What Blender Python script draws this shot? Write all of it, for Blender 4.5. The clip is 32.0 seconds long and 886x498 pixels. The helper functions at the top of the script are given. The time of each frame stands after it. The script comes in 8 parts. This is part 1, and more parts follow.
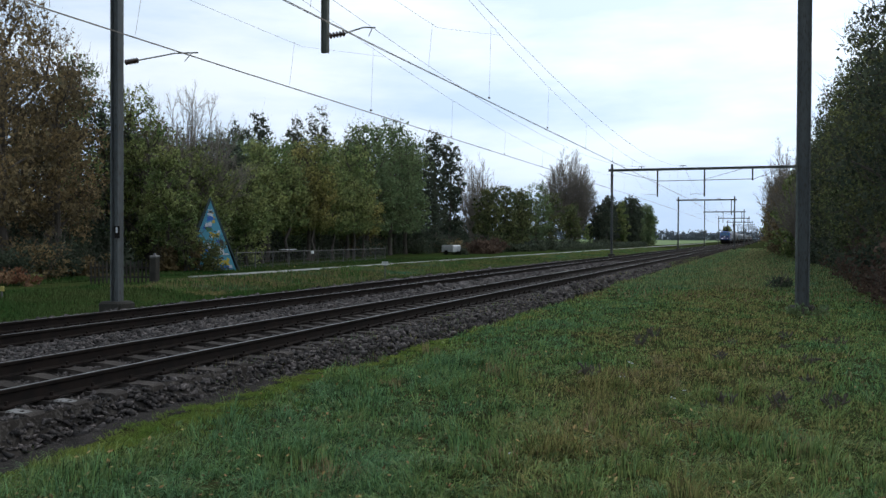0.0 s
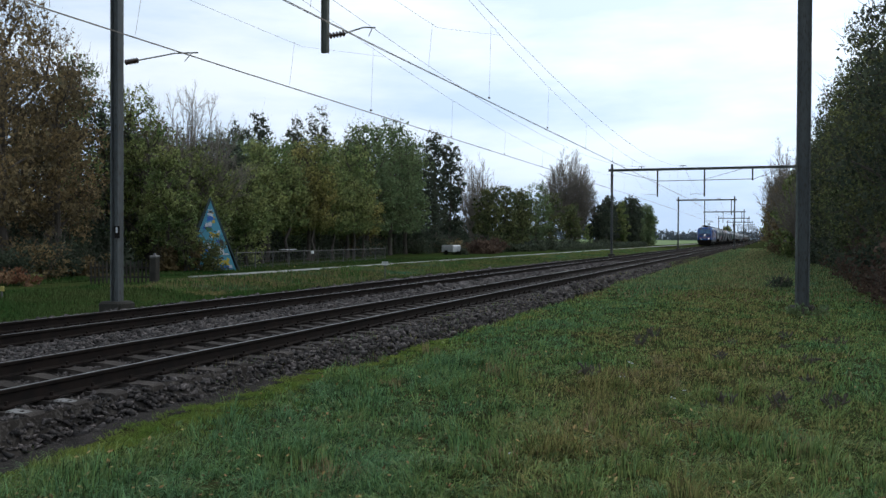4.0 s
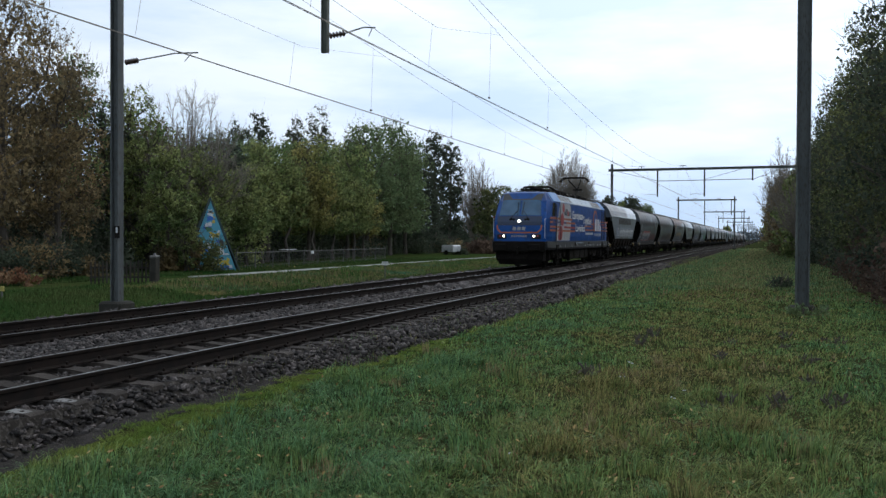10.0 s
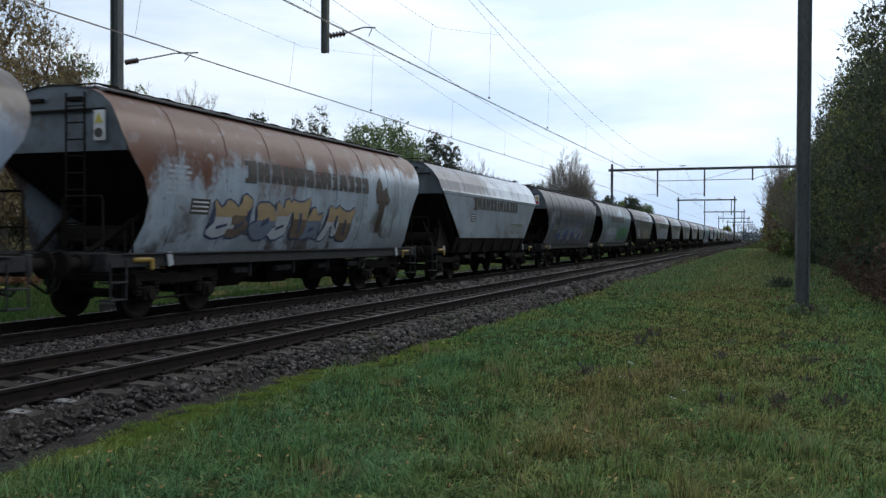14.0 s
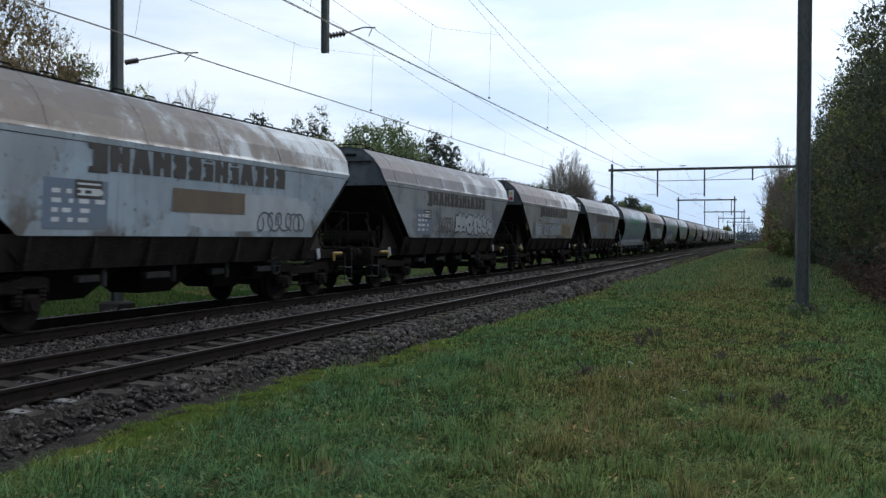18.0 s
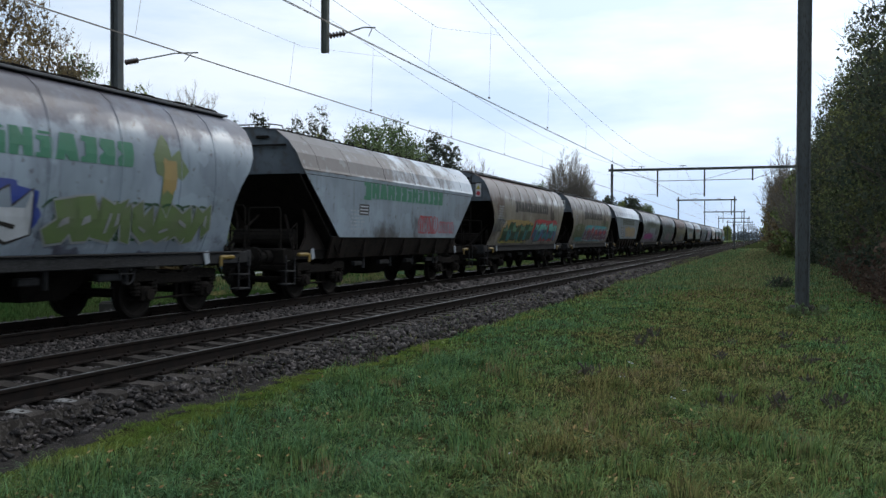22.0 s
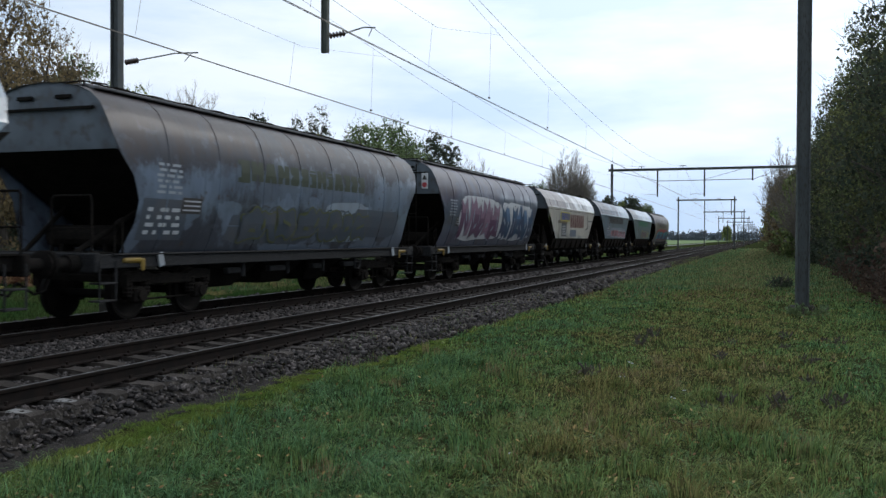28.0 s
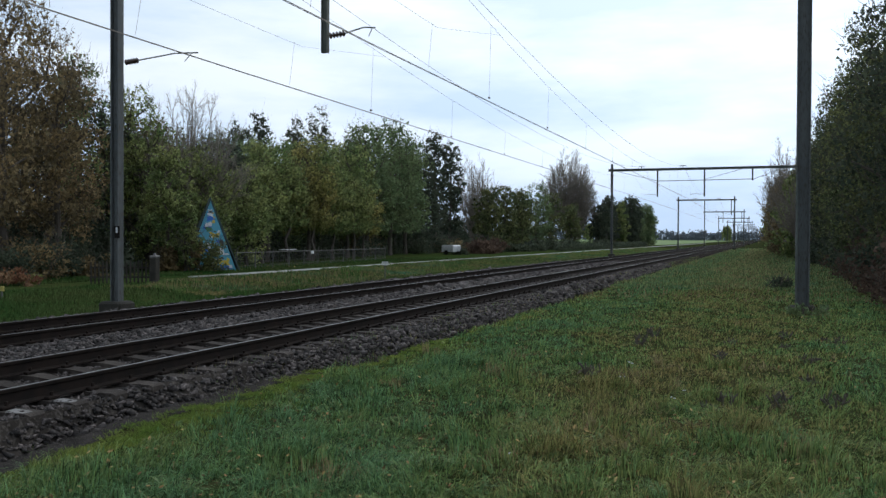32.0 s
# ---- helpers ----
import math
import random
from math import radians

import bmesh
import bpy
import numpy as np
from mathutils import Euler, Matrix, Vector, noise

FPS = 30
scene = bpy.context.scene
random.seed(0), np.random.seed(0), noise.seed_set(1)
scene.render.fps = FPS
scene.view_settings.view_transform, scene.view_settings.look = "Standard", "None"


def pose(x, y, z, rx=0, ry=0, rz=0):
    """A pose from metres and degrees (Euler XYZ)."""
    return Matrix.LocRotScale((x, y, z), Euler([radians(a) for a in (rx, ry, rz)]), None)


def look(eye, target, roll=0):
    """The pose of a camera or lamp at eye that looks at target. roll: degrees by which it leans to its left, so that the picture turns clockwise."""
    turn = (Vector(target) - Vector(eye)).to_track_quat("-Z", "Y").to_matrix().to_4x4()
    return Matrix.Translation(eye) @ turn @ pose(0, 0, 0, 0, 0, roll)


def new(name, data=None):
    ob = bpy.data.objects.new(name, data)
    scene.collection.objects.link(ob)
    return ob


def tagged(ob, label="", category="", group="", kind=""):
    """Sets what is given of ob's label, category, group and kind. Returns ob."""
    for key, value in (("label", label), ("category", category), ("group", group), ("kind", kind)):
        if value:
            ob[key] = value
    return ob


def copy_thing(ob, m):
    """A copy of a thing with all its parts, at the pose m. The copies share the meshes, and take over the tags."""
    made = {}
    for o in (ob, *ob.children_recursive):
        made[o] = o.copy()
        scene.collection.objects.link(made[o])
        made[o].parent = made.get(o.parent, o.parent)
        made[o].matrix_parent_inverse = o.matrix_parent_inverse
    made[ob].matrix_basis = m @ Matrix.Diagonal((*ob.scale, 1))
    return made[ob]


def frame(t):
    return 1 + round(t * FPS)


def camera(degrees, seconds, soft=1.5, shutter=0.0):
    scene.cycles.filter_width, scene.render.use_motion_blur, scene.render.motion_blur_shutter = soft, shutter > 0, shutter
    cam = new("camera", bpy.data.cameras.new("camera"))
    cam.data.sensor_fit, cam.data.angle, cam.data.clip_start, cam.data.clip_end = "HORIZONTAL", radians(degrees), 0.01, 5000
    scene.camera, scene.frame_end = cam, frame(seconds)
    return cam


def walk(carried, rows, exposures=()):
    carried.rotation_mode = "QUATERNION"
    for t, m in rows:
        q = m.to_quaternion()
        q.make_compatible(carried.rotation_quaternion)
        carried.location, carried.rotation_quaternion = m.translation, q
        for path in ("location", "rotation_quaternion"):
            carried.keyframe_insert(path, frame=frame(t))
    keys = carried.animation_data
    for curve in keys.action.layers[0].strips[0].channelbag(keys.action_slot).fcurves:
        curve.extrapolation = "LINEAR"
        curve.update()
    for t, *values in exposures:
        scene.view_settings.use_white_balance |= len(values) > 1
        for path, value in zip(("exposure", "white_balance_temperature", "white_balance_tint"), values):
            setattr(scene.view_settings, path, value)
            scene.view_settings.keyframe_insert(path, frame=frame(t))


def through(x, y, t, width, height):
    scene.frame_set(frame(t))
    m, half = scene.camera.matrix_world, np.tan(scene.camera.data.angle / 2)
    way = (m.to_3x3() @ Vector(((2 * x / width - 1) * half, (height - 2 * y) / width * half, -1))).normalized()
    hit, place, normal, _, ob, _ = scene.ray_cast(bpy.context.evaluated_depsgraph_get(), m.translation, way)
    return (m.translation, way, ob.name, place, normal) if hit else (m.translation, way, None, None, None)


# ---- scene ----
# World: y runs along the line, away from the camera; z = 0 is the top of the rails.
TRACK_NEAR = -7.815
TRACK_FAR = -11.70
PORTAL_Y = 17.94
PORTAL_STEP = 75.66
SPEED = 24.18
NOSE_AT_START = 284.55

cam = camera(53.35, 32.0, soft=1.42, shutter=0.08)
EYE = Vector((0.0, 0.0, 1.521))
YAW, PITCH = radians(20.072), radians(-0.736)
AIM = EYE + Vector((-math.sin(YAW) * math.cos(PITCH), math.cos(YAW) * math.cos(PITCH), math.sin(PITCH))) * 50
walk(cam, [(0.0, look(EYE, AIM, 0.278)), (32.0, look(EYE, AIM, 0.278))], exposures=[(0.0, 0.0), (32.0, 0.0)])

# ---- world and light: bright overcast ----
SUN_EL, SUN_AZ = radians(38), radians(28)   # azimuth from +y towards +x
world = bpy.data.worlds.new("overcast_sky")
scene.world = world
world.use_nodes = True


def sky_nodes():
    t = world.node_tree
    n, l = t.nodes, t.links
    bg = n["Background"]
    sky = n.new("ShaderNodeTexSky")
    sky.sky_type, sky.sun_disc = "NISHITA", False
    sky.sun_elevation, sky.sun_rotation = SUN_EL, SUN_AZ
    sky.air_density, sky.dust_density = 1.0, 2.0
    scale = n.new("ShaderNodeVectorMath")
    scale.operation = "SCALE"
    scale.inputs["Scale"].default_value = 0.10
    l.new(sky.outputs[0], scale.inputs[0])
    co = n.new("ShaderNodeTexCoord")
    mp = n.new("ShaderNodeMapping")
    mp.inputs["Scale"].default_value = (1.6, 1.6, 7.0)
    mp.inputs["Location"].default_value = (0.3, 0.7, 0.1)
    l.new(co.outputs["Generated"], mp.inputs[0])
    nz = n.new("ShaderNodeTexNoise")
    nz.inputs["Scale"].default_value, nz.inputs["Detail"].default_value = 1.7, 7
    nz.inputs["Roughness"].default_value = 0.55
    l.new(mp.outputs[0], nz.inputs["Vector"])
    ramp = n.new("ShaderNodeValToRGB")
    ramp.color_ramp.elements[0].position, ramp.color_ramp.elements[0].color = 0.38, (0.60, 0.755, 0.955, 1)
    ramp.color_ramp.elements[1].position, ramp.color_ramp.elements[1].color = 0.62, (0.90, 0.99, 1.085, 1)
    l.new(nz.outputs["Fac"], ramp.inputs[0])
    mix = n.new("ShaderNodeMix")
    mix.data_type = "RGBA"
    mix.inputs["Factor"].default_value = 0.86
    l.new(scale.outputs[0], mix.inputs["A"])
    l.new(ramp.outputs[0], mix.inputs["B"])
    sep = n.new("ShaderNodeSeparateXYZ")
    l.new(co.outputs["Generated"], sep.inputs[0])
    low = n.new("ShaderNodeMapRange")
    low.inputs["From Min"].default_value, low.inputs["From Max"].default_value = 0.02, 0.25
    l.new(sep.outputs["Z"], low.inputs["Value"])
    tint = n.new("ShaderNodeMix")
    tint.data_type = "RGBA"
    tint.inputs["A"].default_value = (0.77, 0.845, 0.95, 1)
    tint.inputs["B"].default_value = (1.09, 1.06, 1.03, 1)
    l.new(low.outputs[0], tint.inputs["Factor"])
    both = n.new("ShaderNodeMix")
    both.data_type, both.blend_type = "RGBA", "MULTIPLY"
    both.inputs["Factor"].default_value = 1.0
    l.new(mix.outputs["Result"], both.inputs["A"])
    l.new(tint.outputs["Result"], both.inputs["B"])
    toward = n.new("ShaderNodeVectorMath")
    toward.operation = "DOT_PRODUCT"
    l.new(co.outputs["Generated"], toward.inputs[0])
    toward.inputs[1].default_value = (math.sin(SUN_AZ) * math.cos(SUN_EL), math.cos(SUN_AZ) * math.cos(SUN_EL), math.sin(SUN_EL))
    half = n.new("ShaderNodeMath")
    half.operation = "MULTIPLY_ADD"
    l.new(toward.outputs["Value"], half.inputs[0])
    half.inputs[1].default_value, half.inputs[2].default_value = 0.5, 0.5
    cube = n.new("ShaderNodeMath")
    cube.operation = "POWER"
    l.new(half.outputs[0], cube.inputs[0])
    cube.inputs[1].default_value = 3.0
    veil = n.new("ShaderNodeMath")
    veil.operation = "MULTIPLY_ADD"
    l.new(cube.outputs[0], veil.inputs[0])
    veil.inputs[1].default_value, veil.inputs[2].default_value = 0.46, 0.80
    l.new(both.outputs["Result"], bg.inputs["Color"])
    power = n.new("ShaderNodeMath")
    power.operation = "MULTIPLY"
    l.new(veil.outputs[0], power.inputs[0])
    power.inputs[1].default_value = 1.13
    l.new(power.outputs[0], bg.inputs["Strength"])


sky_nodes()
sun = new("sun", bpy.data.lights.new("sun", "SUN"))
sun.data.energy, sun.data.angle, sun.data.color = 0.6, radians(25), (1.0, 0.96, 0.9)
sun.matrix_world = look((0, 0, 60), Vector((0, 0, 60)) - Vector((math.sin(SUN_AZ) * math.cos(SUN_EL), math.cos(SUN_AZ) * math.cos(SUN_EL), math.sin(SUN_EL))))


# ---- materials ----
def links(m):
    return m.node_tree.nodes, m.node_tree.links


def mat(name, a, b, scale=4.0, rough=0.8, metal=0.0, bump=0.2, fine=40.0, c=None, stretch=(1, 1, 1), island=0.0, mixlo=0.35, mixhi=0.65, spec=0.5, rnd=0.0, through=0.0):
    """Two- or three-tone surface: broad noise mixes a and b, fine noise adds c and relief."""
    m = bpy.data.materials.new(name)
    m.use_nodes = True
    n, l = links(m)
    bs = n["Principled BSDF"]
    co = n.new("ShaderNodeTexCoord")
    mp = n.new("ShaderNodeMapping")
    mp.inputs["Scale"].default_value = stretch
    l.new(co.outputs["Object"], mp.inputs[0])
    n1 = n.new("ShaderNodeTexNoise")
    n1.inputs["Scale"].default_value, n1.inputs["Detail"].default_value = scale, 6
    l.new(mp.outputs[0], n1.inputs["Vector"])
    ramp = n.new("ShaderNodeValToRGB")
    e = ramp.color_ramp.elements
    e[0].position, e[0].color = mixlo, (*a, 1)
    e[1].position, e[1].color = mixhi, (*b, 1)
    l.new(n1.outputs["Fac"], ramp.inputs[0])
    out = ramp.outputs[0]
    n2 = n.new("ShaderNodeTexNoise")
    n2.inputs["Scale"].default_value, n2.inputs["Detail"].default_value = fine, 4
    l.new(mp.outputs[0], n2.inputs["Vector"])
    if c:
        r2 = n.new("ShaderNodeValToRGB")
        r2.color_ramp.elements[0].position, r2.color_ramp.elements[1].position = 0.5, 0.68
        l.new(n2.outputs["Fac"], r2.inputs[0])
        mx = n.new("ShaderNodeMix")
        mx.data_type = "RGBA"
        l.new(r2.outputs[0], mx.inputs["Factor"])
        l.new(out, mx.inputs["A"])
        mx.inputs["B"].default_value = (*c, 1)
        out = mx.outputs["Result"]
    if island or rnd:
        src = n.new("ShaderNodeNewGeometry").outputs["Random Per Island"] if island else n.new("ShaderNodeObjectInfo").outputs["Random"]
        k = island or rnd
        mr = n.new("ShaderNodeMapRange")
        mr.inputs["To Min"].default_value, mr.inputs["To Max"].default_value = 1 - k, 1 + k
        l.new(src, mr.inputs["Value"])
        hs = n.new("ShaderNodeHueSaturation")
        l.new(mr.outputs[0], hs.inputs["Value"])
        l.new(out, hs.inputs["Color"])
        out = hs.outputs[0]
    l.new(out, bs.inputs["Base Color"])
    rr = n.new("ShaderNodeMapRange")
    rr.inputs["To Min"].default_value, rr.inputs["To Max"].default_value = max(0.05, rough - 0.12), min(1, rough + 0.12)
    l.new(n1.outputs["Fac"], rr.inputs["Value"])
    l.new(rr.outputs[0], bs.inputs["Roughness"])
    bs.inputs["Metallic"].default_value = metal
    bs.inputs["Specular IOR Level"].default_value = spec
    if bump:
        bp = n.new("ShaderNodeBump")
        bp.inputs["Strength"].default_value, bp.inputs["Distance"].default_value = bump, 0.02
        l.new(n2.outputs["Fac"], bp.inputs["Height"])
        l.new(bp.outputs[0], bs.inputs["Normal"])
    if through:
        tl = n.new("ShaderNodeBsdfTranslucent")
        l.new(out, tl.inputs["Color"])
        ms = n.new("ShaderNodeMixShader")
        ms.inputs["Fac"].default_value = through
        l.new(bs.outputs[0], ms.inputs[1])
        l.new(tl.outputs[0], ms.inputs[2])
        l.new(ms.outputs[0], n["Material Output"].inputs["Surface"])
    return m


def sward_mat(name, tones, scale, island, through=0.4, value=0.5, belts=0.45):
    """Living grass: patches and belts of several tones, each blade a little off its patch."""
    m = mat(name, tones[0], tones[-1], scale=scale, rough=0.7, bump=0, spec=0.06, through=through)
    n, l = links(m)
    ramp = [k for k in n if k.type == "VALTORGB"][0]
    src = ramp.inputs[0].links[0].from_socket
    geo = n.new("ShaderNodeNewGeometry")
    off = n.new("ShaderNodeMath")
    off.operation = "MULTIPLY_ADD"
    l.new(geo.outputs["Random Per Island"], off.inputs[0])
    off.inputs[1].default_value = island
    l.new(src, off.inputs[2])
    co = [k for k in n if k.type == "TEX_COORD"][0]
    sep = n.new("ShaderNodeSeparateXYZ")
    l.new(co.outputs["Object"], sep.inputs[0])
    drift = n.new("ShaderNodeTexNoise")
    drift.inputs["Scale"].default_value, drift.inputs["Detail"].default_value = 0.22, 4
    l.new(co.outputs["Object"], drift.inputs["Vector"])
    way = n.new("ShaderNodeMath")
    way.operation = "MULTIPLY_ADD"
    l.new(drift.outputs["Fac"], way.inputs[0])
    way.inputs[1].default_value = 4.5
    l.new(sep.outputs["X"], way.inputs[2])
    across = n.new("ShaderNodeMapRange")
    across.inputs["From Min"].default_value, across.inputs["From Max"].default_value = -4.0, 6.0
    l.new(way.outputs[0], across.inputs["Value"])
    belt = n.new("ShaderNodeValToRGB")
    be = belt.color_ramp.elements
    be[0].position, be[1].position = 0.04, 0.95
    be[0].color, be[1].color = (0.55, 0.55, 0.55, 1), (0.42, 0.42, 0.42, 1)
    for at, val in ((0.13, 0.22), (0.27, 0.28), (0.42, 0.74), (0.58, 0.68), (0.72, 0.50), (0.84, 0.34)):
        be.new(at).color = (val, val, val, 1)
    l.new(across.outputs[0], belt.inputs[0])
    zone = n.new("ShaderNodeMath")
    zone.operation = "MULTIPLY_ADD"
    l.new(belt.outputs[0], zone.inputs[0])
    zone.inputs[1].default_value = belts
    damp = n.new("ShaderNodeMapRange")
    damp.inputs["From Min"].default_value, damp.inputs["From Max"].default_value = 5.5, 11.0
    damp.inputs["To Min"].default_value, damp.inputs["To Max"].default_value = -0.07, 0.0
    l.new(sep.outputs["Y"], damp.inputs["Value"])
    lush = n.new("ShaderNodeMath")
    l.new(off.outputs[0], lush.inputs[0])
    l.new(damp.outputs[0], lush.inputs[1])
    l.new(lush.outputs[0], zone.inputs[2])
    back = n.new("ShaderNodeMath")
    back.operation = "SUBTRACT"
    l.new(zone.outputs[0], back.inputs[0])
    back.inputs[1].default_value = belts * 0.5
    l.new(back.outputs[0], ramp.inputs[0])
    e = ramp.color_ramp.elements
    lo, hi = 0.34 + island * 0.15, 0.66 + island * 0.9
    e[0].position, e[1].position = lo, hi
    for i, t in enumerate(tones[1:-1]):
        k = e.new(lo + (hi - lo) * (i + 1) / (len(tones) - 1))
        k.color = (*t, 1)
    wn = n.new("ShaderNodeTexWhiteNoise")
    wn.noise_dimensions = "1D"
    l.new(geo.outputs["Random Per Island"], wn.inputs["W"])
    mr = n.new("ShaderNodeMapRange")
    mr.inputs["To Min"].default_value, mr.inputs["To Max"].default_value = 1 - value, 1 + value
    l.new(wn.outputs["Value"], mr.inputs["Value"])
    hs = n.new("ShaderNodeHueSaturation")
    l.new(mr.outputs[0], hs.inputs["Value"])
    l.new(ramp.outputs[0], hs.inputs["Color"])
    for k in [k for k in n if k.type in ("BSDF_PRINCIPLED", "BSDF_TRANSLUCENT")]:
        l.new(hs.outputs[0], k.inputs[0])
    return m


def leaf_mat(name, a, b, island=0.45, through=0.4):
    m = mat(name, a, b, scale=0.5, rough=0.7, bump=0, island=island, spec=0.12, through=through)
    return m


def paint(name, col, rough=0.45, dirt=(0.05, 0.045, 0.04), amount=0.35):
    """Painted metal with fine grime."""
    return mat(name, col, tuple(x * (1 - amount) + d * amount for x, d in zip(col, dirt)), scale=2.2, rough=rough, bump=0.05, fine=30, mixlo=0.4, mixhi=0.75)


def glow(name, col, strength):
    m = bpy.data.materials.new(name)
    m.use_nodes = True
    bs = m.node_tree.nodes["Principled BSDF"]
    bs.inputs["Base Color"].default_value = (*col, 1)
    bs.inputs["Emission Color"].default_value = (*col, 1)
    bs.inputs["Emission Strength"].default_value = strength
    return m


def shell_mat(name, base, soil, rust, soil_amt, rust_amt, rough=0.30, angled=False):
    """Wagon paint: vertical streaks of soil, rust blooming from the roof, patchy fading; near end painted darker, as
    under weaker sheen.
    """
    m = bpy.data.materials.new(name)
    m.use_nodes = True
    n, l = links(m)
    bs = n["Principled BSDF"]
    co = n.new("ShaderNodeTexCoord")

    def noise_node(scale, stretch, detail=6):
        mp = n.new("ShaderNodeMapping")
        mp.inputs["Scale"].default_value = stretch
        mp.inputs["Location"].default_value = (random.uniform(0, 9), random.uniform(0, 9), random.uniform(0, 9))
        l.new(co.outputs["Object"], mp.inputs[0])
        z = n.new("ShaderNodeTexNoise")
        z.inputs["Scale"].default_value, z.inputs["Detail"].default_value = scale, detail
        l.new(mp.outputs[0], z.inputs["Vector"])
        return z.outputs["Fac"]

    def ramp(src, lo, hi):
        r = n.new("ShaderNodeMapRange")
        r.inputs["From Min"].default_value, r.inputs["From Max"].default_value = lo, hi
        r.interpolation_type = "SMOOTHSTEP"
        l.new(src, r.inputs["Value"])
        return r.outputs[0]

    def mixed(fac, a, b):
        mx = n.new("ShaderNodeMix")
        mx.data_type = "RGBA"
        l.new(fac, mx.inputs["Factor"])
        if isinstance(a, tuple):
            mx.inputs["A"].default_value = (*a, 1)
        else:
            l.new(a, mx.inputs["A"])
        mx.inputs["B"].default_value = (*b, 1)
        return mx.outputs["Result"]

    def math_node(op, a, b):
        k = n.new("ShaderNodeMath")
        k.operation = op
        for i, x in enumerate((a, b)):
            if isinstance(x, (int, float)):
                k.inputs[i].default_value = x
            else:
                l.new(x, k.inputs[i])
        return k.outputs[0]

    sep = n.new("ShaderNodeSeparateXYZ")
    l.new(co.outputs["Object"], sep.inputs[0])
    def lin(src, k, off):
        return math_node("ADD", math_node("MULTIPLY", src, k), off)

    cloud = noise_node(0.85, (1, 1, 0.7), 8)
    cloud_low = noise_node(1.1, (1, 1, 0.8), 8)
    streak = noise_node(2.3, (1, 1, 0.20), 7)
    fine = noise_node(16, (1, 1, 0.6), 6)
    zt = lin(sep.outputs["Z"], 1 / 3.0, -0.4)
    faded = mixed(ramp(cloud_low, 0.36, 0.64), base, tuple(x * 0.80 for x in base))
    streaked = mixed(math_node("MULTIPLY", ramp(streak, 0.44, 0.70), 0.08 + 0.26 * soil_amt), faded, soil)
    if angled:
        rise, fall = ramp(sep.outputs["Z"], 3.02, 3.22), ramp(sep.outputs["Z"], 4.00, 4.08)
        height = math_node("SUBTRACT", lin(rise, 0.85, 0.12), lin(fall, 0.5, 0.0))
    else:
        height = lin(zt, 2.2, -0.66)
    # Y term paints the near end darker, standing in for the weaker sheen there
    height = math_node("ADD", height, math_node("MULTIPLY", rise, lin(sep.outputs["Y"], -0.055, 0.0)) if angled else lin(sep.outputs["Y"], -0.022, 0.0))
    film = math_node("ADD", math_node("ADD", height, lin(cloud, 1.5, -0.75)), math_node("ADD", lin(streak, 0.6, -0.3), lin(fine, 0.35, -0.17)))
    soil_shade_f = math_node("MULTIPLY", ramp(film, 0.95 - 0.60 * soil_amt, 1.22 - 0.58 * soil_amt), min(0.92, 0.58 + 0.40 * soil_amt))
    soiled = mixed(soil_shade_f, streaked, tuple(x * t for x, t in zip(soil, (0.64, 0.62, 0.74))) if angled else soil)
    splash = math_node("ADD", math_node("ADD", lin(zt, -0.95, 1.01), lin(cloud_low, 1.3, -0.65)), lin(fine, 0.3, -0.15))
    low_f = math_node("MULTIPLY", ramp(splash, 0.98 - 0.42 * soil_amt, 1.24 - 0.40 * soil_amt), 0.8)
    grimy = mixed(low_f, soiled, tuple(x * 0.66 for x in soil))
    # rust from the roof, with the same painted near-end darkening through Y
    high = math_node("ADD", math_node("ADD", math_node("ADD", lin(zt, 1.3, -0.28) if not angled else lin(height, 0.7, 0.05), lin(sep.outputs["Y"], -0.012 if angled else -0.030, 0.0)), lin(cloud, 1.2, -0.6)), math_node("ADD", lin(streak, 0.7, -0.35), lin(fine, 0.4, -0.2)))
    rust_shade_f = math_node("MULTIPLY", ramp(high, 0.84 - 0.50 * rust_amt, 1.08 - 0.46 * rust_amt), min(1, 0.25 + 0.7 * rust_amt))
    rusted = mixed(rust_shade_f, grimy, rust)
    runs = noise_node(6.5, (1, 1, 0.05), 5)
    run_f = math_node("MULTIPLY", ramp(runs, 0.56, 0.70), 0.16 + 0.30 * soil_amt)
    run_col = mixed(run_f, rusted, tuple(x * 0.7 for x in soil))
    spots = noise_node(7.0, (1, 1, 0.8), 9)
    spot_f = math_node("MULTIPLY", ramp(spots, 0.62, 0.70), 0.45 + 0.3 * soil_amt)
    spotted = mixed(spot_f, run_col, rust)
    blotch = noise_node(0.62, (1, 1, 1.25), 5)
    dull = mixed(math_node("MULTIPLY", ramp(math_node("ADD", blotch, lin(zt, -0.16, 0.06)), 0.545, 0.565), 0.12 + 0.25 * soil_amt), spotted, tuple(x * 0.9 + 0.012 for x in soil))
    wiped = noise_node(0.75, (1, 1, 1.1), 4)
    pale = mixed(math_node("MULTIPLY", ramp(math_node("ADD", wiped, lin(zt, -0.45, 0.14)), 0.565, 0.585), 0.5), dull, tuple(min(0.6, x * 1.12) for x in base))
    chips = noise_node(3.0, (1, 1, 1.3), 10)
    col = mixed(math_node("MULTIPLY", ramp(chips, 0.60, 0.66), 0.12), pale, tuple(min(0.6, x * 1.2) for x in base))
    l.new(col, bs.inputs["Base Color"])
    rr = n.new("ShaderNodeMapRange")
    rr.inputs["To Min"].default_value, rr.inputs["To Max"].default_value = rough, min(1, rough + 0.25)
    l.new(soil_shade_f, rr.inputs["Value"])
    l.new(rr.outputs[0], bs.inputs["Roughness"])
    bs.inputs["Specular IOR Level"].default_value = 0.28
    bs.inputs["Coat Weight"].default_value, bs.inputs["Coat Roughness"].default_value = 1.0, 0.17
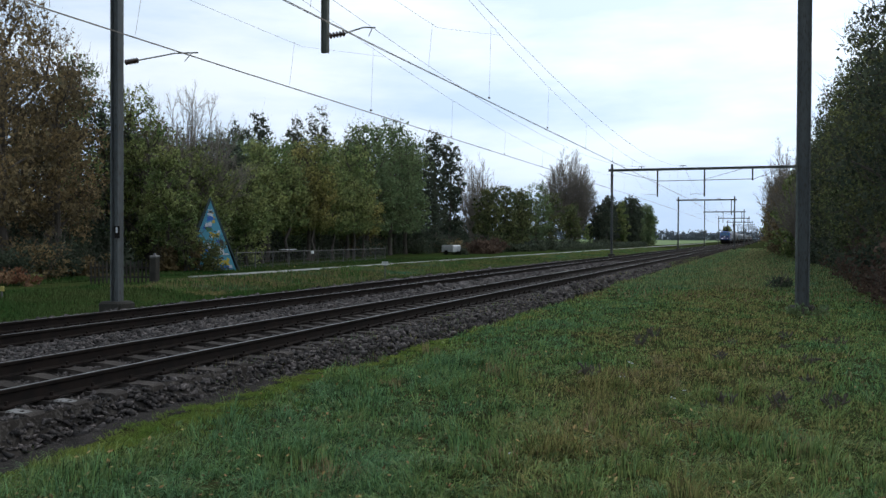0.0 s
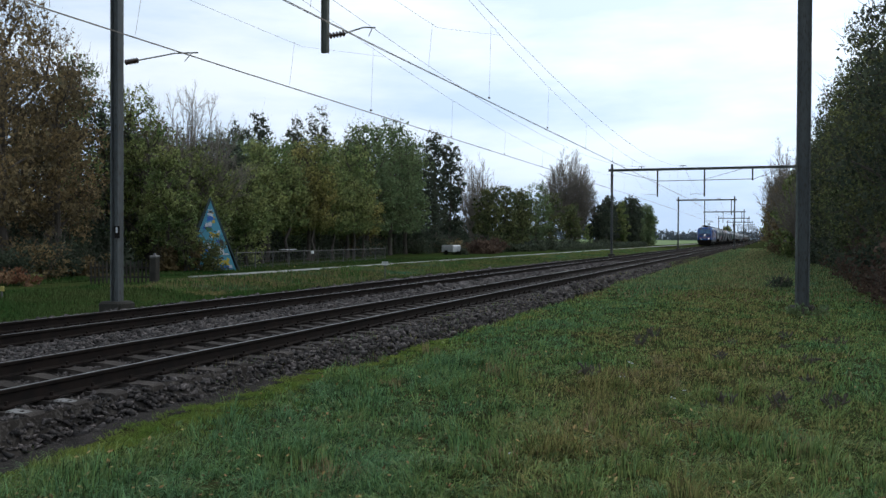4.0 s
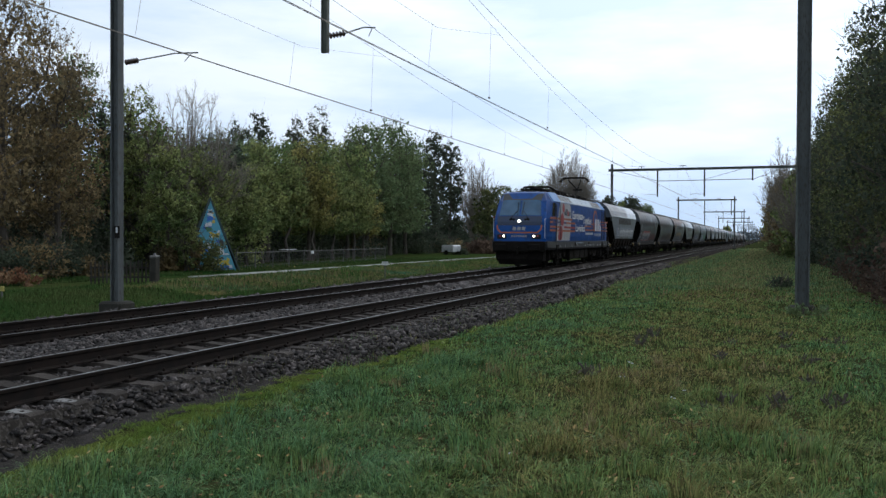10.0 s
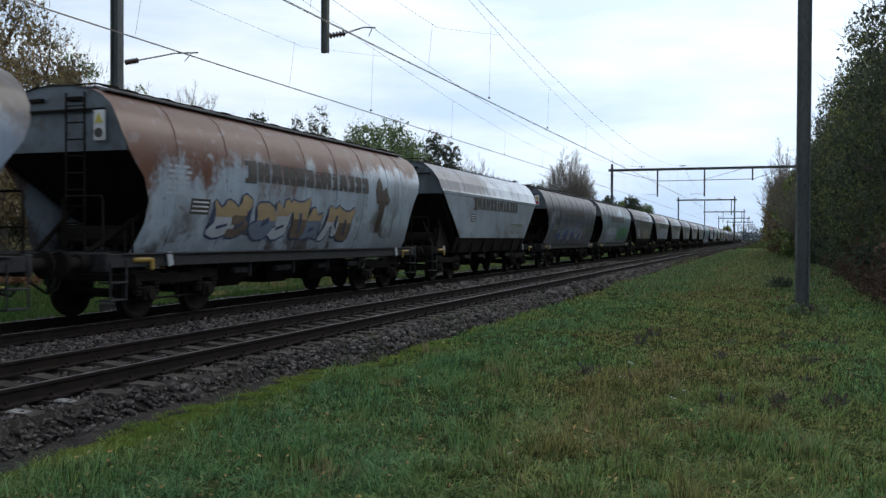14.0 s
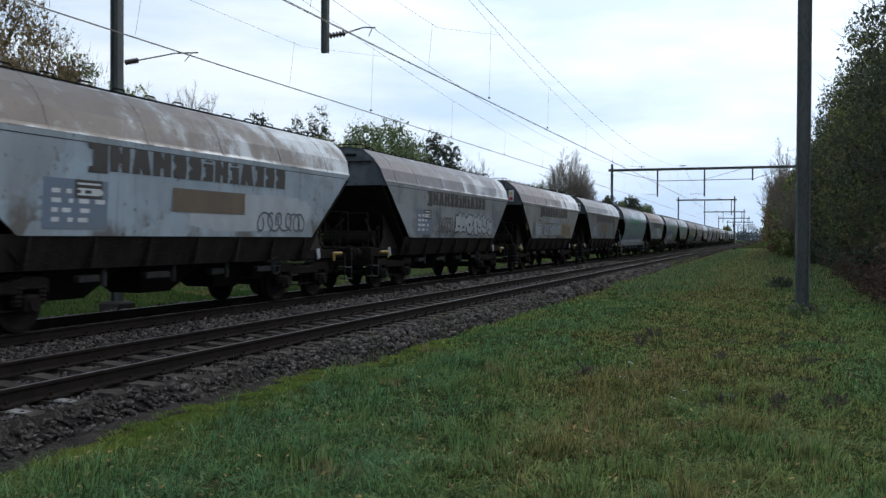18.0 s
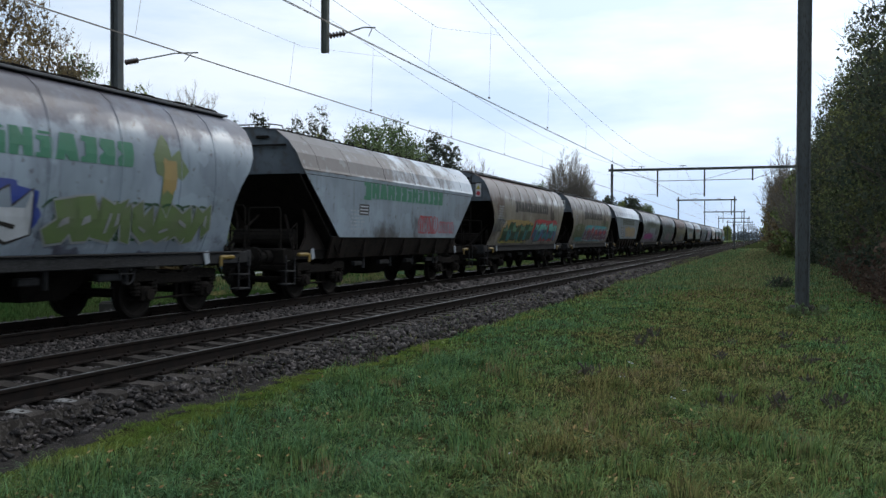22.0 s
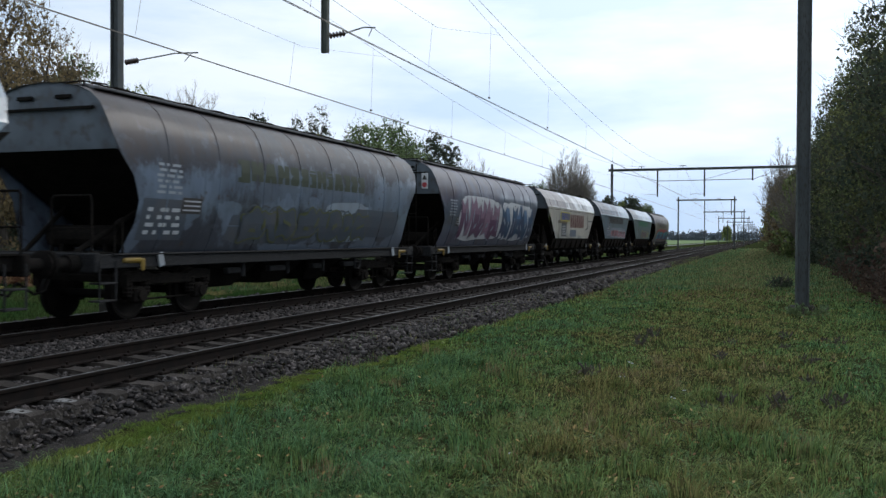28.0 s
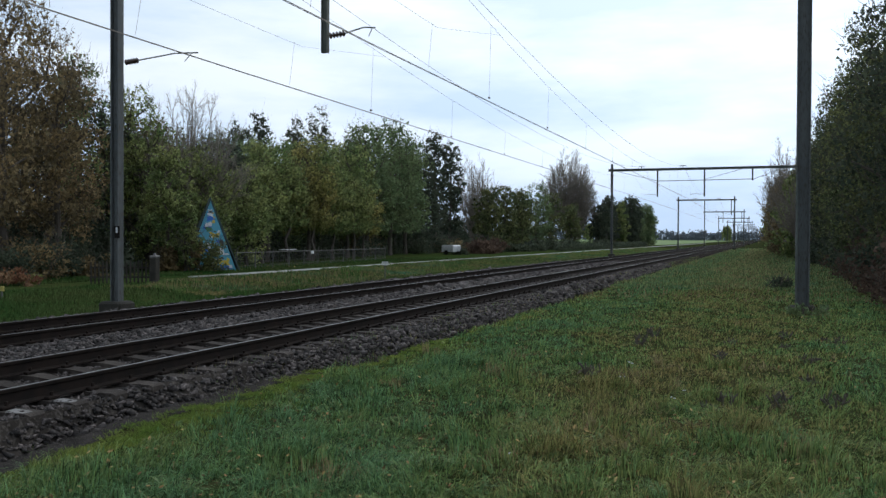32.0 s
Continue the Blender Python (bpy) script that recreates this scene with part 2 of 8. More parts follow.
    l.new(lin(math_node("MAXIMUM", soil_shade_f, rust_shade_f), -0.75, 0.9), bs.inputs["Coat Weight"])
    bp = n.new("ShaderNodeBump")
    bp.inputs["Strength"].default_value, bp.inputs["Distance"].default_value = 0.35, 0.045
    l.new(noise_node(1.6, (1, 1, 0.8), 3), bp.inputs["Height"])
    l.new(bp.outputs[0], bs.inputs["Normal"])
    return m


M = {}
M["steel"] = mat("worn_rail_steel", (0.0075, 0.006, 0.0052), (0.016, 0.011, 0.009), scale=6, rough=0.9, bump=0.15, spec=0.12)
M["railhead"] = mat("polished_rail_head", (0.17, 0.165, 0.165), (0.26, 0.255, 0.255), scale=9, rough=0.42, metal=1.0, bump=0.03)
M["sleeper"] = mat("weathered_concrete_sleeper", (0.028, 0.0235, 0.0205), (0.060, 0.051, 0.045), scale=5, rough=0.9, bump=0.4, c=(0.020, 0.016, 0.013), rnd=0.25, spec=0.15)
M["stone"] = mat("railway_ballast", (0.016, 0.0132, 0.0124), (0.044, 0.037, 0.035), scale=9.0, rough=0.75, bump=0.5, fine=25, c=(0.105, 0.090, 0.085), island=0.9, spec=0.3)
M["soil"] = mat("ballast_bed", (0.020, 0.0175, 0.0155), (0.042, 0.037, 0.033), scale=6, rough=1.0, bump=1.0, fine=22, c=(0.075, 0.067, 0.060), spec=0.0)
M["ground"] = mat("rough_grass_ground", (0.026, 0.040, 0.014), (0.046, 0.042, 0.020), scale=1.4, rough=1.0, bump=0.8, fine=16, c=(0.024, 0.036, 0.013), spec=0.0)
M["field"] = mat("meadow", (0.08, 0.15, 0.03), (0.11, 0.17, 0.04), scale=0.05, rough=0.95, bump=0.3, fine=2)
M["blade"] = mat("grass_blades", (0.070, 0.150, 0.034), (0.205, 0.165, 0.070), scale=0.55, rough=0.75, bump=0, fine=0.30, c=(0.070, 0.155, 0.085), island=0.55, spec=0.15, mixlo=0.40, mixhi=0.66, through=0.45)
M["sward"] = sward_mat("rough_verge_grass", ((0.096, 0.184, 0.086), (0.108, 0.196, 0.070), (0.146, 0.204, 0.068), (0.182, 0.196, 0.069), (0.206, 0.175, 0.073)), 1.0, 0.34, value=0.85, belts=0.75)
M["sward_far"] = sward_mat("far_verge_grass", ((0.100, 0.170, 0.094), (0.118, 0.198, 0.084), (0.165, 0.218, 0.088), (0.225, 0.220, 0.100), (0.250, 0.205, 0.112)), 0.75, 0.42, value=0.75)
M["moss"] = mat("short_mossy_grass", (0.105, 0.175, 0.034), (0.195, 0.235, 0.058), scale=1.6, rough=0.8, bump=0, island=0.4, spec=0.05, through=0.4)
M["broad"] = mat("broad_green_grass", (0.112, 0.205, 0.080), (0.185, 0.235, 0.088), scale=1.2, rough=0.6, bump=0, island=0.45, spec=0.2, through=0.4)
M["straw"] = mat("dry_grass_blades", (0.27, 0.225, 0.125), (0.17, 0.125, 0.07), scale=0.8, rough=0.9, bump=0, island=0.5, spec=0.05, through=0.4)
M["weed"] = mat("broad_weed_leaves", (0.060, 0.135, 0.070), (0.085, 0.15, 0.045), scale=0.8, rough=0.7, bump=0, island=0.45, spec=0.2, through=0.4)
M["blade_deep"] = mat("deep_green_grass", (0.030, 0.078, 0.020), (0.074, 0.092, 0.034), scale=0.3, rough=0.8, bump=0, fine=0.6, c=(0.052, 0.090, 0.027), island=0.6, spec=0.05, through=0.4)
M["ground_deep"] = mat("deep_green_ground", (0.020, 0.042, 0.011), (0.042, 0.050, 0.018), scale=0.4, rough=1.0, bump=0.6, fine=6, c=(0.027, 0.047, 0.014), spec=0.0)
M["fallen"] = mat("fallen_leaves", (0.34, 0.26, 0.11), (0.14, 0.080, 0.032), scale=9, rough=0.8, bump=0, island=0.7, spec=0.1)
M["litter_leaf"] = mat("withered_brown_leaves", (0.17, 0.085, 0.045), (0.26, 0.16, 0.08), scale=9, rough=0.85, bump=0, island=0.6, spec=0.1)
M["grit"] = mat("fine_grey_grit", (0.020, 0.0185, 0.017), (0.046, 0.042, 0.039), scale=5, rough=1.0, bump=1.0, fine=70, c=(0.075, 0.068, 0.064), spec=0.0)
M["path"] = mat("concrete_path", (0.20, 0.205, 0.20), (0.30, 0.305, 0.30), scale=0.6, rough=0.6, bump=0.1, fine=3, c=(0.14, 0.15, 0.12))
M["mast"] = mat("galvanised_mast_steel", (0.065, 0.075, 0.078), (0.105, 0.115, 0.115), scale=3, rough=0.65, metal=0.2, bump=0.1, stretch=(1, 1, 0.15), c=(0.055, 0.05, 0.045), spec=0.3)
M["beam"] = mat("dark_green_beam_steel", (0.055, 0.065, 0.06), (0.09, 0.10, 0.09), scale=3, rough=0.7, metal=0.2, bump=0.1)
M["wire"] = mat("copper_wire", (0.12, 0.11, 0.10), (0.20, 0.18, 0.16), scale=3, rough=0.5, metal=0.4, bump=0)
M["porcelain"] = mat("brown_insulator", (0.03, 0.02, 0.016), (0.05, 0.03, 0.022), scale=3, rough=0.25, bump=0)
M["concrete"] = mat("stained_concrete", (0.022, 0.021, 0.018), (0.05, 0.047, 0.04), scale=3, rough=0.95, bump=0.5, c=(0.018, 0.018, 0.013), spec=0.2)
M["post"] = mat("grey_post_concrete", (0.075, 0.075, 0.070), (0.13, 0.13, 0.125), scale=4, rough=0.9, bump=0.3, spec=0.2)
M["palestone"] = mat("pale_worn_concrete", (0.13, 0.125, 0.12), (0.21, 0.205, 0.20), scale=9, rough=0.9, bump=0.3, c=(0.045, 0.04, 0.036))
M["bark"] = mat("grey_brown_bark", (0.05, 0.042, 0.034), (0.10, 0.085, 0.07), scale=3, rough=0.95, bump=0.6, stretch=(1, 1, 0.3))
M["twig"] = mat("bare_twigs", (0.155, 0.138, 0.118), (0.24, 0.212, 0.182), scale=2, rough=0.95, bump=0, spec=0.1)
M["twig_dark"] = mat("dark_twigs", (0.05, 0.043, 0.036), (0.085, 0.072, 0.06), scale=2, rough=0.95, bump=0, spec=0.1)
M["leaf_brown"] = leaf_mat("rusty_autumn_leaves", (0.130, 0.108, 0.062), (0.245, 0.178, 0.088))
M["leaf_olive"] = leaf_mat("olive_leaves", (0.120, 0.180, 0.068), (0.262, 0.280, 0.106), island=0.6)
M["leaf_umber"] = leaf_mat("dark_bramble_leaves", (0.066, 0.044, 0.036), (0.122, 0.083, 0.058))
M["leaf_red"] = leaf_mat("withered_red_leaves", (0.16, 0.065, 0.04), (0.24, 0.16, 0.09))
M["leaf_green"] = leaf_mat("green_leaves", (0.105, 0.160, 0.078), (0.180, 0.225, 0.104))
M["leaf_dark"] = leaf_mat("dark_leaves", (0.044, 0.060, 0.044), (0.080, 0.096, 0.060))
M["leaf_hedge"] = leaf_mat("dull_hedge_leaves", (0.068, 0.094, 0.044), (0.142, 0.150, 0.060), island=0.6)
M["leaf_yellow"] = leaf_mat("yellowing_leaves", (0.16, 0.185, 0.065), (0.28, 0.245, 0.085), island=0.6)
M["wood"] = mat("weathered_boards", (0.022, 0.020, 0.017), (0.045, 0.040, 0.035), scale=3, rough=0.9, bump=0.3, stretch=(1, 1, 0.2), rnd=0.2, spec=0.1)
M["mesh_wire"] = mat("fence_wire", (0.05, 0.055, 0.055), (0.09, 0.09, 0.09), rough=0.6, metal=0.3, bump=0)
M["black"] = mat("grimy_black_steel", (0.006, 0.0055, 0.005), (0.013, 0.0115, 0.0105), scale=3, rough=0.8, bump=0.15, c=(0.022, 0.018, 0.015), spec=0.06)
# near black: shade among the dense running gear is put into both base colours
M["under"] = mat("shaded_brake_dust_steel", (0.0065, 0.006, 0.0055), (0.014, 0.012, 0.0105), scale=4, rough=0.9, bump=0.2, c=(0.026, 0.021, 0.017), spec=0.06)
M["wheel"] = mat("shaded_oily_wheel_steel", (0.008, 0.007, 0.0065), (0.015, 0.013, 0.0115), scale=5, rough=0.7, metal=0.1, bump=0.05, spec=0.06)
M["yellow"] = paint("yellow_handle_paint", (0.22, 0.14, 0.018), amount=0.6)
M["whitepaint"] = paint("faded_white_paint", (0.55, 0.56, 0.57), amount=0.4)


# ---- mesh building ----
class Build:
    def __init__(self):
        self.v, self.f = [], []

    def add(self, verts, faces):
        k = len(self.v)
        self.v += [tuple(v) for v in verts]
        self.f += [tuple(i + k for i in f) for f in faces]
        return self

    def box(self, x, y, z, sx, sy, sz, m=None, bev=0.0):
        """A box about (x, y, z); bev chamfers its edges."""
        hx, hy, hz = sx / 2, sy / 2, sz / 2
        b = min(bev, hx * 0.9, hy * 0.9, hz * 0.9)
        vs = []
        if b <= 0:
            vs = [Vector((i * hx, j * hy, k * hz)) for k in (-1, 1) for i, j in ((-1, -1), (1, -1), (1, 1), (-1, 1))]
            fs = [(3, 2, 1, 0), (4, 5, 6, 7), (0, 1, 5, 4), (1, 2, 6, 5), (2, 3, 7, 6), (3, 0, 4, 7)]
        else:
            fs = []
            for zz, ins in ((-hz, b), (-hz + b, 0), (hz - b, 0), (hz, b)):
                ax, ay = hx - ins, hy - ins
                c = min(b, ax, ay)
                vs += [Vector(p) for p in ((-ax + c, -ay, zz), (ax - c, -ay, zz), (ax, -ay + c, zz), (ax, ay - c, zz), (ax - c, ay, zz), (-ax + c, ay, zz), (-ax, ay - c, zz), (-ax, -ay + c, zz))]
            for r in range(3):
                for i in range(8):
                    j = (i + 1) % 8
                    fs.append((r * 8 + i, r * 8 + j, r * 8 + 8 + j, r * 8 + 8 + i))
            fs += [tuple(range(7, -1, -1)), tuple(range(24, 32))]
        if m is not None:
            vs = [m @ v for v in vs]
        return self.add([v + Vector((x, y, z)) for v in vs], fs)

    def rod(self, a, b, r, r2=None, n=8, caps=True):
        a, b = Vector(a), Vector(b)
        r2 = r if r2 is None else r2
        d = (b - a).normalized()
        u = d.orthogonal().normalized()
        w = d.cross(u)
        vs = [p + (u * math.cos(2 * math.pi * i / n) + w * math.sin(2 * math.pi * i / n)) * rr for p, rr in ((a, r), (b, r2)) for i in range(n)]
        fs = [(i, (i + 1) % n, n + (i + 1) % n, n + i) for i in range(n)]
        if caps:
            fs += [tuple(range(n - 1, -1, -1)), tuple(range(n, 2 * n))]
        return self.add(vs, fs)

    def tube(self, pts, r, n=6):
        pts = [Vector(p) for p in pts]
        u = (pts[1] - pts[0]).orthogonal().normalized()
        rings = []
        for i, p in enumerate(pts):
            d = (pts[min(i + 1, len(pts) - 1)] - pts[max(i - 1, 0)]).normalized()
            u = (u - d * u.dot(d)).normalized()
            w = d.cross(u)
            rings.append([p + (u * math.cos(2 * math.pi * k / n) + w * math.sin(2 * math.pi * k / n)) * r for k in range(n)])
        return self.loft(rings)

    def loft(self, rings, closed=True, caps=True):
        k = len(rings[0])
        vs = [p for r in rings for p in r]
        fs = []
        for a in range(len(rings) - 1):
            for i in range(k if closed else k - 1):
                j = (i + 1) % k
                fs.append((a * k + i, a * k + j, a * k + k + j, a * k + k + i))
        if caps and closed:
            fs += [tuple(range(k - 1, -1, -1)), tuple(range((len(rings) - 1) * k, len(rings) * k))]
        return self.add(vs, fs)

    def spin(self, prof, axis_point, n=20, axis="x"):
        """Revolve (offset along axis, radius) about an axis through axis_point."""
        rings = []
        for i in range(n):
            t = 2 * math.pi * i / n
            c, s = math.cos(t), math.sin(t)
            rings.append([Vector(axis_point) + (Vector((o, r * c, r * s)) if axis == "x" else Vector((r * c, o, r * s)) if axis == "y" else Vector((r * c, r * s, o))) for o, r in prof])
        k = len(prof)
        vs = [p for r in rings for p in r]
        fs = [(i * k + j, i * k + j + 1, ((i + 1) % n) * k + j + 1, ((i + 1) % n) * k + j) for i in range(n) for j in range(k - 1)]
        return self.add(vs, fs)

    def mesh(self, name, material, smooth=False, crease=38):
        me = bpy.data.meshes.new(name)
        me.from_pydata(self.v, [], self.f)
        me.materials.append(material)
        me.update()
        if smooth:
            me.polygons.foreach_set("use_smooth", [True] * len(me.polygons))
            if hasattr(me, "set_sharp_from_angle"):
                me.set_sharp_from_angle(angle=radians(crease))
        return me


def part(name, b, material, parent=None, label="", smooth=False, at=None):
    me = b.mesh(name, material, smooth) if isinstance(b, Build) else b
    ob = new(name, me)
    if parent is not None:
        ob.parent = parent
    if at is not None:
        ob.matrix_basis = at
    if label:
        ob["label"] = label
    return ob


def thing(name, at, label, category, group=""):
    e = new(name)
    e.empty_display_size = 0.3
    e.matrix_basis = at
    return tagged(e, label, category, group)


def big_mesh(name, verts, faces_per, material):
    """verts: (n, 3) array, every faces_per verts make one polygon."""
    me = bpy.data.meshes.new(name)
    n = len(verts)
    me.vertices.add(n)
    me.vertices.foreach_set("co", verts.astype(np.float32).ravel())
    me.loops.add(n)
    me.loops.foreach_set("vertex_index", np.arange(n, dtype=np.int32))
    me.polygons.add(n // faces_per)
    me.polygons.foreach_set("loop_start", np.arange(0, n, faces_per, dtype=np.int32))
    me.materials.append(material)
    me.update(calc_edges=True)
    return me


def indexed_mesh(name, verts, tris, material):
    me = bpy.data.meshes.new(name)
    me.vertices.add(len(verts))
    me.vertices.foreach_set("co", verts.astype(np.float32).ravel())
    me.loops.add(tris.size)
    me.loops.foreach_set("vertex_index", tris.astype(np.int32).ravel())
    me.polygons.add(len(tris))
    me.polygons.foreach_set("loop_start", np.arange(0, tris.size, tris.shape[1], dtype=np.int32))
    me.materials.append(material)
    me.update(calc_edges=True)
    return me
# ---- ground, path, tracks ----
# humps of matted grass: x, y, radius, height
MOUNDS = ((-0.35, 9.5, 0.55, 0.10), (0.25, 8.7, 0.5, 0.09), (-0.9, 8.3, 0.4, 0.06), (-2.6, 7.2, 0.5, 0.05), (0.9, 11.5, 0.6, 0.06), (-3.4, 9.6, 0.5, 0.05))


def foot(y):
    """How far the foot of the near ballast slope strays from its usual line."""
    return np.interp(y, [8.0, 14.0, 26.0], [-0.20, -0.02, 0.08])


def ground_height(x, y):
    """Height of the land: a little lower than the rails, with soft lumps."""
    x, y = np.asarray(x, float), np.asarray(y, float)
    h = np.where(x > -9.7, -0.47, -0.52)
    lump = 0.035 * np.sin(x * 1.3 + 0.4 * y) + 0.03 * np.sin(0.9 * y - 0.7 * x + 1) + 0.02 * np.sin(2.9 * x + 1.7 * y)
    near = np.clip((60 - np.hypot(x, y)) / 40, 0, 1)
    h = h + lump * near
    for cx, cy, r, up in MOUNDS:
        h = h + up * np.exp(-((x - cx) ** 2 + (y - cy) ** 2) / (r * r))
    under = (x > -14.6) & (x < -6.0 + foot(y))
    h = np.where(under, np.minimum(h, -0.56), h)
    ditch = np.exp(-((x + 19.5) / 1.8) ** 2) * 0.22
    return h - ditch * (y > -40)


def build_ground():
    xs = np.unique(np.concatenate([np.array([-2500, -900, -400, -200, -120, -80, -60]), np.arange(-50, -16, 1.7), np.arange(-16, 12.1, 0.5), np.array([15, 20, 30, 50, 90, 200, 500, 1200, 2500])]))
    ys = np.unique(np.concatenate([np.array([-600, -250, -120, -60, -30, -15]), np.arange(-8, 40, 0.6), np.arange(40, 120, 3.0), np.array([140, 170, 210, 260, 330, 420, 600, 900, 1400, 2200, 3200, 4500])]))
    gx, gy = np.meshgrid(xs, ys)
    v = np.stack([gx, gy, ground_height(gx, gy)], -1).reshape(-1, 3)
    w = len(xs)
    a = (np.arange(len(ys) - 1)[:, None] * w + np.arange(w - 1)[None, :]).ravel()
    q = np.stack([a, a + 1, a + w + 1, a + w], 1)
    me = indexed_mesh("ground", v, q, M["ground"])
    me.materials.append(M["ground_deep"])
    mid_x = v[q].mean(axis=1)[:, 0]
    mid_y = v[q].mean(axis=1)[:, 1]
    me.polygons.foreach_set("material_index", ((mid_x < -14) & (mid_y < 160)).astype(np.int32))
    me.polygons.foreach_set("use_smooth", [True] * len(me.polygons))
    tagged(new("ground", me), "rough autumn grass verge and land along the line", "ground", kind="structure")


build_ground()


def strip(name, x0, x1, y0, y1, z, material, label, category, thick=0.12, step=4.0, wob=0.0):
    b = Build()
    n = max(2, int((y1 - y0) / step))
    rings = []
    for i in range(n + 1):
        y = y0 + (y1 - y0) * i / n
        a = x0 + wob * math.sin(y * 0.31) + wob * 0.6 * math.sin(y * 1.3 + 1)
        c = x1 + wob * math.sin(y * 0.27 + 2) + wob * 0.6 * math.sin(y * 1.1)
        rings.append([Vector((a, y, z - thick)), Vector((c, y, z - thick)), Vector((c, y, z)), Vector((a, y, z))])
    b.loft(rings)
    return tagged(part(name, b, material), label, category, kind="structure")


strip("path", -27.1, -25.75, 37, 420, -0.475, M["path"], "pale concrete cycle path beside the railway", "path", 0.25)
strip("field", -1200, -30.5, 275, 1500, -0.40, M["field"], "bright green meadow beyond the trees", "field", 0.2, 60)


def build_bed():
    b = Build()
    prof = [(-14.75, -0.62), (-14.35, -0.45), (-13.75, -0.20), (-13.1, -0.24), (-10.4, -0.24), (-10.1, -0.205), (-9.75, -0.205), (-9.4, -0.205), (-9.1, -0.24), (-6.8, -0.225), (-6.58, -0.205), (-6.22, -0.42), (-5.85, -0.66)]
    ys = list(np.arange(-40, 60, 1.0)) + list(np.arange(60, 200, 7)) + [260, 400, 700, 1200, 2200]
    rings = []
    for y in ys:
        rings.append([Vector((x + 0.05 * math.sin(1.7 * y + i) + (float(foot(y)) if i > 10 else 0.0), y, z + 0.012 * math.sin(2.3 * y + 3 * i))) for i, (x, z) in enumerate(prof)])
    b.loft(rings, closed=False)
    tagged(part("ballast_bed", b, M["soil"]), "dark grey crushed stone bed under two tracks", "ballast", kind="structure")


build_bed()

RAIL_PROF = [(-0.075, -0.172), (0.075, -0.172), (0.075, -0.160), (0.014, -0.142), (0.010, -0.05), (0.033, -0.036), (0.036, -0.010), (0.030, -0.001), (-0.030, -0.001), (-0.036, -0.010), (-0.033, -0.036), (-0.010, -0.05), (-0.014, -0.142), (-0.075, -0.160)]


def build_track(xc, label):
    e = thing("railway_track", pose(xc, 0, 0), label, "railway track", "tracks of the double line")
    e["kind"] = "structure"
    for side in (-0.7525, 0.7525):
        b = Build()
        b.loft([[Vector((side + x, y, z)) for x, z in RAIL_PROF] for y in (-60, 0, 60, 200, 600, 2200)])
        rail = part("rail", b, M["steel"], e, "rusty steel rail with a worn bright head")
        h = Build()
        h.loft([[Vector((side + x, y, z)) for x, z in ((-0.018, -0.006), (0.018, -0.006), (0.018, 0.0005), (-0.018, 0.0005))] for y in (-60, 60, 200, 600, 2200)])
        part("railhead", h, M["railhead"], rail, "bright worn running surface")
    return e


track_near = build_track(TRACK_NEAR, "near track with rusty rails on concrete sleepers")
track_far = build_track(TRACK_FAR, "far track with rusty rails on concrete sleepers")


# ---- overhead line ----
def h_section(b, x, y, z0, z1, w=0.24, d=0.22, t=0.035):
    """An upright H-shaped steel post."""
    b.box(x - w / 2 + t / 2, y, (z0 + z1) / 2, t, d, z1 - z0, bev=0.008)
    b.box(x + w / 2 - t / 2, y, (z0 + z1) / 2, t, d, z1 - z0, bev=0.008)
    b.box(x, y, (z0 + z1) / 2, w - 2 * t, 0.04, z1 - z0)


def insulator(b, a, c, r=0.055, n=5):
    a, c = Vector(a), Vector(c)
    b.rod(a, c, 0.028)
    for i in range(n):
        p = a.lerp(c, (i + 0.5) / n)
        q = a.lerp(c, (i + 0.9) / n)
        b.rod(p, q, r, r * 0.55, n=10)


def arm(parent, x, y, z, reach):
    """Steady arm with its insulator, from a post or dropper at x, reaching towards +x."""
    ins = Build()
    insulator(ins, (x + 0.10, y, z), (x + 0.50, y, z + 0.03), 0.075)
    a = part("steady_arm", Build().tube([(x + 0.5, y, z + 0.03), (x + 0.5 + reach * 0.62, y, z + 0.13), (x + 0.5 + reach, y, z + 0.10)], 0.016).rod((x + 0.5 + reach * 0.9, y, z + 0.10), (x + 0.5 + reach * 0.78, y, z - 0.08), 0.010), M["beam"], parent)
    part("insulator", ins, M["porcelain"], a, "brown ribbed insulator")


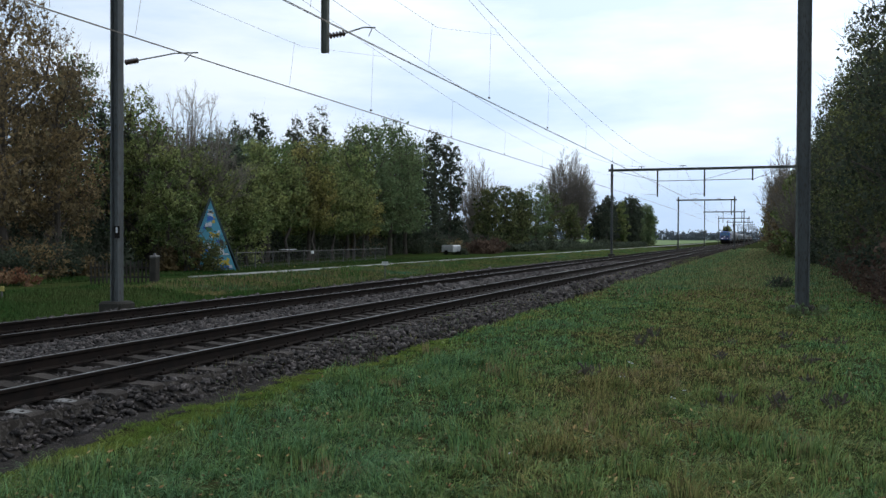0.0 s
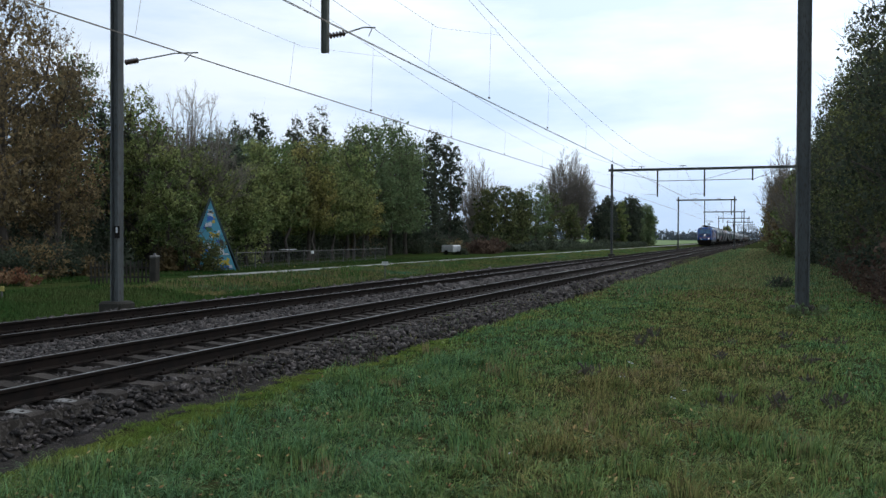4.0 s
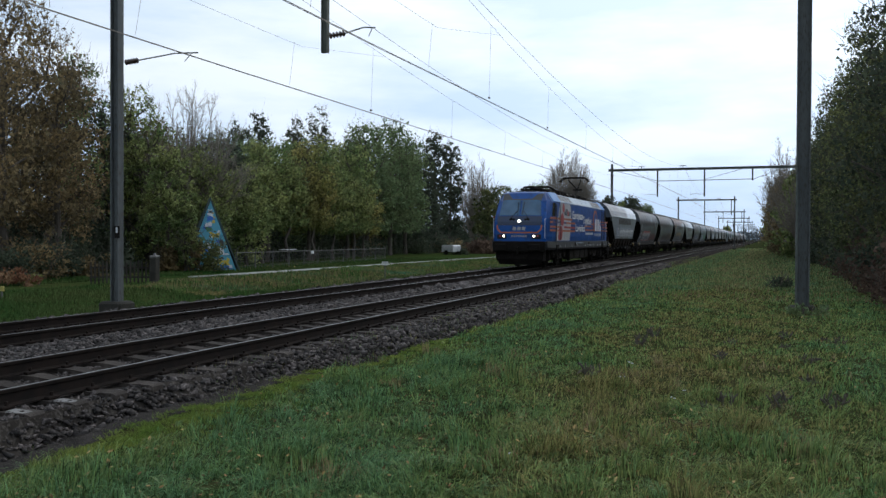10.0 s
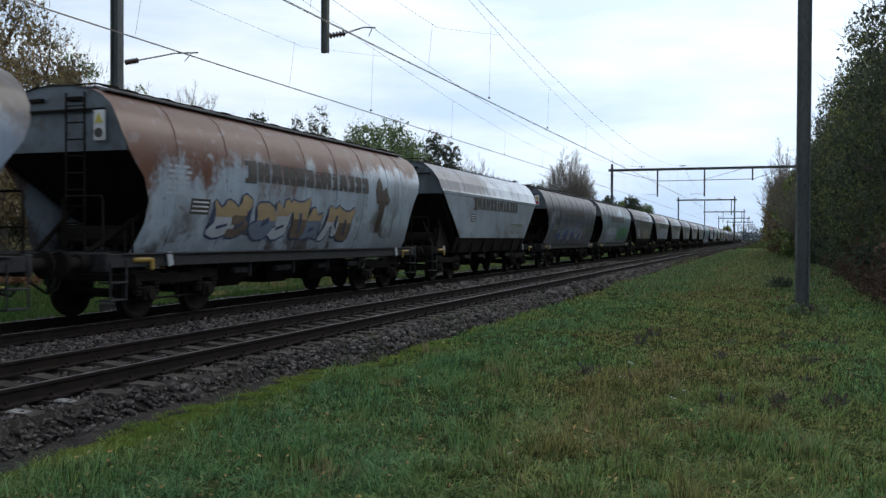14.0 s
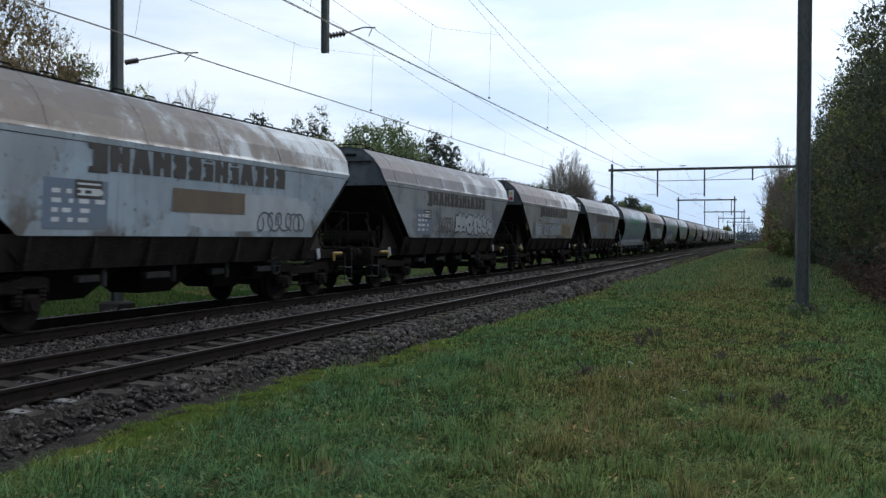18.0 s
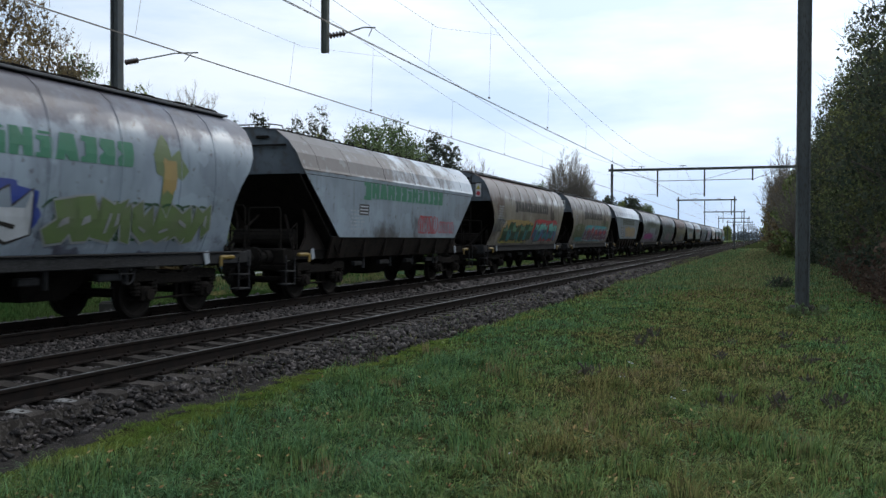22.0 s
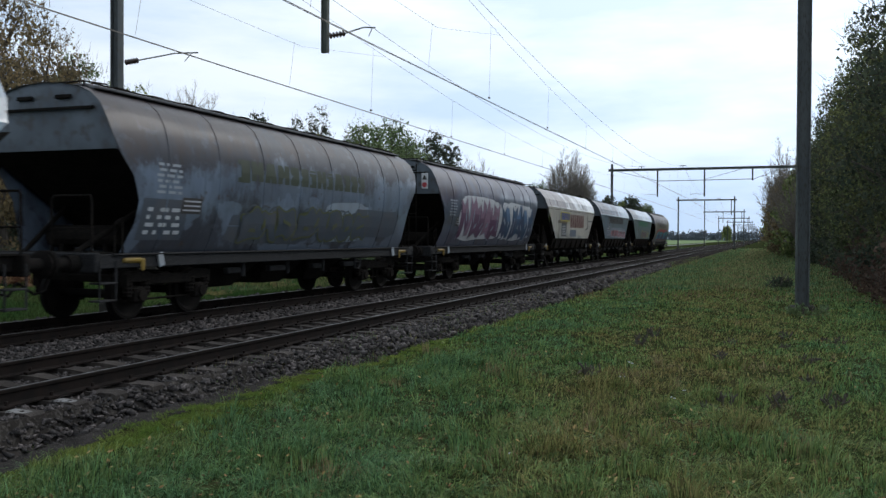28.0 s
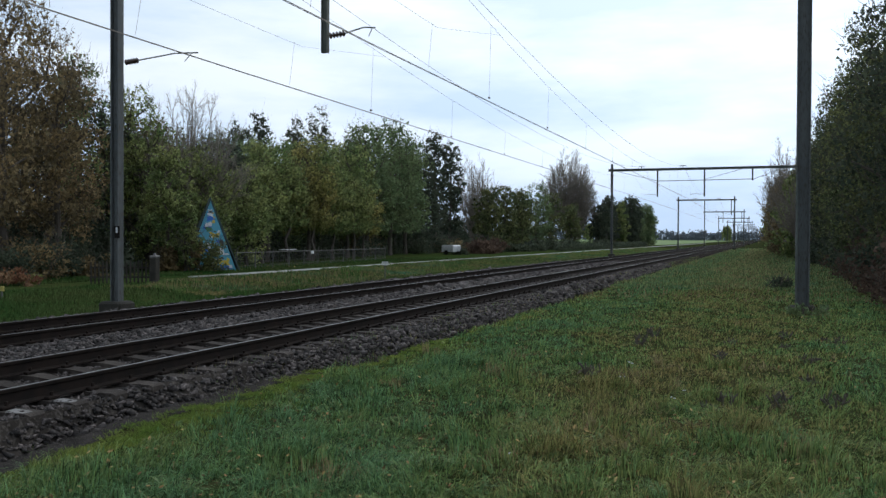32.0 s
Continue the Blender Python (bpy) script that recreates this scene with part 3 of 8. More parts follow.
def portal(k, xl, xr, label, third=False):
    y = PORTAL_Y + PORTAL_STEP * k
    zb = 8.70
    e = thing("catenary_portal", pose(0, 0, 0), label, "catenary portal", "portals of the overhead line")
    for x in (xl, xr):
        b = Build()
        h_section(b, x, y, -0.12, 9.35)
        m = part("mast", b, M["mast"], e, "grey steel mast")
        f = Build()
        f.box(x, y, -0.30, 0.66, 0.62, 0.38, bev=0.05)
        part("foundation", f, M["concrete"], m, "stained concrete footing")
    b = Build()
    b.box((xl + xr) / 2, y, zb + 0.10, xr - xl + 0.8, 0.22, 0.05).box((xl + xr) / 2, y, zb - 0.10, xr - xl + 0.8, 0.22, 0.05).box((xl + xr) / 2, y, zb, xr - xl + 0.7, 0.05, 0.18)
    part("cross_beam", b, M["beam"], e, "dark steel cross beam")
    xs = [-10.55, -5.87]
    if k == 0:
        xs = [-9.43]
    for i, x in enumerate(xs):
        d = Build()
        h_section(d, x, y, 5.70 if k == 0 else 5.86, zb - 0.12, 0.15, 0.14, 0.022)
        dd = part("dropper_post", d, M["beam"], e, "short hanging post")
        if k == 0:
            arm(e, x, y, 6.08, 0.75)
        else:
            bb = Build()
            bb.tube([(x - 0.1, y, 6.08), (x - 0.9, y, 6.15), (x - 1.4, y, 6.05)], 0.018)
            part("steady_arm", bb, M["beam"], dd)
    if k == 0:
        arm(e, xl + 0.15, y, 5.84, 1.75)
    if third:
        d = Build()
        h_section(d, -1.25, y, 7.42, zb - 0.12, 0.15, 0.14, 0.022)
        part("dropper_post", d, M["beam"], e, "short hanging post")
        part("tie_rod", Build().rod((-10.5, y, 7.50), (-1.25, y, 7.55), 0.035).rod((-1.25, y, 7.5), (1.6, y, 8.6), 0.02).rod((-5.85, y, 7.6), (-2.2, y, 8.6), 0.02).rod((-10.5, y, 7.5), (-14.8, y, 8.6), 0.02), M["beam"], e)
    for x in (-12.2, -8.0):
        t = Build()
        t.tube([(x - 0.28, y, zb + 0.12), (x - 0.28, y, zb + 0.34), (x + 0.28, y, zb + 0.34), (x + 0.28, y, zb + 0.12)], 0.03)
        bk = part("feeder_bracket", t, M["beam"], e)
        s = Build()
        insulator(s, (x, y, zb + 0.12), (x, y, zb + 0.36), 0.06, 4)
        part("insulator", s, M["porcelain"], bk)
    return e


portal(0, -15.25, 3.0, "wide overhead line portal with long hanging posts")
portal(1, -15.25, 3.0, "wide overhead line portal with three hanging posts", third=True)
for k in range(2, 10):
    portal(k, -15.25, -5.3, "overhead line portal spanning two tracks")
portal(-1, -15.25, 3.0, "overhead line portal beside the verge")

e = thing("anchor_mast", pose(1.01, 27.4, 0), "free-standing grey steel mast rising from the grass", "mast")
b = Build()
h_section(b, 0, 0, -0.55, 11.0, 0.38, 0.32)
part("post", b, M["mast"], e)
part("foundation", Build().box(0, 0, -0.50, 0.75, 0.7, 0.22, bev=0.04), M["concrete"], e, "low concrete footing in the grass")
part("cable_duct", Build().box(-0.16, -0.20, 1.4, 0.05, 0.06, 3.6, bev=0.01), M["beam"], e)


def number_plates():
    for x, y, z, w, h in ((-15.10, PORTAL_Y - 0.175, 1.62, 0.16, 0.30),):
        e = thing("mast_sign", pose(x, y, z), "small dark plate with pale bars on the mast", "sign")
        part("plate", Build().box(0, 0, 0, w, 0.02, h, bev=0.005), M["black"], e)
        part("marking", Build().box(0, -0.013, 0.05, w * 0.35, 0.006, h * 0.45), M["whitepaint"], e)


number_plates()


def sag(y, y0, top, low):
    u = (y - (y0 + PORTAL_STEP / 2)) / (PORTAL_STEP / 2)
    return low + (top - low) * u * u


def overhead_wires(xc, contact_z, top, low, label):
    e = thing("overhead_wire", pose(0, 0, 0), label, "overhead wire", "overhead wires of the double line")
    for dx in (-0.02, 0.02):
        c = Build()
        pts = []
        for k in range(-1, 12):
            pts.append((xc + (0.22 if k % 2 else -0.22) + dx, PORTAL_Y + PORTAL_STEP * k, contact_z))
        c.tube(pts, 0.008, n=5)
        part("contact_wire", c, M["wire"], e, "taut contact wire")
    m, d, st = Build(), Build(), Build()
    for k in range(-1, 7):
        y0 = PORTAL_Y + PORTAL_STEP * k
        n = 16
        m.tube([(xc, y0 + PORTAL_STEP * i / n, sag(y0 + PORTAL_STEP * i / n, y0, top, low)) for i in range(n + 1)], 0.005, n=5)
        za = sag(y0 + 8.5, y0, top, low)
        st.tube([(xc, y0 - 8.5, za), (xc, y0 - 3.5, contact_z + 1.12), (xc, y0 + 3.0, contact_z + 1.12), (xc, y0 + 8.5, za)], 0.0035, n=4)
        for dy, drop in ((-3.4, 1.12), (2.6, 1.15)):
            d.rod((xc, y0 + dy, contact_z + drop), (xc, y0 + dy - 0.25, contact_z), 0.0035, n=4)
        for i in range(1, 10):
            y = y0 + PORTAL_STEP * i / 10
            if 6 < y - y0 < PORTAL_STEP - 6:
                d.rod((xc, y, sag(y, y0, top, low)), (xc, y - 0.15, contact_z), 0.0035, n=4)
                d.box(xc, y - 0.15, contact_z + 0.02, 0.04, 0.10, 0.045)
    part("messenger_wire", m, M["wire"], e, "sagging carrier wire")
    part("stitch_wire", st, M["wire"], e)["kind"] = "stuff"
    part("dropper_wires", d, M["wire"], e)["kind"] = "stuff"


overhead_wires(TRACK_FAR, 5.50, 8.15, 6.30, "contact and carrier wires over the far track")
overhead_wires(TRACK_NEAR, 5.70, 8.75, 6.45, "contact and carrier wires over the near track")
for x in (-12.2, -8.0):
    e = thing("feeder_wire", pose(0, 0, 0), "sagging feeder cable above the portals", "feeder wire", "feeder cables")
    f = Build()
    for k in range(-1, 7):
        y0 = PORTAL_Y + PORTAL_STEP * k
        f.tube([(x, y0 + PORTAL_STEP * i / 14, sag(y0 + PORTAL_STEP * i / 14, y0, 9.06, 7.45)) for i in range(15)], 0.007, n=5)
    part("cable", f, M["wire"], e)
# ---- freight train: shared profiles ----
# Wagon space: x to the camera's side, y towards the train's tail, origin at the middle on the rails.
BARREL = [(1.10, 1.22), (1.20, 1.42), (1.33, 1.75), (1.43, 2.15), (1.48, 2.55), (1.49, 2.9), (1.46, 3.2), (1.38, 3.5), (1.23, 3.78), (1.02, 3.96), (0.80, 4.06), (0.40, 4.14), (0.0, 4.16)]
ANGLED = [(1.41, 1.52), (1.44, 2.3), (1.46, 3.14), (1.43, 3.20), (1.33, 3.52), (1.12, 3.82), (0.84, 4.05), (0.42, 4.13), (0.0, 4.15)]


def half_len(kind, z):
    if kind == "B":
        return float(np.interp(z, [1.22, 2.0, 2.5, 3.05, 3.5, 4.1], [6.25, 6.05, 6.25, 6.75, 6.85, 6.85]))
    return float(np.interp(z, [1.52, 3.14, 3.5, 4.2], [4.47, 6.42, 6.52, 6.64]))


def side_x(kind, z):
    prof = BARREL if kind == "B" else ANGLED
    return float(np.interp(z, [p[1] for p in prof], [p[0] for p in prof]))


def shell_mesh(kind, seam=True):
    prof = BARREL if kind == "B" else ANGLED
    pts = prof + [(-x, z) for x, z in prof[-2::-1]]
    b = Build()
    n = 14
    rings = []
    for i in range(n + 1):
        f = -1 + 2 * i / n
        rings.append([Vector((x, f * half_len(kind, z), z)) for x, z in pts])
    b.loft(rings, closed=False)
    return b


def seams(kind):
    """Weld beads round the shell."""
    prof = BARREL if kind == "B" else [p for p in ANGLED]
    marks = (-5.35, -3.75, -2.1, -0.5, 1.1, 2.7, 4.3, 5.4) if kind == "B" else (-5.6, -3.9, -1.6, 0.7, 3.0, 5.2)
    made = []
    for s in marks:
        pts = [(x, z) for x, z in prof if abs(s) < half_len(kind, z) - 0.05 and not (kind == "A" and z < 3.1)]
        run = [(x + 0.002, s, z) for x, z in pts] + [(-x - 0.002, s, z) for x, z in pts[-2::-1]]
        made.append(Build().tube(run, 0.012 if kind == "B" else 0.005, n=5))
    return made


def on_side(kind, polys, lift):
    """Flat outlines in (along, up) wrapped onto the camera's side of a shell."""
    bm = bmesh.new()
    for poly in polys:
        try:
            bm.faces.new([bm.verts.new((0, s, z)) for s, z in poly])
        except ValueError:
            pass
    cuts = (1.35, 1.5, 1.65, 1.8, 1.95, 2.1, 2.25, 2.4, 2.55, 2.7, 2.85, 3.0, 3.15, 3.3, 3.45) if kind == "B" else (3.14,)
    bmesh.ops.triangulate(bm, faces=bm.faces[:])
    for z in cuts:
        bmesh.ops.bisect_plane(bm, geom=bm.verts[:] + bm.edges[:] + bm.faces[:], plane_co=(0, 0, z), plane_no=(0, 0, 1), dist=1e-5)
    for v in bm.verts:
        v.co.x = side_x(kind, v.co.z) + lift
    bmesh.ops.recalc_face_normals(bm, faces=bm.faces[:])
    return bm


def decal(name, kind, polys, lift, material, parent, label=""):
    bm = on_side(kind, polys, lift)
    me = bpy.data.meshes.new(name)
    bm.to_mesh(me)
    bm.free()
    me.materials.append(material)
    return part(name, me, material, parent, label)


def rect(s0, z0, s1, z1, lean=0.0):
    return [(s0, z0), (s1, z0), (s1 + lean, z1), (s0 + lean, z1)]


def wobbly(s0, s1, z0, z1, rng, n=26, amp=0.12):
    """A cloud-like outline filling a rectangle."""
    pts = []
    cs, cz, rs, rz = (s0 + s1) / 2, (z0 + z1) / 2, (s1 - s0) / 2, (z1 - z0) / 2
    for i in range(n):
        a = 2 * math.pi * i / n
        k = 1 - amp * rng.random() * 2
        c, s = math.cos(a), math.sin(a)
        p = 0.42
        pts.append((cs + rs * k * math.copysign(abs(c) ** p, c), min(z1, max(z0, cz + rz * k * math.copysign(abs(s) ** p, s)))))
    return pts


# ---- bogies and running gear, built once ----
def wheelset(parent, y, r=0.46, name="wheelset"):
    d = Build()
    d.rod((-0.95, 0, 0), (0.95, 0, 0), 0.085, n=10)
    for sg in (-1, 1):
        d.spin([(sg * 0.69, 0.08), (sg * 0.70, 0.12), (sg * 0.735, 0.34), (sg * 0.69, r - 0.055), (sg * 0.685, r + 0.027), (sg * 0.715, r + 0.027), (sg * 0.725, r), (sg * 0.82, r - 0.006), (sg * 0.825, r - 0.06), (sg * 0.765, 0.34), (sg * 0.75, 0.12), (sg * 0.80, 0.11), (sg * 0.80, 0.0)], (0, 0, 0), n=22)
    return part(name, d, M["wheel"], parent, smooth=True, at=pose(0, y, r))


def bogie(parent, y):
    frame_b = Build()
    for sg in (-1, 1):
        x = sg * 1.0
        frame_b.box(x, 0, 0.72, 0.14, 1.1, 0.20, bev=0.03)
        for ss in (-1, 1):
            frame_b.loft([[Vector((x + dx, yy, zz)) for dx, zz in ((-0.07, a), (0.07, a), (0.07, c), (-0.07, c))] for yy, a, c in ((ss * 0.5, 0.62, 0.82), (ss * 0.75, 0.70, 0.90), (ss * 1.15, 0.70, 0.88), (ss * 1.25, 0.60, 0.84))])
    frame_b.box(0, 0, 0.74, 1.9, 0.36, 0.22, bev=0.03)
    for yy in (-1.2, 1.2):
        frame_b.box(0, yy, 0.76, 1.9, 0.10, 0.14, bev=0.02)
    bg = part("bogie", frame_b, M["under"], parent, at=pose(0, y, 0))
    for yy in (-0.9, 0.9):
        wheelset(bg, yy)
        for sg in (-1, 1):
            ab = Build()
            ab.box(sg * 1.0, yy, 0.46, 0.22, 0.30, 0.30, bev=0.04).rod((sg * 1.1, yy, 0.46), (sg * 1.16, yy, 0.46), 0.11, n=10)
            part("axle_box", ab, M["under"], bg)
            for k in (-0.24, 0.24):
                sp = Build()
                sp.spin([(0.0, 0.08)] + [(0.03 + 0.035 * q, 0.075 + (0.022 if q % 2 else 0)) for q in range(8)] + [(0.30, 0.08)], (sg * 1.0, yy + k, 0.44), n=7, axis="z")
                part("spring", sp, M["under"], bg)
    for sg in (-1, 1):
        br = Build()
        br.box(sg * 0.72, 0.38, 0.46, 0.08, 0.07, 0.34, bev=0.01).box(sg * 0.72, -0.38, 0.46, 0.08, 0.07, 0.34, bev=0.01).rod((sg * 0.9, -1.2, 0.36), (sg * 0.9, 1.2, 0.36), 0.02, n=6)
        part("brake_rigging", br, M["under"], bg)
    return bg


def buffers(parent, half, body=7.05):
    for ye in (-1, 1):
        for sg in (-0.875, 0.875):
            b = Build()
            b.rod((sg, ye * body, 1.06), (sg, ye * (half - 0.10), 1.06), 0.11, n=12)
            b.rod((sg, ye * (body + 0.02), 1.06), (sg, ye * (body + 0.25), 1.06), 0.15, n=12)
            b.rod((sg, ye * (half - 0.10), 1.06), (sg, ye * (half - 0.06), 1.06), 0.13, 0.235, n=16)
            b.rod((sg, ye * (half - 0.06), 1.06), (sg, ye * (half - 0.01), 1.06), 0.235, 0.21, n=16)
            part("buffer", b, M["black"], parent, smooth=True)
        c = Build()
        c.rod((0, ye * body, 1.04), (0, ye * (half + 0.005), 0.98), 0.05, n=8).box(0, ye * (half - 0.2), 0.95, 0.10, 0.28, 0.16, bev=0.03)
        part("coupling_hook", c, M["black"], parent)
        h = Build()
        h.tube([(0.4, ye * body, 0.95), (0.42, ye * (body + 0.2), 0.6), (0.40, ye * (half - 0.25), 0.55), (0.30, ye * (half + 0.01), 0.75)], 0.025)
        part("brake_hose", h, M["black"], parent)


def wagon_gear(e, kind):
    """Underframe, bogies, buffers, ladders, rails and valves, all common to a kind of wagon."""
    sill = Build()
    for sg in (-1, 1):
        x = sg * (1.22 if kind == "B" else 1.02)
        y = 6.9
        sill.box(x, 0, 1.09, 0.10, 2 * y, 0.24, bev=0.015)
        if kind == "B":
            sill.box(x + sg * 0.03, 0, 1.205, 0.14, 2 * 6.6, 0.03, bev=0.008)
    for yy in (-6.95, 6.95):
        sill.box(0, yy, 1.07, 2.55, 0.14, 0.34, bev=0.02)
    for yy in (-4.75, 4.75, -2.2, 0, 2.2):
        sill.box(0, yy, 1.05, 2.1, 0.22, 0.22, bev=0.02)
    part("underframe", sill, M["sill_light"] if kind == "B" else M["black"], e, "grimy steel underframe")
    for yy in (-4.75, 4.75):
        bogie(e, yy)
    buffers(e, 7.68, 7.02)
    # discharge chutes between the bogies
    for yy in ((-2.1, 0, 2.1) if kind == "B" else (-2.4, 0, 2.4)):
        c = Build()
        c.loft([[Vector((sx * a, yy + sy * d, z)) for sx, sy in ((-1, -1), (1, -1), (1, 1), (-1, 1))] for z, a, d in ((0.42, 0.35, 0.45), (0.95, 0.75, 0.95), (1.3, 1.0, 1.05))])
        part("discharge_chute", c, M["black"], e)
    for yy, w in ((-2.6, 0.5), (-0.8, 0.7), (1.1, 0.45), (2.9, 0.6)):
        v = Build()
        v.box(1.0, yy, 0.80, 0.14, w, 0.13, bev=0.02).rod((1.03, yy + w / 2 + 0.12, 0.66), (1.03, yy + w / 2 + 0.12, 0.98), 0.05, n=8)
        part("valve_gear", v, M["valve"], e, "pale levers and valve rods")
    hw = Build()
    hw.spin([(0.0, 0.19), (0.02, 0.205), (0.04, 0.19), (0.02, 0.175), (0.0, 0.19)], (1.18, 3.15, 0.86), n=16)
    for a in range(4):
        hw.rod((1.20, 3.15, 0.86), (1.20, 3.15 + 0.18 * math.cos(a * math.pi / 2), 0.86 + 0.18 * math.sin(a * math.pi / 2)), 0.012, n=5)
    part("hand_wheel", hw, M["valve"], e)
    # end walls, hopper slopes and struts
    for ye in (-1, 1):
        top = Build()
        prof = BARREL if kind == "B" else ANGLED
        zlow = 3.0 if kind == "B" else 3.02
        pts = [(x, z) for x, z in prof if z > zlow]
        pts = [(side_x(kind, zlow), zlow)] + pts
        ring = [(x - 0.03, z) for x, z in pts] + [(-(x - 0.03), z) for x, z in pts[::-1] if x > 0.01]
        ring = [(max(x, 0.0) if i < len(pts) else x, z) for i, (x, z) in enumerate(ring)]
        y1 = ye * (6.78 if kind == "B" else 6.53)
        lean = lambda z: ye * (half_len(kind, max(z, 3.1)) - 0.06)
        top.loft([[Vector((x, lean(z), z)) for x, z in ring], [Vector((x, lean(z) - ye * 0.06, z)) for x, z in ring]])
        end = part("end_wall", top, M["end_grey"], e, "grimy grey upper end wall")
        slot = Build()
        slot.box(0, y1 + ye * 0.03, 3.70, 2.1, 0.05, 0.045)
        part("vent_slot", slot, M["black"], end)
        for sx in (-0.42, 0.42):
            part("vent_slot", Build().box(sx, y1 + ye * 0.035, 3.90, 0.34, 0.06, 0.07, bev=0.01), M["black"], end)
        sl = Build()
        w0, w1 = side_x(kind, zlow) - 0.06, (1.04 if kind == "B" else 1.3)
        ya, yb = ye * (6.70 if kind == "B" else 6.52), ye * (4.0 if kind == "B" else 4.35)
        sl.loft([[Vector((-w0, ya, zlow)), Vector((w0, ya, zlow)), Vector((w0, ya - ye * 0.05, zlow)), Vector((-w0, ya - ye * 0.05, zlow))], [Vector((-w1, yb, 1.15)), Vector((w1, yb, 1.15)), Vector((w1, yb - ye * 0.05, 1.15)), Vector((-w1, yb - ye * 0.05, 1.15))]])
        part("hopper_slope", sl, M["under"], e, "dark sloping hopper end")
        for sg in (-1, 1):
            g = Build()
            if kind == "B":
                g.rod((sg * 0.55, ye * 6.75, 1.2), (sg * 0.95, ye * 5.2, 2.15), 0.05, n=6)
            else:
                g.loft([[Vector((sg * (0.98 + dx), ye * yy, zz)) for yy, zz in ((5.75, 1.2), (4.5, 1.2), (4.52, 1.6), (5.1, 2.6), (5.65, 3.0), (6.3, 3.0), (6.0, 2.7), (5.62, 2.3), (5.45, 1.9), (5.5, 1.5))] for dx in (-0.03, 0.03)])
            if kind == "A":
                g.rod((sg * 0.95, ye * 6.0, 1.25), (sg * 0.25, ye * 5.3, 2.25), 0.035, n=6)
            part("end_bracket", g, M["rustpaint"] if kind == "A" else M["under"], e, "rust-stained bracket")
        # invented tank, added only to darken the gap between wagons
        tank = Build()
        tank.rod((-0.8, ye * 5.75, 1.52), (0.8, ye * 5.75, 1.52), 0.21, n=12)
        for tx in (-0.5, 0.5):
            tank.box(tx, ye * 5.75, 1.30, 0.08, 0.3, 0.16)
        part("air_reservoir", tank, M["under"], e, "dark tank added to darken the gap over the end platform")
        # platform rails
        r = Build()
        r.tube([(1.15, ye * 6.95, 1.2), (1.15, ye * 6.95, 2.12), (1.12, ye * 6.95, 2.2), (0.35, ye * 6.95, 2.2), (0.30, ye * 6.95, 2.12), (0.30, ye * 6.95, 1.2)], 0.022)
        r.rod((1.15, ye * 6.95, 1.65), (0.30, ye * 6.95, 1.65), 0.016, n=6)
        r.tube([(1.15, ye * 6.4, 1.2), (1.15, ye * 6.4, 1.75), (1.15, ye * 6.2, 1.85), (1.15, ye * 6.2, 1.2)], 0.02)
        part("handrail", r, M["under"], e)
        p = Build()
        p.box(0, ye * 6.7, 1.235, 2.3, 0.5, 0.03)
        part("end_platform", p, M["black"], e)
        st = Build()
        for z in (0.42, 0.72):
            st.box(1.18, ye * 6.72, z, 0.26, 0.42, 0.03, bev=0.008)
        st.rod((1.28, ye * 6.92, 0.40), (1.28, ye * 6.92, 1.1), 0.018, n=6).rod((1.28, ye * 6.52, 0.40), (1.28, ye * 6.52, 1.1), 0.018, n=6)
        part("step", st, M["valve"], e, "worn steel foot steps")
        y = Build()
        y.box(1.27, ye * 6.1, 1.10, 0.10, 0.5, 0.09, bev=0.03).box(1.30, ye * 5.85, 1.02, 0.05, 0.10, 0.22, bev=0.02)
        part("release_handle", y, M["yellow"], e, "grimy yellow handle")
        mk = Build()
        mk.box(1.30 if kind == "B" else 1.12, ye * 5.35, 1.10, 0.03, 0.16, 0.26, m=Matrix.Rotation(radians(14), 4, "X"), bev=0.008)
        part("sill_marker", mk, M["g_chrome"], e, "pale painted corner plate")
    lad = Build()
    yl = -6.86 if kind == "B" else -6.72
    for x in (0.28, 0.68):
        lad.rod((x, yl, 1.2), (x, yl, 4.0), 0.02, n=6)
    for i in range(9):
        lad.rod((0.28, yl, 1.45 + i * 0.29), (0.68, yl, 1.45 + i * 0.29), 0.014, n=5)
    part("ladder", lad, M["under"], e)
    # roof walkway and hatch gear
    rw = Build()
    if kind == "B":
        for sg in (-1, 1):
            rw.box(sg * 0.86, 0, 4.075, 0.20, 13.2, 0.05, bev=0.01)
        rw.box(0, 0, 4.19, 0.9, 12.6, 0.05, bev=0.01)
        part("roof_walkway", rw, M["roofgrey"], e, "grey roof edge walkway")
        h = Build()
        for i in range(13):
            y0 = -6.1 + i * 1.0
            h.tube([(0.80, y0, 4.10), (0.80, y0 + 0.12, 4.17), (0.80, y0 + 0.45, 4.17), (0.80, y0 + 0.57, 4.10)], 0.012, n=5)
        h.rod((0.72, -6.5, 4.17), (0.72, 6.5, 4.17), 0.014, n=5)
        part("latch_row", h, M["black"], e)
    else:
        rw.box(0, 0, 4.17, 0.8, 11.8, 0.05, bev=0.015)
        part("roof_hatch", rw, M["roofgrey"], e, "long roof hatch")
        h = Build()
        for i in range(14):
            y0 = -5.9 + i * 0.86
            h.tube([(0.62, y0, 4.10), (0.64, y0 + 0.08, 4.19), (0.64, y0 + 0.34, 4.19), (0.62, y0 + 0.42, 4.10)], 0.016, n=5)
        h.rod((0.58, -6.1, 4.14), (0.58, 6.1, 4.14), 0.016, n=5)
        part("latch_row", h, M["black"], e)
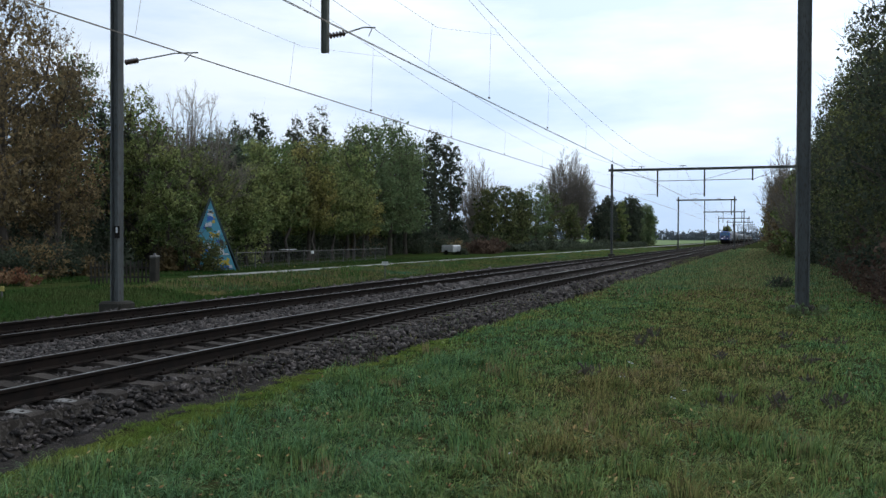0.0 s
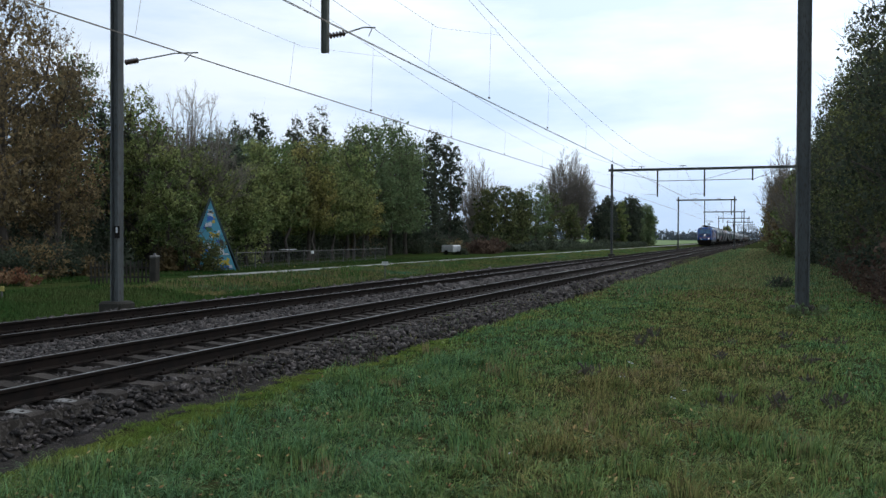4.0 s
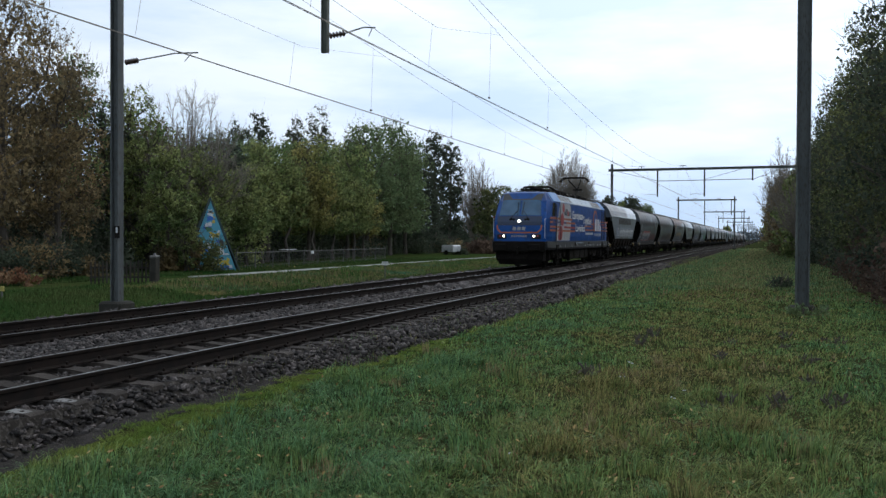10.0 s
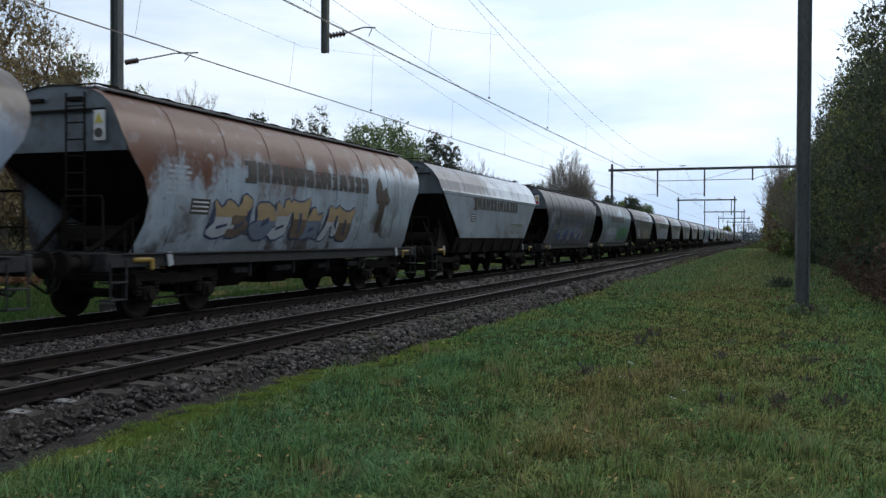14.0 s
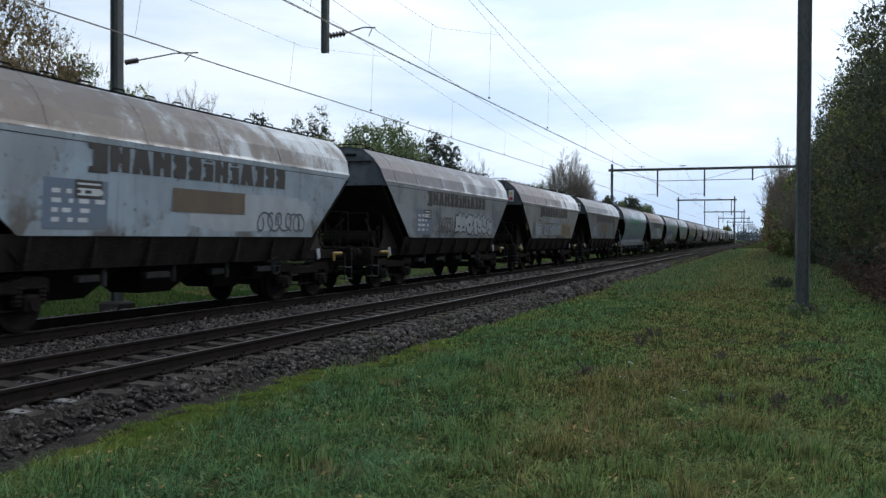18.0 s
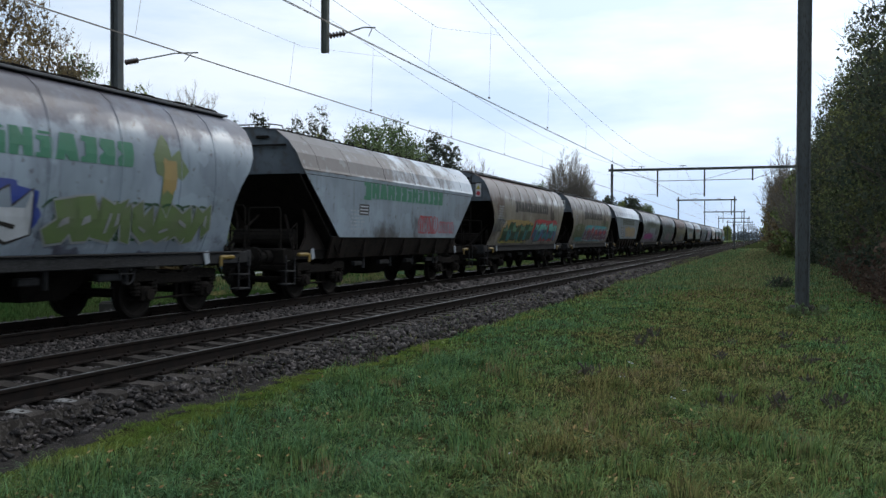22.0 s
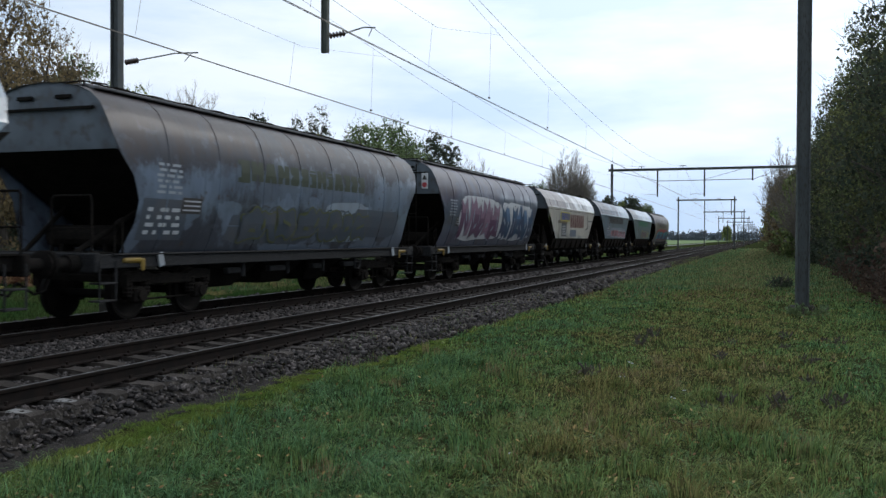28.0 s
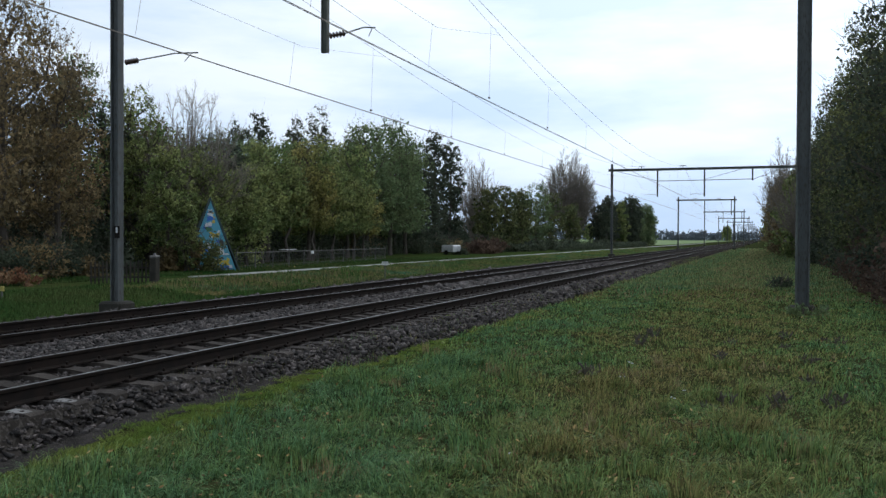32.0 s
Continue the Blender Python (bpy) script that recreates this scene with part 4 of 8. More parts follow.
    for ye in (-1, 1):
        rr = Build()
        rr.tube([(0.55, ye * 6.5, 4.1), (0.55, ye * 6.45, 4.22), (0.55, ye * 5.9, 4.25), (0.55, ye * 5.75, 4.12)], 0.016, n=5)
        rr.rod((0.55, ye * 6.45, 4.22), (-0.55, ye * 6.45, 4.22), 0.016, n=5)
        part("roof_rail", rr, M["black"], e)
    if kind == "A":
        lo = Build()
        prof = [(1.385, 1.52), (1.16, 0.98)]
        for sg in (-1, 1):
            lo.loft([[Vector((sg * 1.385, y, 1.54)), Vector((sg * 1.16, y * 0.97, 0.98)), Vector((sg * 1.10, y * 0.97, 0.98)), Vector((sg * 1.33, y, 1.54))] for y in (-4.75, 4.75)])
        part("lower_hopper", lo, M["hopper"], e, "grimy inward-sloping lower hopper")
        for i in range(7):
            yy = -4.2 + i * 1.4
            for sg in (1, -1):
                rb = Build()
                rb.loft([[Vector((sg * 1.40, yy - 0.04, 1.50)), Vector((sg * 1.40, yy + 0.04, 1.50)), Vector((sg * 1.33, yy + 0.04, 1.50)), Vector((sg * 1.33, yy - 0.04, 1.50))], [Vector((sg * 1.30, yy - 0.04, 1.0)), Vector((sg * 1.30, yy + 0.04, 1.0)), Vector((sg * 1.10, yy + 0.04, 1.0)), Vector((sg * 1.10, yy - 0.04, 1.0))]])
                part("rib", rb, M["hopper"], e)


M["g_umber"] = paint("umber_patch", (0.115, 0.085, 0.062), amount=0.5)
M["sill_clean"] = mat("pale_blue_sill_paint", (0.10, 0.125, 0.145), (0.16, 0.19, 0.21), scale=2, rough=0.5, bump=0.05, c=(0.06, 0.06, 0.06), fine=6)
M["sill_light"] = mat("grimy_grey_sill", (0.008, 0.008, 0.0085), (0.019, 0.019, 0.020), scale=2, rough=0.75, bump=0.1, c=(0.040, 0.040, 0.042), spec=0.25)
M["end_grey"] = mat("soiled_end_paint", (0.085, 0.100, 0.118), (0.16, 0.19, 0.22), scale=0.9, rough=0.5, bump=0.05, c=(0.095, 0.098, 0.10), fine=5, spec=0.3)
M["roofgrey"] = mat("roof_grey", (0.06, 0.06, 0.065), (0.12, 0.12, 0.125), scale=2, rough=0.7, bump=0.1)
M["valve"] = mat("pale_worn_metal", (0.010, 0.010, 0.010), (0.032, 0.032, 0.034), scale=4, rough=0.7, bump=0.1, spec=0.2)
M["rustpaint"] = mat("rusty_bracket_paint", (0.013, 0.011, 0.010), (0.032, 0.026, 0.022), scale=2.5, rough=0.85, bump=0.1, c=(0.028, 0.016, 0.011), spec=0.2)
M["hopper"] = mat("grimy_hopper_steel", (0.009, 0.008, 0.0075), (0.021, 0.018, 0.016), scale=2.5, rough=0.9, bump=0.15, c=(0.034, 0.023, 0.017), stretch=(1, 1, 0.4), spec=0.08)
for nm, col in (("ink_black", (0.025, 0.022, 0.02)), ("ink_green", (0.035, 0.165, 0.095)), ("ink_darkgreen", (0.030, 0.042, 0.022)), ("ink_red", (0.145, 0.045, 0.038)), ("ink_white", (0.5, 0.5, 0.5)),
                ("g_grey", (0.24, 0.25, 0.26)), ("g_dark", (0.07, 0.06, 0.055)), ("g_red", (0.36, 0.030, 0.040)), ("g_blue", (0.02, 0.07, 0.22)), ("g_cyan", (0.05, 0.32, 0.40)), ("g_teal", (0.03, 0.20, 0.20)),
                ("g_purple", (0.09, 0.03, 0.10)), ("g_magenta", (0.30, 0.03, 0.20)), ("g_yellow", (0.42, 0.36, 0.05)), ("g_green", (0.04, 0.20, 0.05)), ("g_mauve", (0.22, 0.13, 0.19)), 
                ("g_chrome", (0.30, 0.33, 0.36)), ("panel_pale", (0.21, 0.255, 0.30)), ("g_wine", (0.12, 0.035, 0.04)), ("g_ochre", (0.30, 0.21, 0.07)), ("g_royal", (0.015, 0.045, 0.26)), ("g_moss", (0.11, 0.16, 0.06)), ("g_forest", (0.02, 0.07, 0.03)),
                ("g_deep", (0.012, 0.060, 0.135)), ("g_mint", (0.13, 0.38, 0.34)), ("g_aqua", (0.04, 0.28, 0.33)), ("g_plum", (0.11, 0.045, 0.10)), ("g_leafy", (0.09, 0.21, 0.13)), ("g_slate", (0.07, 0.15, 0.27)), ("g_rose", (0.34, 0.10, 0.13)), ("g_olive_dark", (0.085, 0.095, 0.04)), ("g_cream", (0.50, 0.48, 0.42)),
                ("g_tan", (0.27, 0.20, 0.11)), ("g_navy", (0.03, 0.05, 0.11)), ("g_pale", (0.48, 0.50, 0.52)), ("panel_blue", (0.105, 0.14, 0.195)), ("panel_dark", (0.055, 0.07, 0.09)), ("emblem_ink", (0.034, 0.022, 0.017)), ):
    M[nm] = paint(nm, col, rough=0.55, dirt=(0.14, 0.12, 0.11), amount=0.15 if nm.startswith(("ink", "emblem")) else 0.35)


def company_name(e, kind, ink, s0, s1, z0, z1, shell):
    """The operator's long name as a tight row of plain notched blocks of uneven width."""
    widths = (1.05, 1.1, 1.15, 1.15, 0.95, 0.95, 0.8, 1.05, 0.8, 1.15, 0.85, 0.9, 0.95)
    unit = (s1 - s0) / sum(widths)
    at = s0
    for i, w in enumerate(widths):
        w *= unit
        a, c = at + 0.06 * unit, at + w - 0.06 * unit
        at += w
        small = i in (6, 8)
        lo = z0 - (0.05 if i == 0 else 0.0)
        hi = z0 + (z1 - z0) * (0.78 if small else 1.0)
        W, H = c - a, hi - lo
        q = lambda u, v: (a + W * u, lo + H * v)
        form = (
            [(0, 0), (1, 0), (1, 0.20), (0.76, 0.22), (0.76, 0.78), (1, 0.80), (1, 1), (0, 1), (0, 0.80), (0.24, 0.78), (0.24, 0.22), (0, 0.20)],
            [(0, 0), (0.42, 0), (0.44, 0.28), (0.56, 0.28), (0.58, 0), (1, 0), (0.80, 1), (0.20, 1)],
            [(0, 0), (0.40, 0), (0.42, 0.34), (0.58, 0.34), (0.60, 0), (1, 0), (0.95, 0.5), (1, 1), (0.60, 1), (0.58, 0.66), (0.42, 0.66), (0.40, 1), (0, 1), (0.05, 0.5)],
            [(0.06, 0), (0.94, 0), (1, 0.30), (0.72, 0.50), (1, 0.70), (0.94, 1), (0.06, 1), (0, 0.70), (0.28, 0.50), (0, 0.30)],
        )[(0, 2, 1, 2, 3, 3, 0, 2, 0, 1, 0, 3, 3)[i]]
        polys = [[q(u, v) for u, v in form]]
        if small:
            polys.append([q(0.15, 1.10), q(0.9, 1.10), q(0.9, 1.22), q(0.15, 1.22)])
        decal("name_block", kind, polys, 0.010, M[ink], shell, "slab-shaped painted block" if i == 0 else "")


def data_panel(e, kind, s0, s1, z0, z1, colour, shell, seed):
    rng = random.Random(seed)
    decal("data_panel", kind, [rect(s0, z0, s1, z1)], 0.006, M[colour], shell, "painted data panel with pale bars")
    polys = []
    w = s1 - s0
    for r in range(4):
        z = z1 - 0.16 - r * (z1 - z0 - 0.2) / 4
        s = s0 + 0.12 * w
        while s < s1 - 0.2 * w:
            k = rng.uniform(0.06, 0.2) * w
            polys.append(rect(s, z - 0.07, min(s + k, s1 - 0.06), z))
            s += k + rng.uniform(0.05, 0.16) * w
    decal("data_print", kind, polys, 0.011, M["g_pale"], shell)["kind"] = "stuff"


def data_bars(kind, s0, s1, z0, z1, shell, seed):
    """Rows of small pale bars where the wagon's data are stencilled."""
    rng = random.Random(seed)
    polys = []
    for r in range(6):
        z = z0 + (z1 - z0) * r / 6
        at = s0 + rng.uniform(0, 0.1)
        while at < s1 - 0.1:
            k = rng.uniform(0.08, 0.25)
            polys.append(rect(at, z, min(at + k, s1), z + 0.05))
            at += k + 0.07
    decal("data_print", kind, polys, 0.008, M["g_chrome"], shell)["kind"] = "stuff"


def black_plate(kind, s, z, shell):
    decal("label_plate", kind, [rect(s, z, s + 0.62, z + 0.30)], 0.009, M["ink_black"], shell, "small black plate with pale lines")
    decal("label_lines", kind, [rect(s + 0.05, z + 0.05 + 0.085 * i, s + 0.57, z + 0.08 + 0.085 * i) for i in range(3)], 0.014, M["g_pale"], shell)["kind"] = "stuff"


def emblem_mark(kind, s, z, shell, ink="emblem_ink"):
    """A dark angular emblem."""
    p = [(0.15, 1.10), (0.30, 1.22), (0.42, 1.05), (0.50, 0.82), (0.75, 0.98), (0.82, 0.80), (1.02, 0.60), (0.82, 0.40), (0.64, 0.48), (0.58, 0.10), (0.54, -0.30), (0.24, -0.32), (0.30, 0.10), (0.26, 0.44), (0.08, 0.50), (0.12, 0.70), (0.0, 0.82)]
    decal("emblem", kind, [[(s + a, z + b) for a, b in p]], 0.010, M[ink], shell, "faded dark emblem")


def soft(poly, times=2):
    """Cut the corners of an outline."""
    for k in range(times):
        poly = [v for p, q in zip(poly, poly[1:] + poly[:1]) for v in (tuple(0.78 * a + 0.22 * b for a, b in zip(p, q)), tuple(0.22 * a + 0.78 * b for a, b in zip(p, q)))]
    return poly


def swell(poly, d):
    """Push an outline out along its corner normals."""
    area = sum(p[0] * q[1] - q[0] * p[1] for p, q in zip(poly, poly[1:] + poly[:1]))
    sg = 1 if area > 0 else -1
    out = []
    for i, p in enumerate(poly):
        t = Vector(poly[(i + 1) % len(poly)]) - Vector(poly[i - 1])
        t = t.normalized() if t.length > 1e-6 else Vector((1, 0))
        out.append((p[0] + sg * t.y * d, p[1] - sg * t.x * d))
    return out


def above(poly, h):
    """The piece of an outline that lies over a level."""
    out = []
    for p, q in zip(poly, poly[1:] + poly[:1]):
        if p[1] >= h:
            out.append(p)
        if (p[1] >= h) != (q[1] >= h):
            f = (h - p[1]) / (q[1] - p[1])
            out.append((p[0] + (q[0] - p[0]) * f, h))
    return out


SHARDS = (
    ([(0.0, 0.10), (0.45, 0.0), (1.0, 0.28), (0.70, 0.45), (1.05, 0.80), (0.60, 1.0), (0.50, 0.62), (0.10, 0.92), (0.26, 0.46)], [(0.36, 0.22), (0.72, 0.34), (0.70, 0.40), (0.36, 0.30)]),
    ([(0.10, 0.0), (0.90, 0.10), (0.74, 0.50), (1.0, 1.0), (0.42, 0.84), (0.0, 1.02), (0.20, 0.50)], [(0.40, 0.20), (0.50, 0.20), (0.54, 0.66), (0.44, 0.66)]),
    ([(0.0, 0.30), (0.30, 0.0), (0.62, 0.18), (1.0, 0.0), (0.84, 0.55), (1.0, 0.95), (0.56, 0.76), (0.20, 1.0), (0.06, 0.65)], [(0.30, 0.40), (0.70, 0.52), (0.68, 0.62), (0.28, 0.50)]),
    ([(0.0, 0.0), (0.50, 0.14), (1.10, 0.05), (0.82, 0.40), (1.0, 0.62), (0.62, 1.05), (0.34, 0.72), (-0.05, 0.82), (0.20, 0.36)], [(0.40, 0.30), (0.74, 0.24), (0.66, 0.36), (0.44, 0.40)]),
    ([(0.0, 0.52), (0.28, 0.05), (0.72, 0.0), (1.05, 0.30), (0.72, 0.52), (1.0, 0.90), (0.40, 1.0)], [(0.34, 0.46), (0.62, 0.34), (0.60, 0.52), (0.40, 0.60)]),
    ([(0.0, 0.0), (0.42, 0.05), (0.56, 0.48), (0.82, 0.08), (1.10, 0.30), (0.82, 1.0), (0.50, 0.80), (0.14, 1.0), (0.24, 0.5)], [(0.66, 0.46), (0.86, 0.34), (0.74, 0.72), (0.66, 0.70)]),
)


def graffiti(kind, s0, s1, z0, z1, n, fills, line, shell, seed, back=None, second=None, rnd=2, edge=0.045):
    """Sprayed piece: a cloud behind fat outlined shapes in two tones, packed side by side."""
    rng = random.Random(seed)
    if back:
        decal("sprayed_cloud", kind, [soft(wobbly(s0 - 0.35, s1 + 0.3, z0 - 0.03, z1 + 0.16, rng, 44, 0.07), 1)], 0.013, M[back], shell, "sprayed background patch")
    w = (s1 - s0) / n
    for i in range(n):
        form, slit = SHARDS[rng.randrange(len(SHARDS))]
        a, W = s0 + i * w + rng.uniform(-0.10, 0.04) * w, w * rng.uniform(1.05, 1.35)
        lo, H = z0 + rng.uniform(0, 0.10) * (z1 - z0), (z1 - z0) * rng.uniform(0.84, 1.0)
        lean, tilt, flip = rng.uniform(-0.20, 0.25) * H, rng.uniform(-0.12, 0.12), rng.random() < 0.5
        place = lambda u, v: (a + W * (1 - u if flip else u) + lean * v, lo + H * (v + tilt * (u - 0.5)))
        poly = soft([place(u + rng.uniform(-0.06, 0.06), v + rng.uniform(-0.05, 0.05)) for u, v in form], rnd) if rnd else [place(u, v) for u, v in form]
        gaps = [[place(u, v) for u, v in slit]]
        fence = lambda pts: [(x, min(z1 + 0.12, max(z0 - 0.05, z))) for x, z in pts]
        lift = 0.0014 * (i % 3)
        if line:
            decal("letter_outline", kind, [fence(swell(poly, edge))], 0.017 + lift, M[line], shell)
        decal("sprayed_letter", kind, [fence(poly)], 0.022 + lift, M[fills[i % len(fills)]], shell)
        if second:
            top = above(fence(poly), lo + H * rng.uniform(0.5, 0.64))
            if len(top) > 2:
                decal("sprayed_shade", kind, [top], 0.0265 + lift, M[second[i % len(second)]], shell)
        if gaps and (line or back):
            decal("letter_gap", kind, gaps, 0.031 + lift, M[line or back], shell)


def scrawl(kind, s0, s1, z0, z1, n, ink, shell, seed, r=0.022):
    """A thin looping tag in one stroke width."""
    rng = random.Random(seed)
    polys = []
    w = (s1 - s0) / n
    for i in range(n):
        pts = []
        cs, cz = s0 + (i + 0.5) * w, (z0 + z1) / 2
        a0, a1 = rng.uniform(0, 6.28), rng.uniform(8.0, 13.0) * rng.choice((-1, 1))
        for k in range(23):
            t = a0 + a1 * k / 22
            pts.append(Vector((cs + 0.40 * w * math.cos(t) + 0.9 * w * (k / 22 - 0.5), cz + 0.5 * (z1 - z0) * math.sin(t * rng.uniform(0.97, 1.03)))))
        for p, q in zip(pts, pts[1:]):
            d = (q - p).normalized()
            o = Vector((-d.y, d.x)) * r
            polys.append([tuple(p - d * r * 0.6 + o), tuple(p - d * r * 0.6 - o), tuple(q + d * r * 0.6 - o), tuple(q + d * r * 0.6 + o)])
    decal("sprayed_tag", kind, polys, 0.0125, M[ink], shell, "thin scrawled tag")["kind"] = "stuff"


# sprayed pieces, wagon by wagon: along from, to, up from, to, count, fills, outline, back, upper tone, corner rounding
SPRAYED = {
    0: [(-2.5, 4.2, 1.60, 2.28, 9, ("g_chrome",), "g_dark", None, ("g_pale",), 2)],
    1: [(-4.1, 1.0, 1.34, 2.10, 7, ("g_navy", "g_grey"), "g_pale", "g_red", ("g_chrome",), 0), (1.2, 5.3, 1.34, 2.05, 7, ("g_wine",), "g_dark", None, None, 1)],
    2: [(-2.0, 3.2, 1.36, 2.25, 7, ("panel_dark", "g_umber"), "ink_black", None, None, 2)],
    3: [(-4.3, 2.0, 1.36, 2.35, 8, ("g_chrome", "g_umber", "panel_blue"), "g_navy", None, ("g_tan",), 1)],
    5: [(-4.0, 3.0, 1.34, 2.25, 8, ("g_blue", "g_grey"), "ink_black", None, ("panel_blue",), 2)],
    6: [(0.4, 5.4, 1.34, 2.30, 7, ("g_green", "g_teal"), "ink_black", None, ("g_green",), 1)],
    10: [(-0.4, 4.0, 1.62, 2.40, 7, ("g_chrome",), "ink_black", None, None, 1)],
    11: [(-2.3, 1.6, 1.62, 2.25, 7, ("panel_pale",), "g_umber", None, None, 2), (1.8, 3.9, 1.60, 2.30, 5, ("g_umber",), "g_ochre", None, None, 2)],
    14: [(0.6, 4.3, 1.60, 2.15, 5, ("g_chrome",), "g_umber", None, None, 1)],
    15: [(-4.7, 0.8, 1.38, 2.25, 7, ("g_pale",), "ink_black", "g_royal", ("panel_pale",), 0), (1.1, 5.2, 1.36, 2.15, 8, ("g_moss",), "g_grey", None, None, 0)],
    17: [(-4.6, 0.1, 1.36, 2.20, 7, ("g_forest", "g_teal"), "ink_black", "g_ochre", ("g_leafy", "g_forest"), 1), (0.5, 5.2, 1.36, 2.30, 7, ("g_slate", "g_teal"), "ink_black", "g_red", ("g_mint",), 0)],
    18: [(-2.6, 5.3, 1.34, 2.22, 11, ("g_purple", "g_wine"), "g_pale", "g_aqua", ("g_purple", "g_red"), 0)],
    19: [(-1.7, 3.3, 1.60, 2.50, 8, ("g_tan",), "g_umber", None, ("g_ochre",), 0)],
    20: [(-4.8, 0.9, 1.46, 2.06, 7, ("g_magenta",), "g_plum", None, ("g_magenta",), 0)],
    21: [(-3.7, 5.7, 1.34, 2.22, 15, ("g_leafy", "g_mauve", "g_mauve", "g_mauve", "g_mauve", "g_mauve", "g_mauve", "g_mauve", "g_leafy", "g_mauve", "g_leafy"), "panel_dark", None, None, 2)],
    22: [(-1.0, 3.6, 1.34, 2.15, 7, ("g_navy", "g_grey"), "g_dark", None, None, 1)],
    23: [(-2.0, 3.2, 1.60, 2.45, 7, ("g_tan", "g_grey"), "g_dark", None, None, 1)],
    24: [(-1.2, 4.0, 1.60, 2.38, 8, ("g_umber", "panel_dark", "g_chrome"), "ink_black", None, None, 0)],
    25: [(-2.8, 3.2, 1.40, 2.20, 8, ("panel_dark",), "g_olive_dark", None, None, 2)],
    26: [(-4.5, 0.5, 1.40, 2.95, 7, ("g_plum", "g_mauve", "g_plum"), "panel_pale", "g_pale", ("g_mauve",), 0), (0.7, 5.6, 1.40, 2.90, 7, ("g_navy", "g_deep"), "panel_pale", "g_pale", ("g_deep", "g_slate"), 0)],
    28: [(-2.3, 0.9, 1.60, 2.15, 5, ("g_rose", "g_wine"), "panel_pale", None, None, 1), (1.1, 4.2, 1.58, 2.12, 7, ("g_rose", "g_mauve"), "g_pale", None, ("g_wine",), 0)],
    29: [(-1.2, 2.2, 1.60, 2.22, 7, ("g_purple",), "g_yellow", None, None, 0)],
    30: [(-4.5, 5.6, 1.36, 2.35, 9, ("g_cyan", "g_blue", "g_slate"), "ink_black", "g_red", ("g_cyan", "g_teal", "g_cyan"), 2)],
}
TAGS = {
    4: [(2.1, 4.0, 1.72, 2.12, 4, "g_olive_dark")],
    8: [(-2.2, 1.1, 1.70, 2.20, 5, "g_slate"), (1.4, 3.9, 1.75, 2.15, 5, "ink_black")],
    9: [(2.0, 4.0, 1.65, 2.05, 4, "panel_dark")],
    11: [(-2.2, 1.4, 1.66, 2.30, 6, "g_dark")],
    14: [(-0.8, 0.6, 1.70, 2.30, 2, "g_dark")],
    15: [(1.2, 5.2, 1.45, 2.10, 7, "g_forest")],
    16: [(1.0, 2.6, 1.66, 2.20, 4, "g_red"), (2.8, 4.3, 1.68, 2.05, 4, "g_rose")],
    17: [(-6.0, -4.8, 1.8, 2.3, 3, "panel_dark"), (-4.8, -0.4, 1.33, 1.55, 6, "g_yellow")],
    18: [(-5.8, -3.0, 1.6, 2.3, 5, "g_moss")],
    25: [(-2.6, 3.0, 1.35, 2.20, 8, "panel_dark")],
    28: [(-0.6, 1.2, 1.62, 1.95, 4, "g_pale")],
    29: [(2.5, 4.1, 1.66, 2.05, 4, "g_yellow")],
    10: [(-2.0, -0.6, 1.7, 2.2, 3, "g_dark")],
}
# areas where older writing was painted over: along from, to, up from, to, paint
OVERPAINT = {
    0: [(-2.7, 4.4, 1.58, 2.40, "panel_pale")], 7: [(-1.0, 3.8, 1.58, 2.35, "g_umber")], 8: [(-2.6, 4.6, 1.58, 2.62, "panel_pale"), (3.4, 4.8, 2.0, 2.6, "g_chrome")],
    9: [(-0.5, 4.4, 1.62, 2.45, "g_chrome")], 11: [(-3.9, -2.6, 1.58, 2.38, "panel_pale"), (-0.5, 1.2, 2.05, 2.55, "panel_pale")], 14: [(-0.9, 4.4, 1.58, 2.62, "panel_pale"), (0.3, 1.8, 1.9, 2.5, "g_chrome")],
    19: [(0.6, 4.4, 1.60, 2.60, "panel_pale"), (-2.5, 1.6, 1.58, 1.95, "panel_blue")], 20: [(-2.0, 5.0, 1.36, 2.55, "panel_pale"), (-0.4, 3.0, 1.32, 1.62, "panel_dark"), (2.6, 4.8, 1.9, 2.5, "panel_dark")],
    18: [(-5.6, -2.6, 1.34, 2.40, "g_olive_dark"), (3.0, 5.6, 2.0, 2.75, "g_olive_dark"), (-5.0, -2.0, 1.32, 1.6, "g_teal")],
    24: [(1.0, 4.3, 1.8, 2.6, "panel_pale"), (-2.8, -0.6, 1.60, 2.3, "panel_pale")], 10: [(0.2, 4.2, 1.60, 2.45, "panel_pale")], 23: [(-2.2, 2.0, 1.62, 2.5, "panel_pale")],
    25: [(-3.4, 0.4, 1.34, 2.05, "panel_dark"), (0.8, 3.4, 1.36, 2.45, "panel_pale"), (2.2, 5.6, 1.5, 2.3, "panel_dark")], 2: [(-1.0, 4.0, 1.34, 2.5, "panel_dark"), (3.0, 5.6, 1.5, 2.2, "g_umber")], 6: [(-4.0, 0.2, 1.36, 2.3, "panel_pale")],
    27: [(-1.3, 3.6, 1.62, 2.98, "g_cream")], 28: [(-2.7, 4.2, 1.58, 2.32, "panel_pale")], 5: [(-4.4, 3.4, 1.34, 2.35, "panel_dark")], 1: [(-4.6, 5.6, 1.33, 2.2, "panel_dark")], 21: [(-4.6, -3.6, 1.4, 1.9, "panel_dark")],
}
NO_LADDER = {0, 4, 8, 10, 15, 16, 19, 21, 23, 24, 25, 27, 28}
WITH_PLATE = {1, 2, 3, 5, 6, 7, 9, 11, 12, 13, 17, 18, 20, 22, 26, 30}


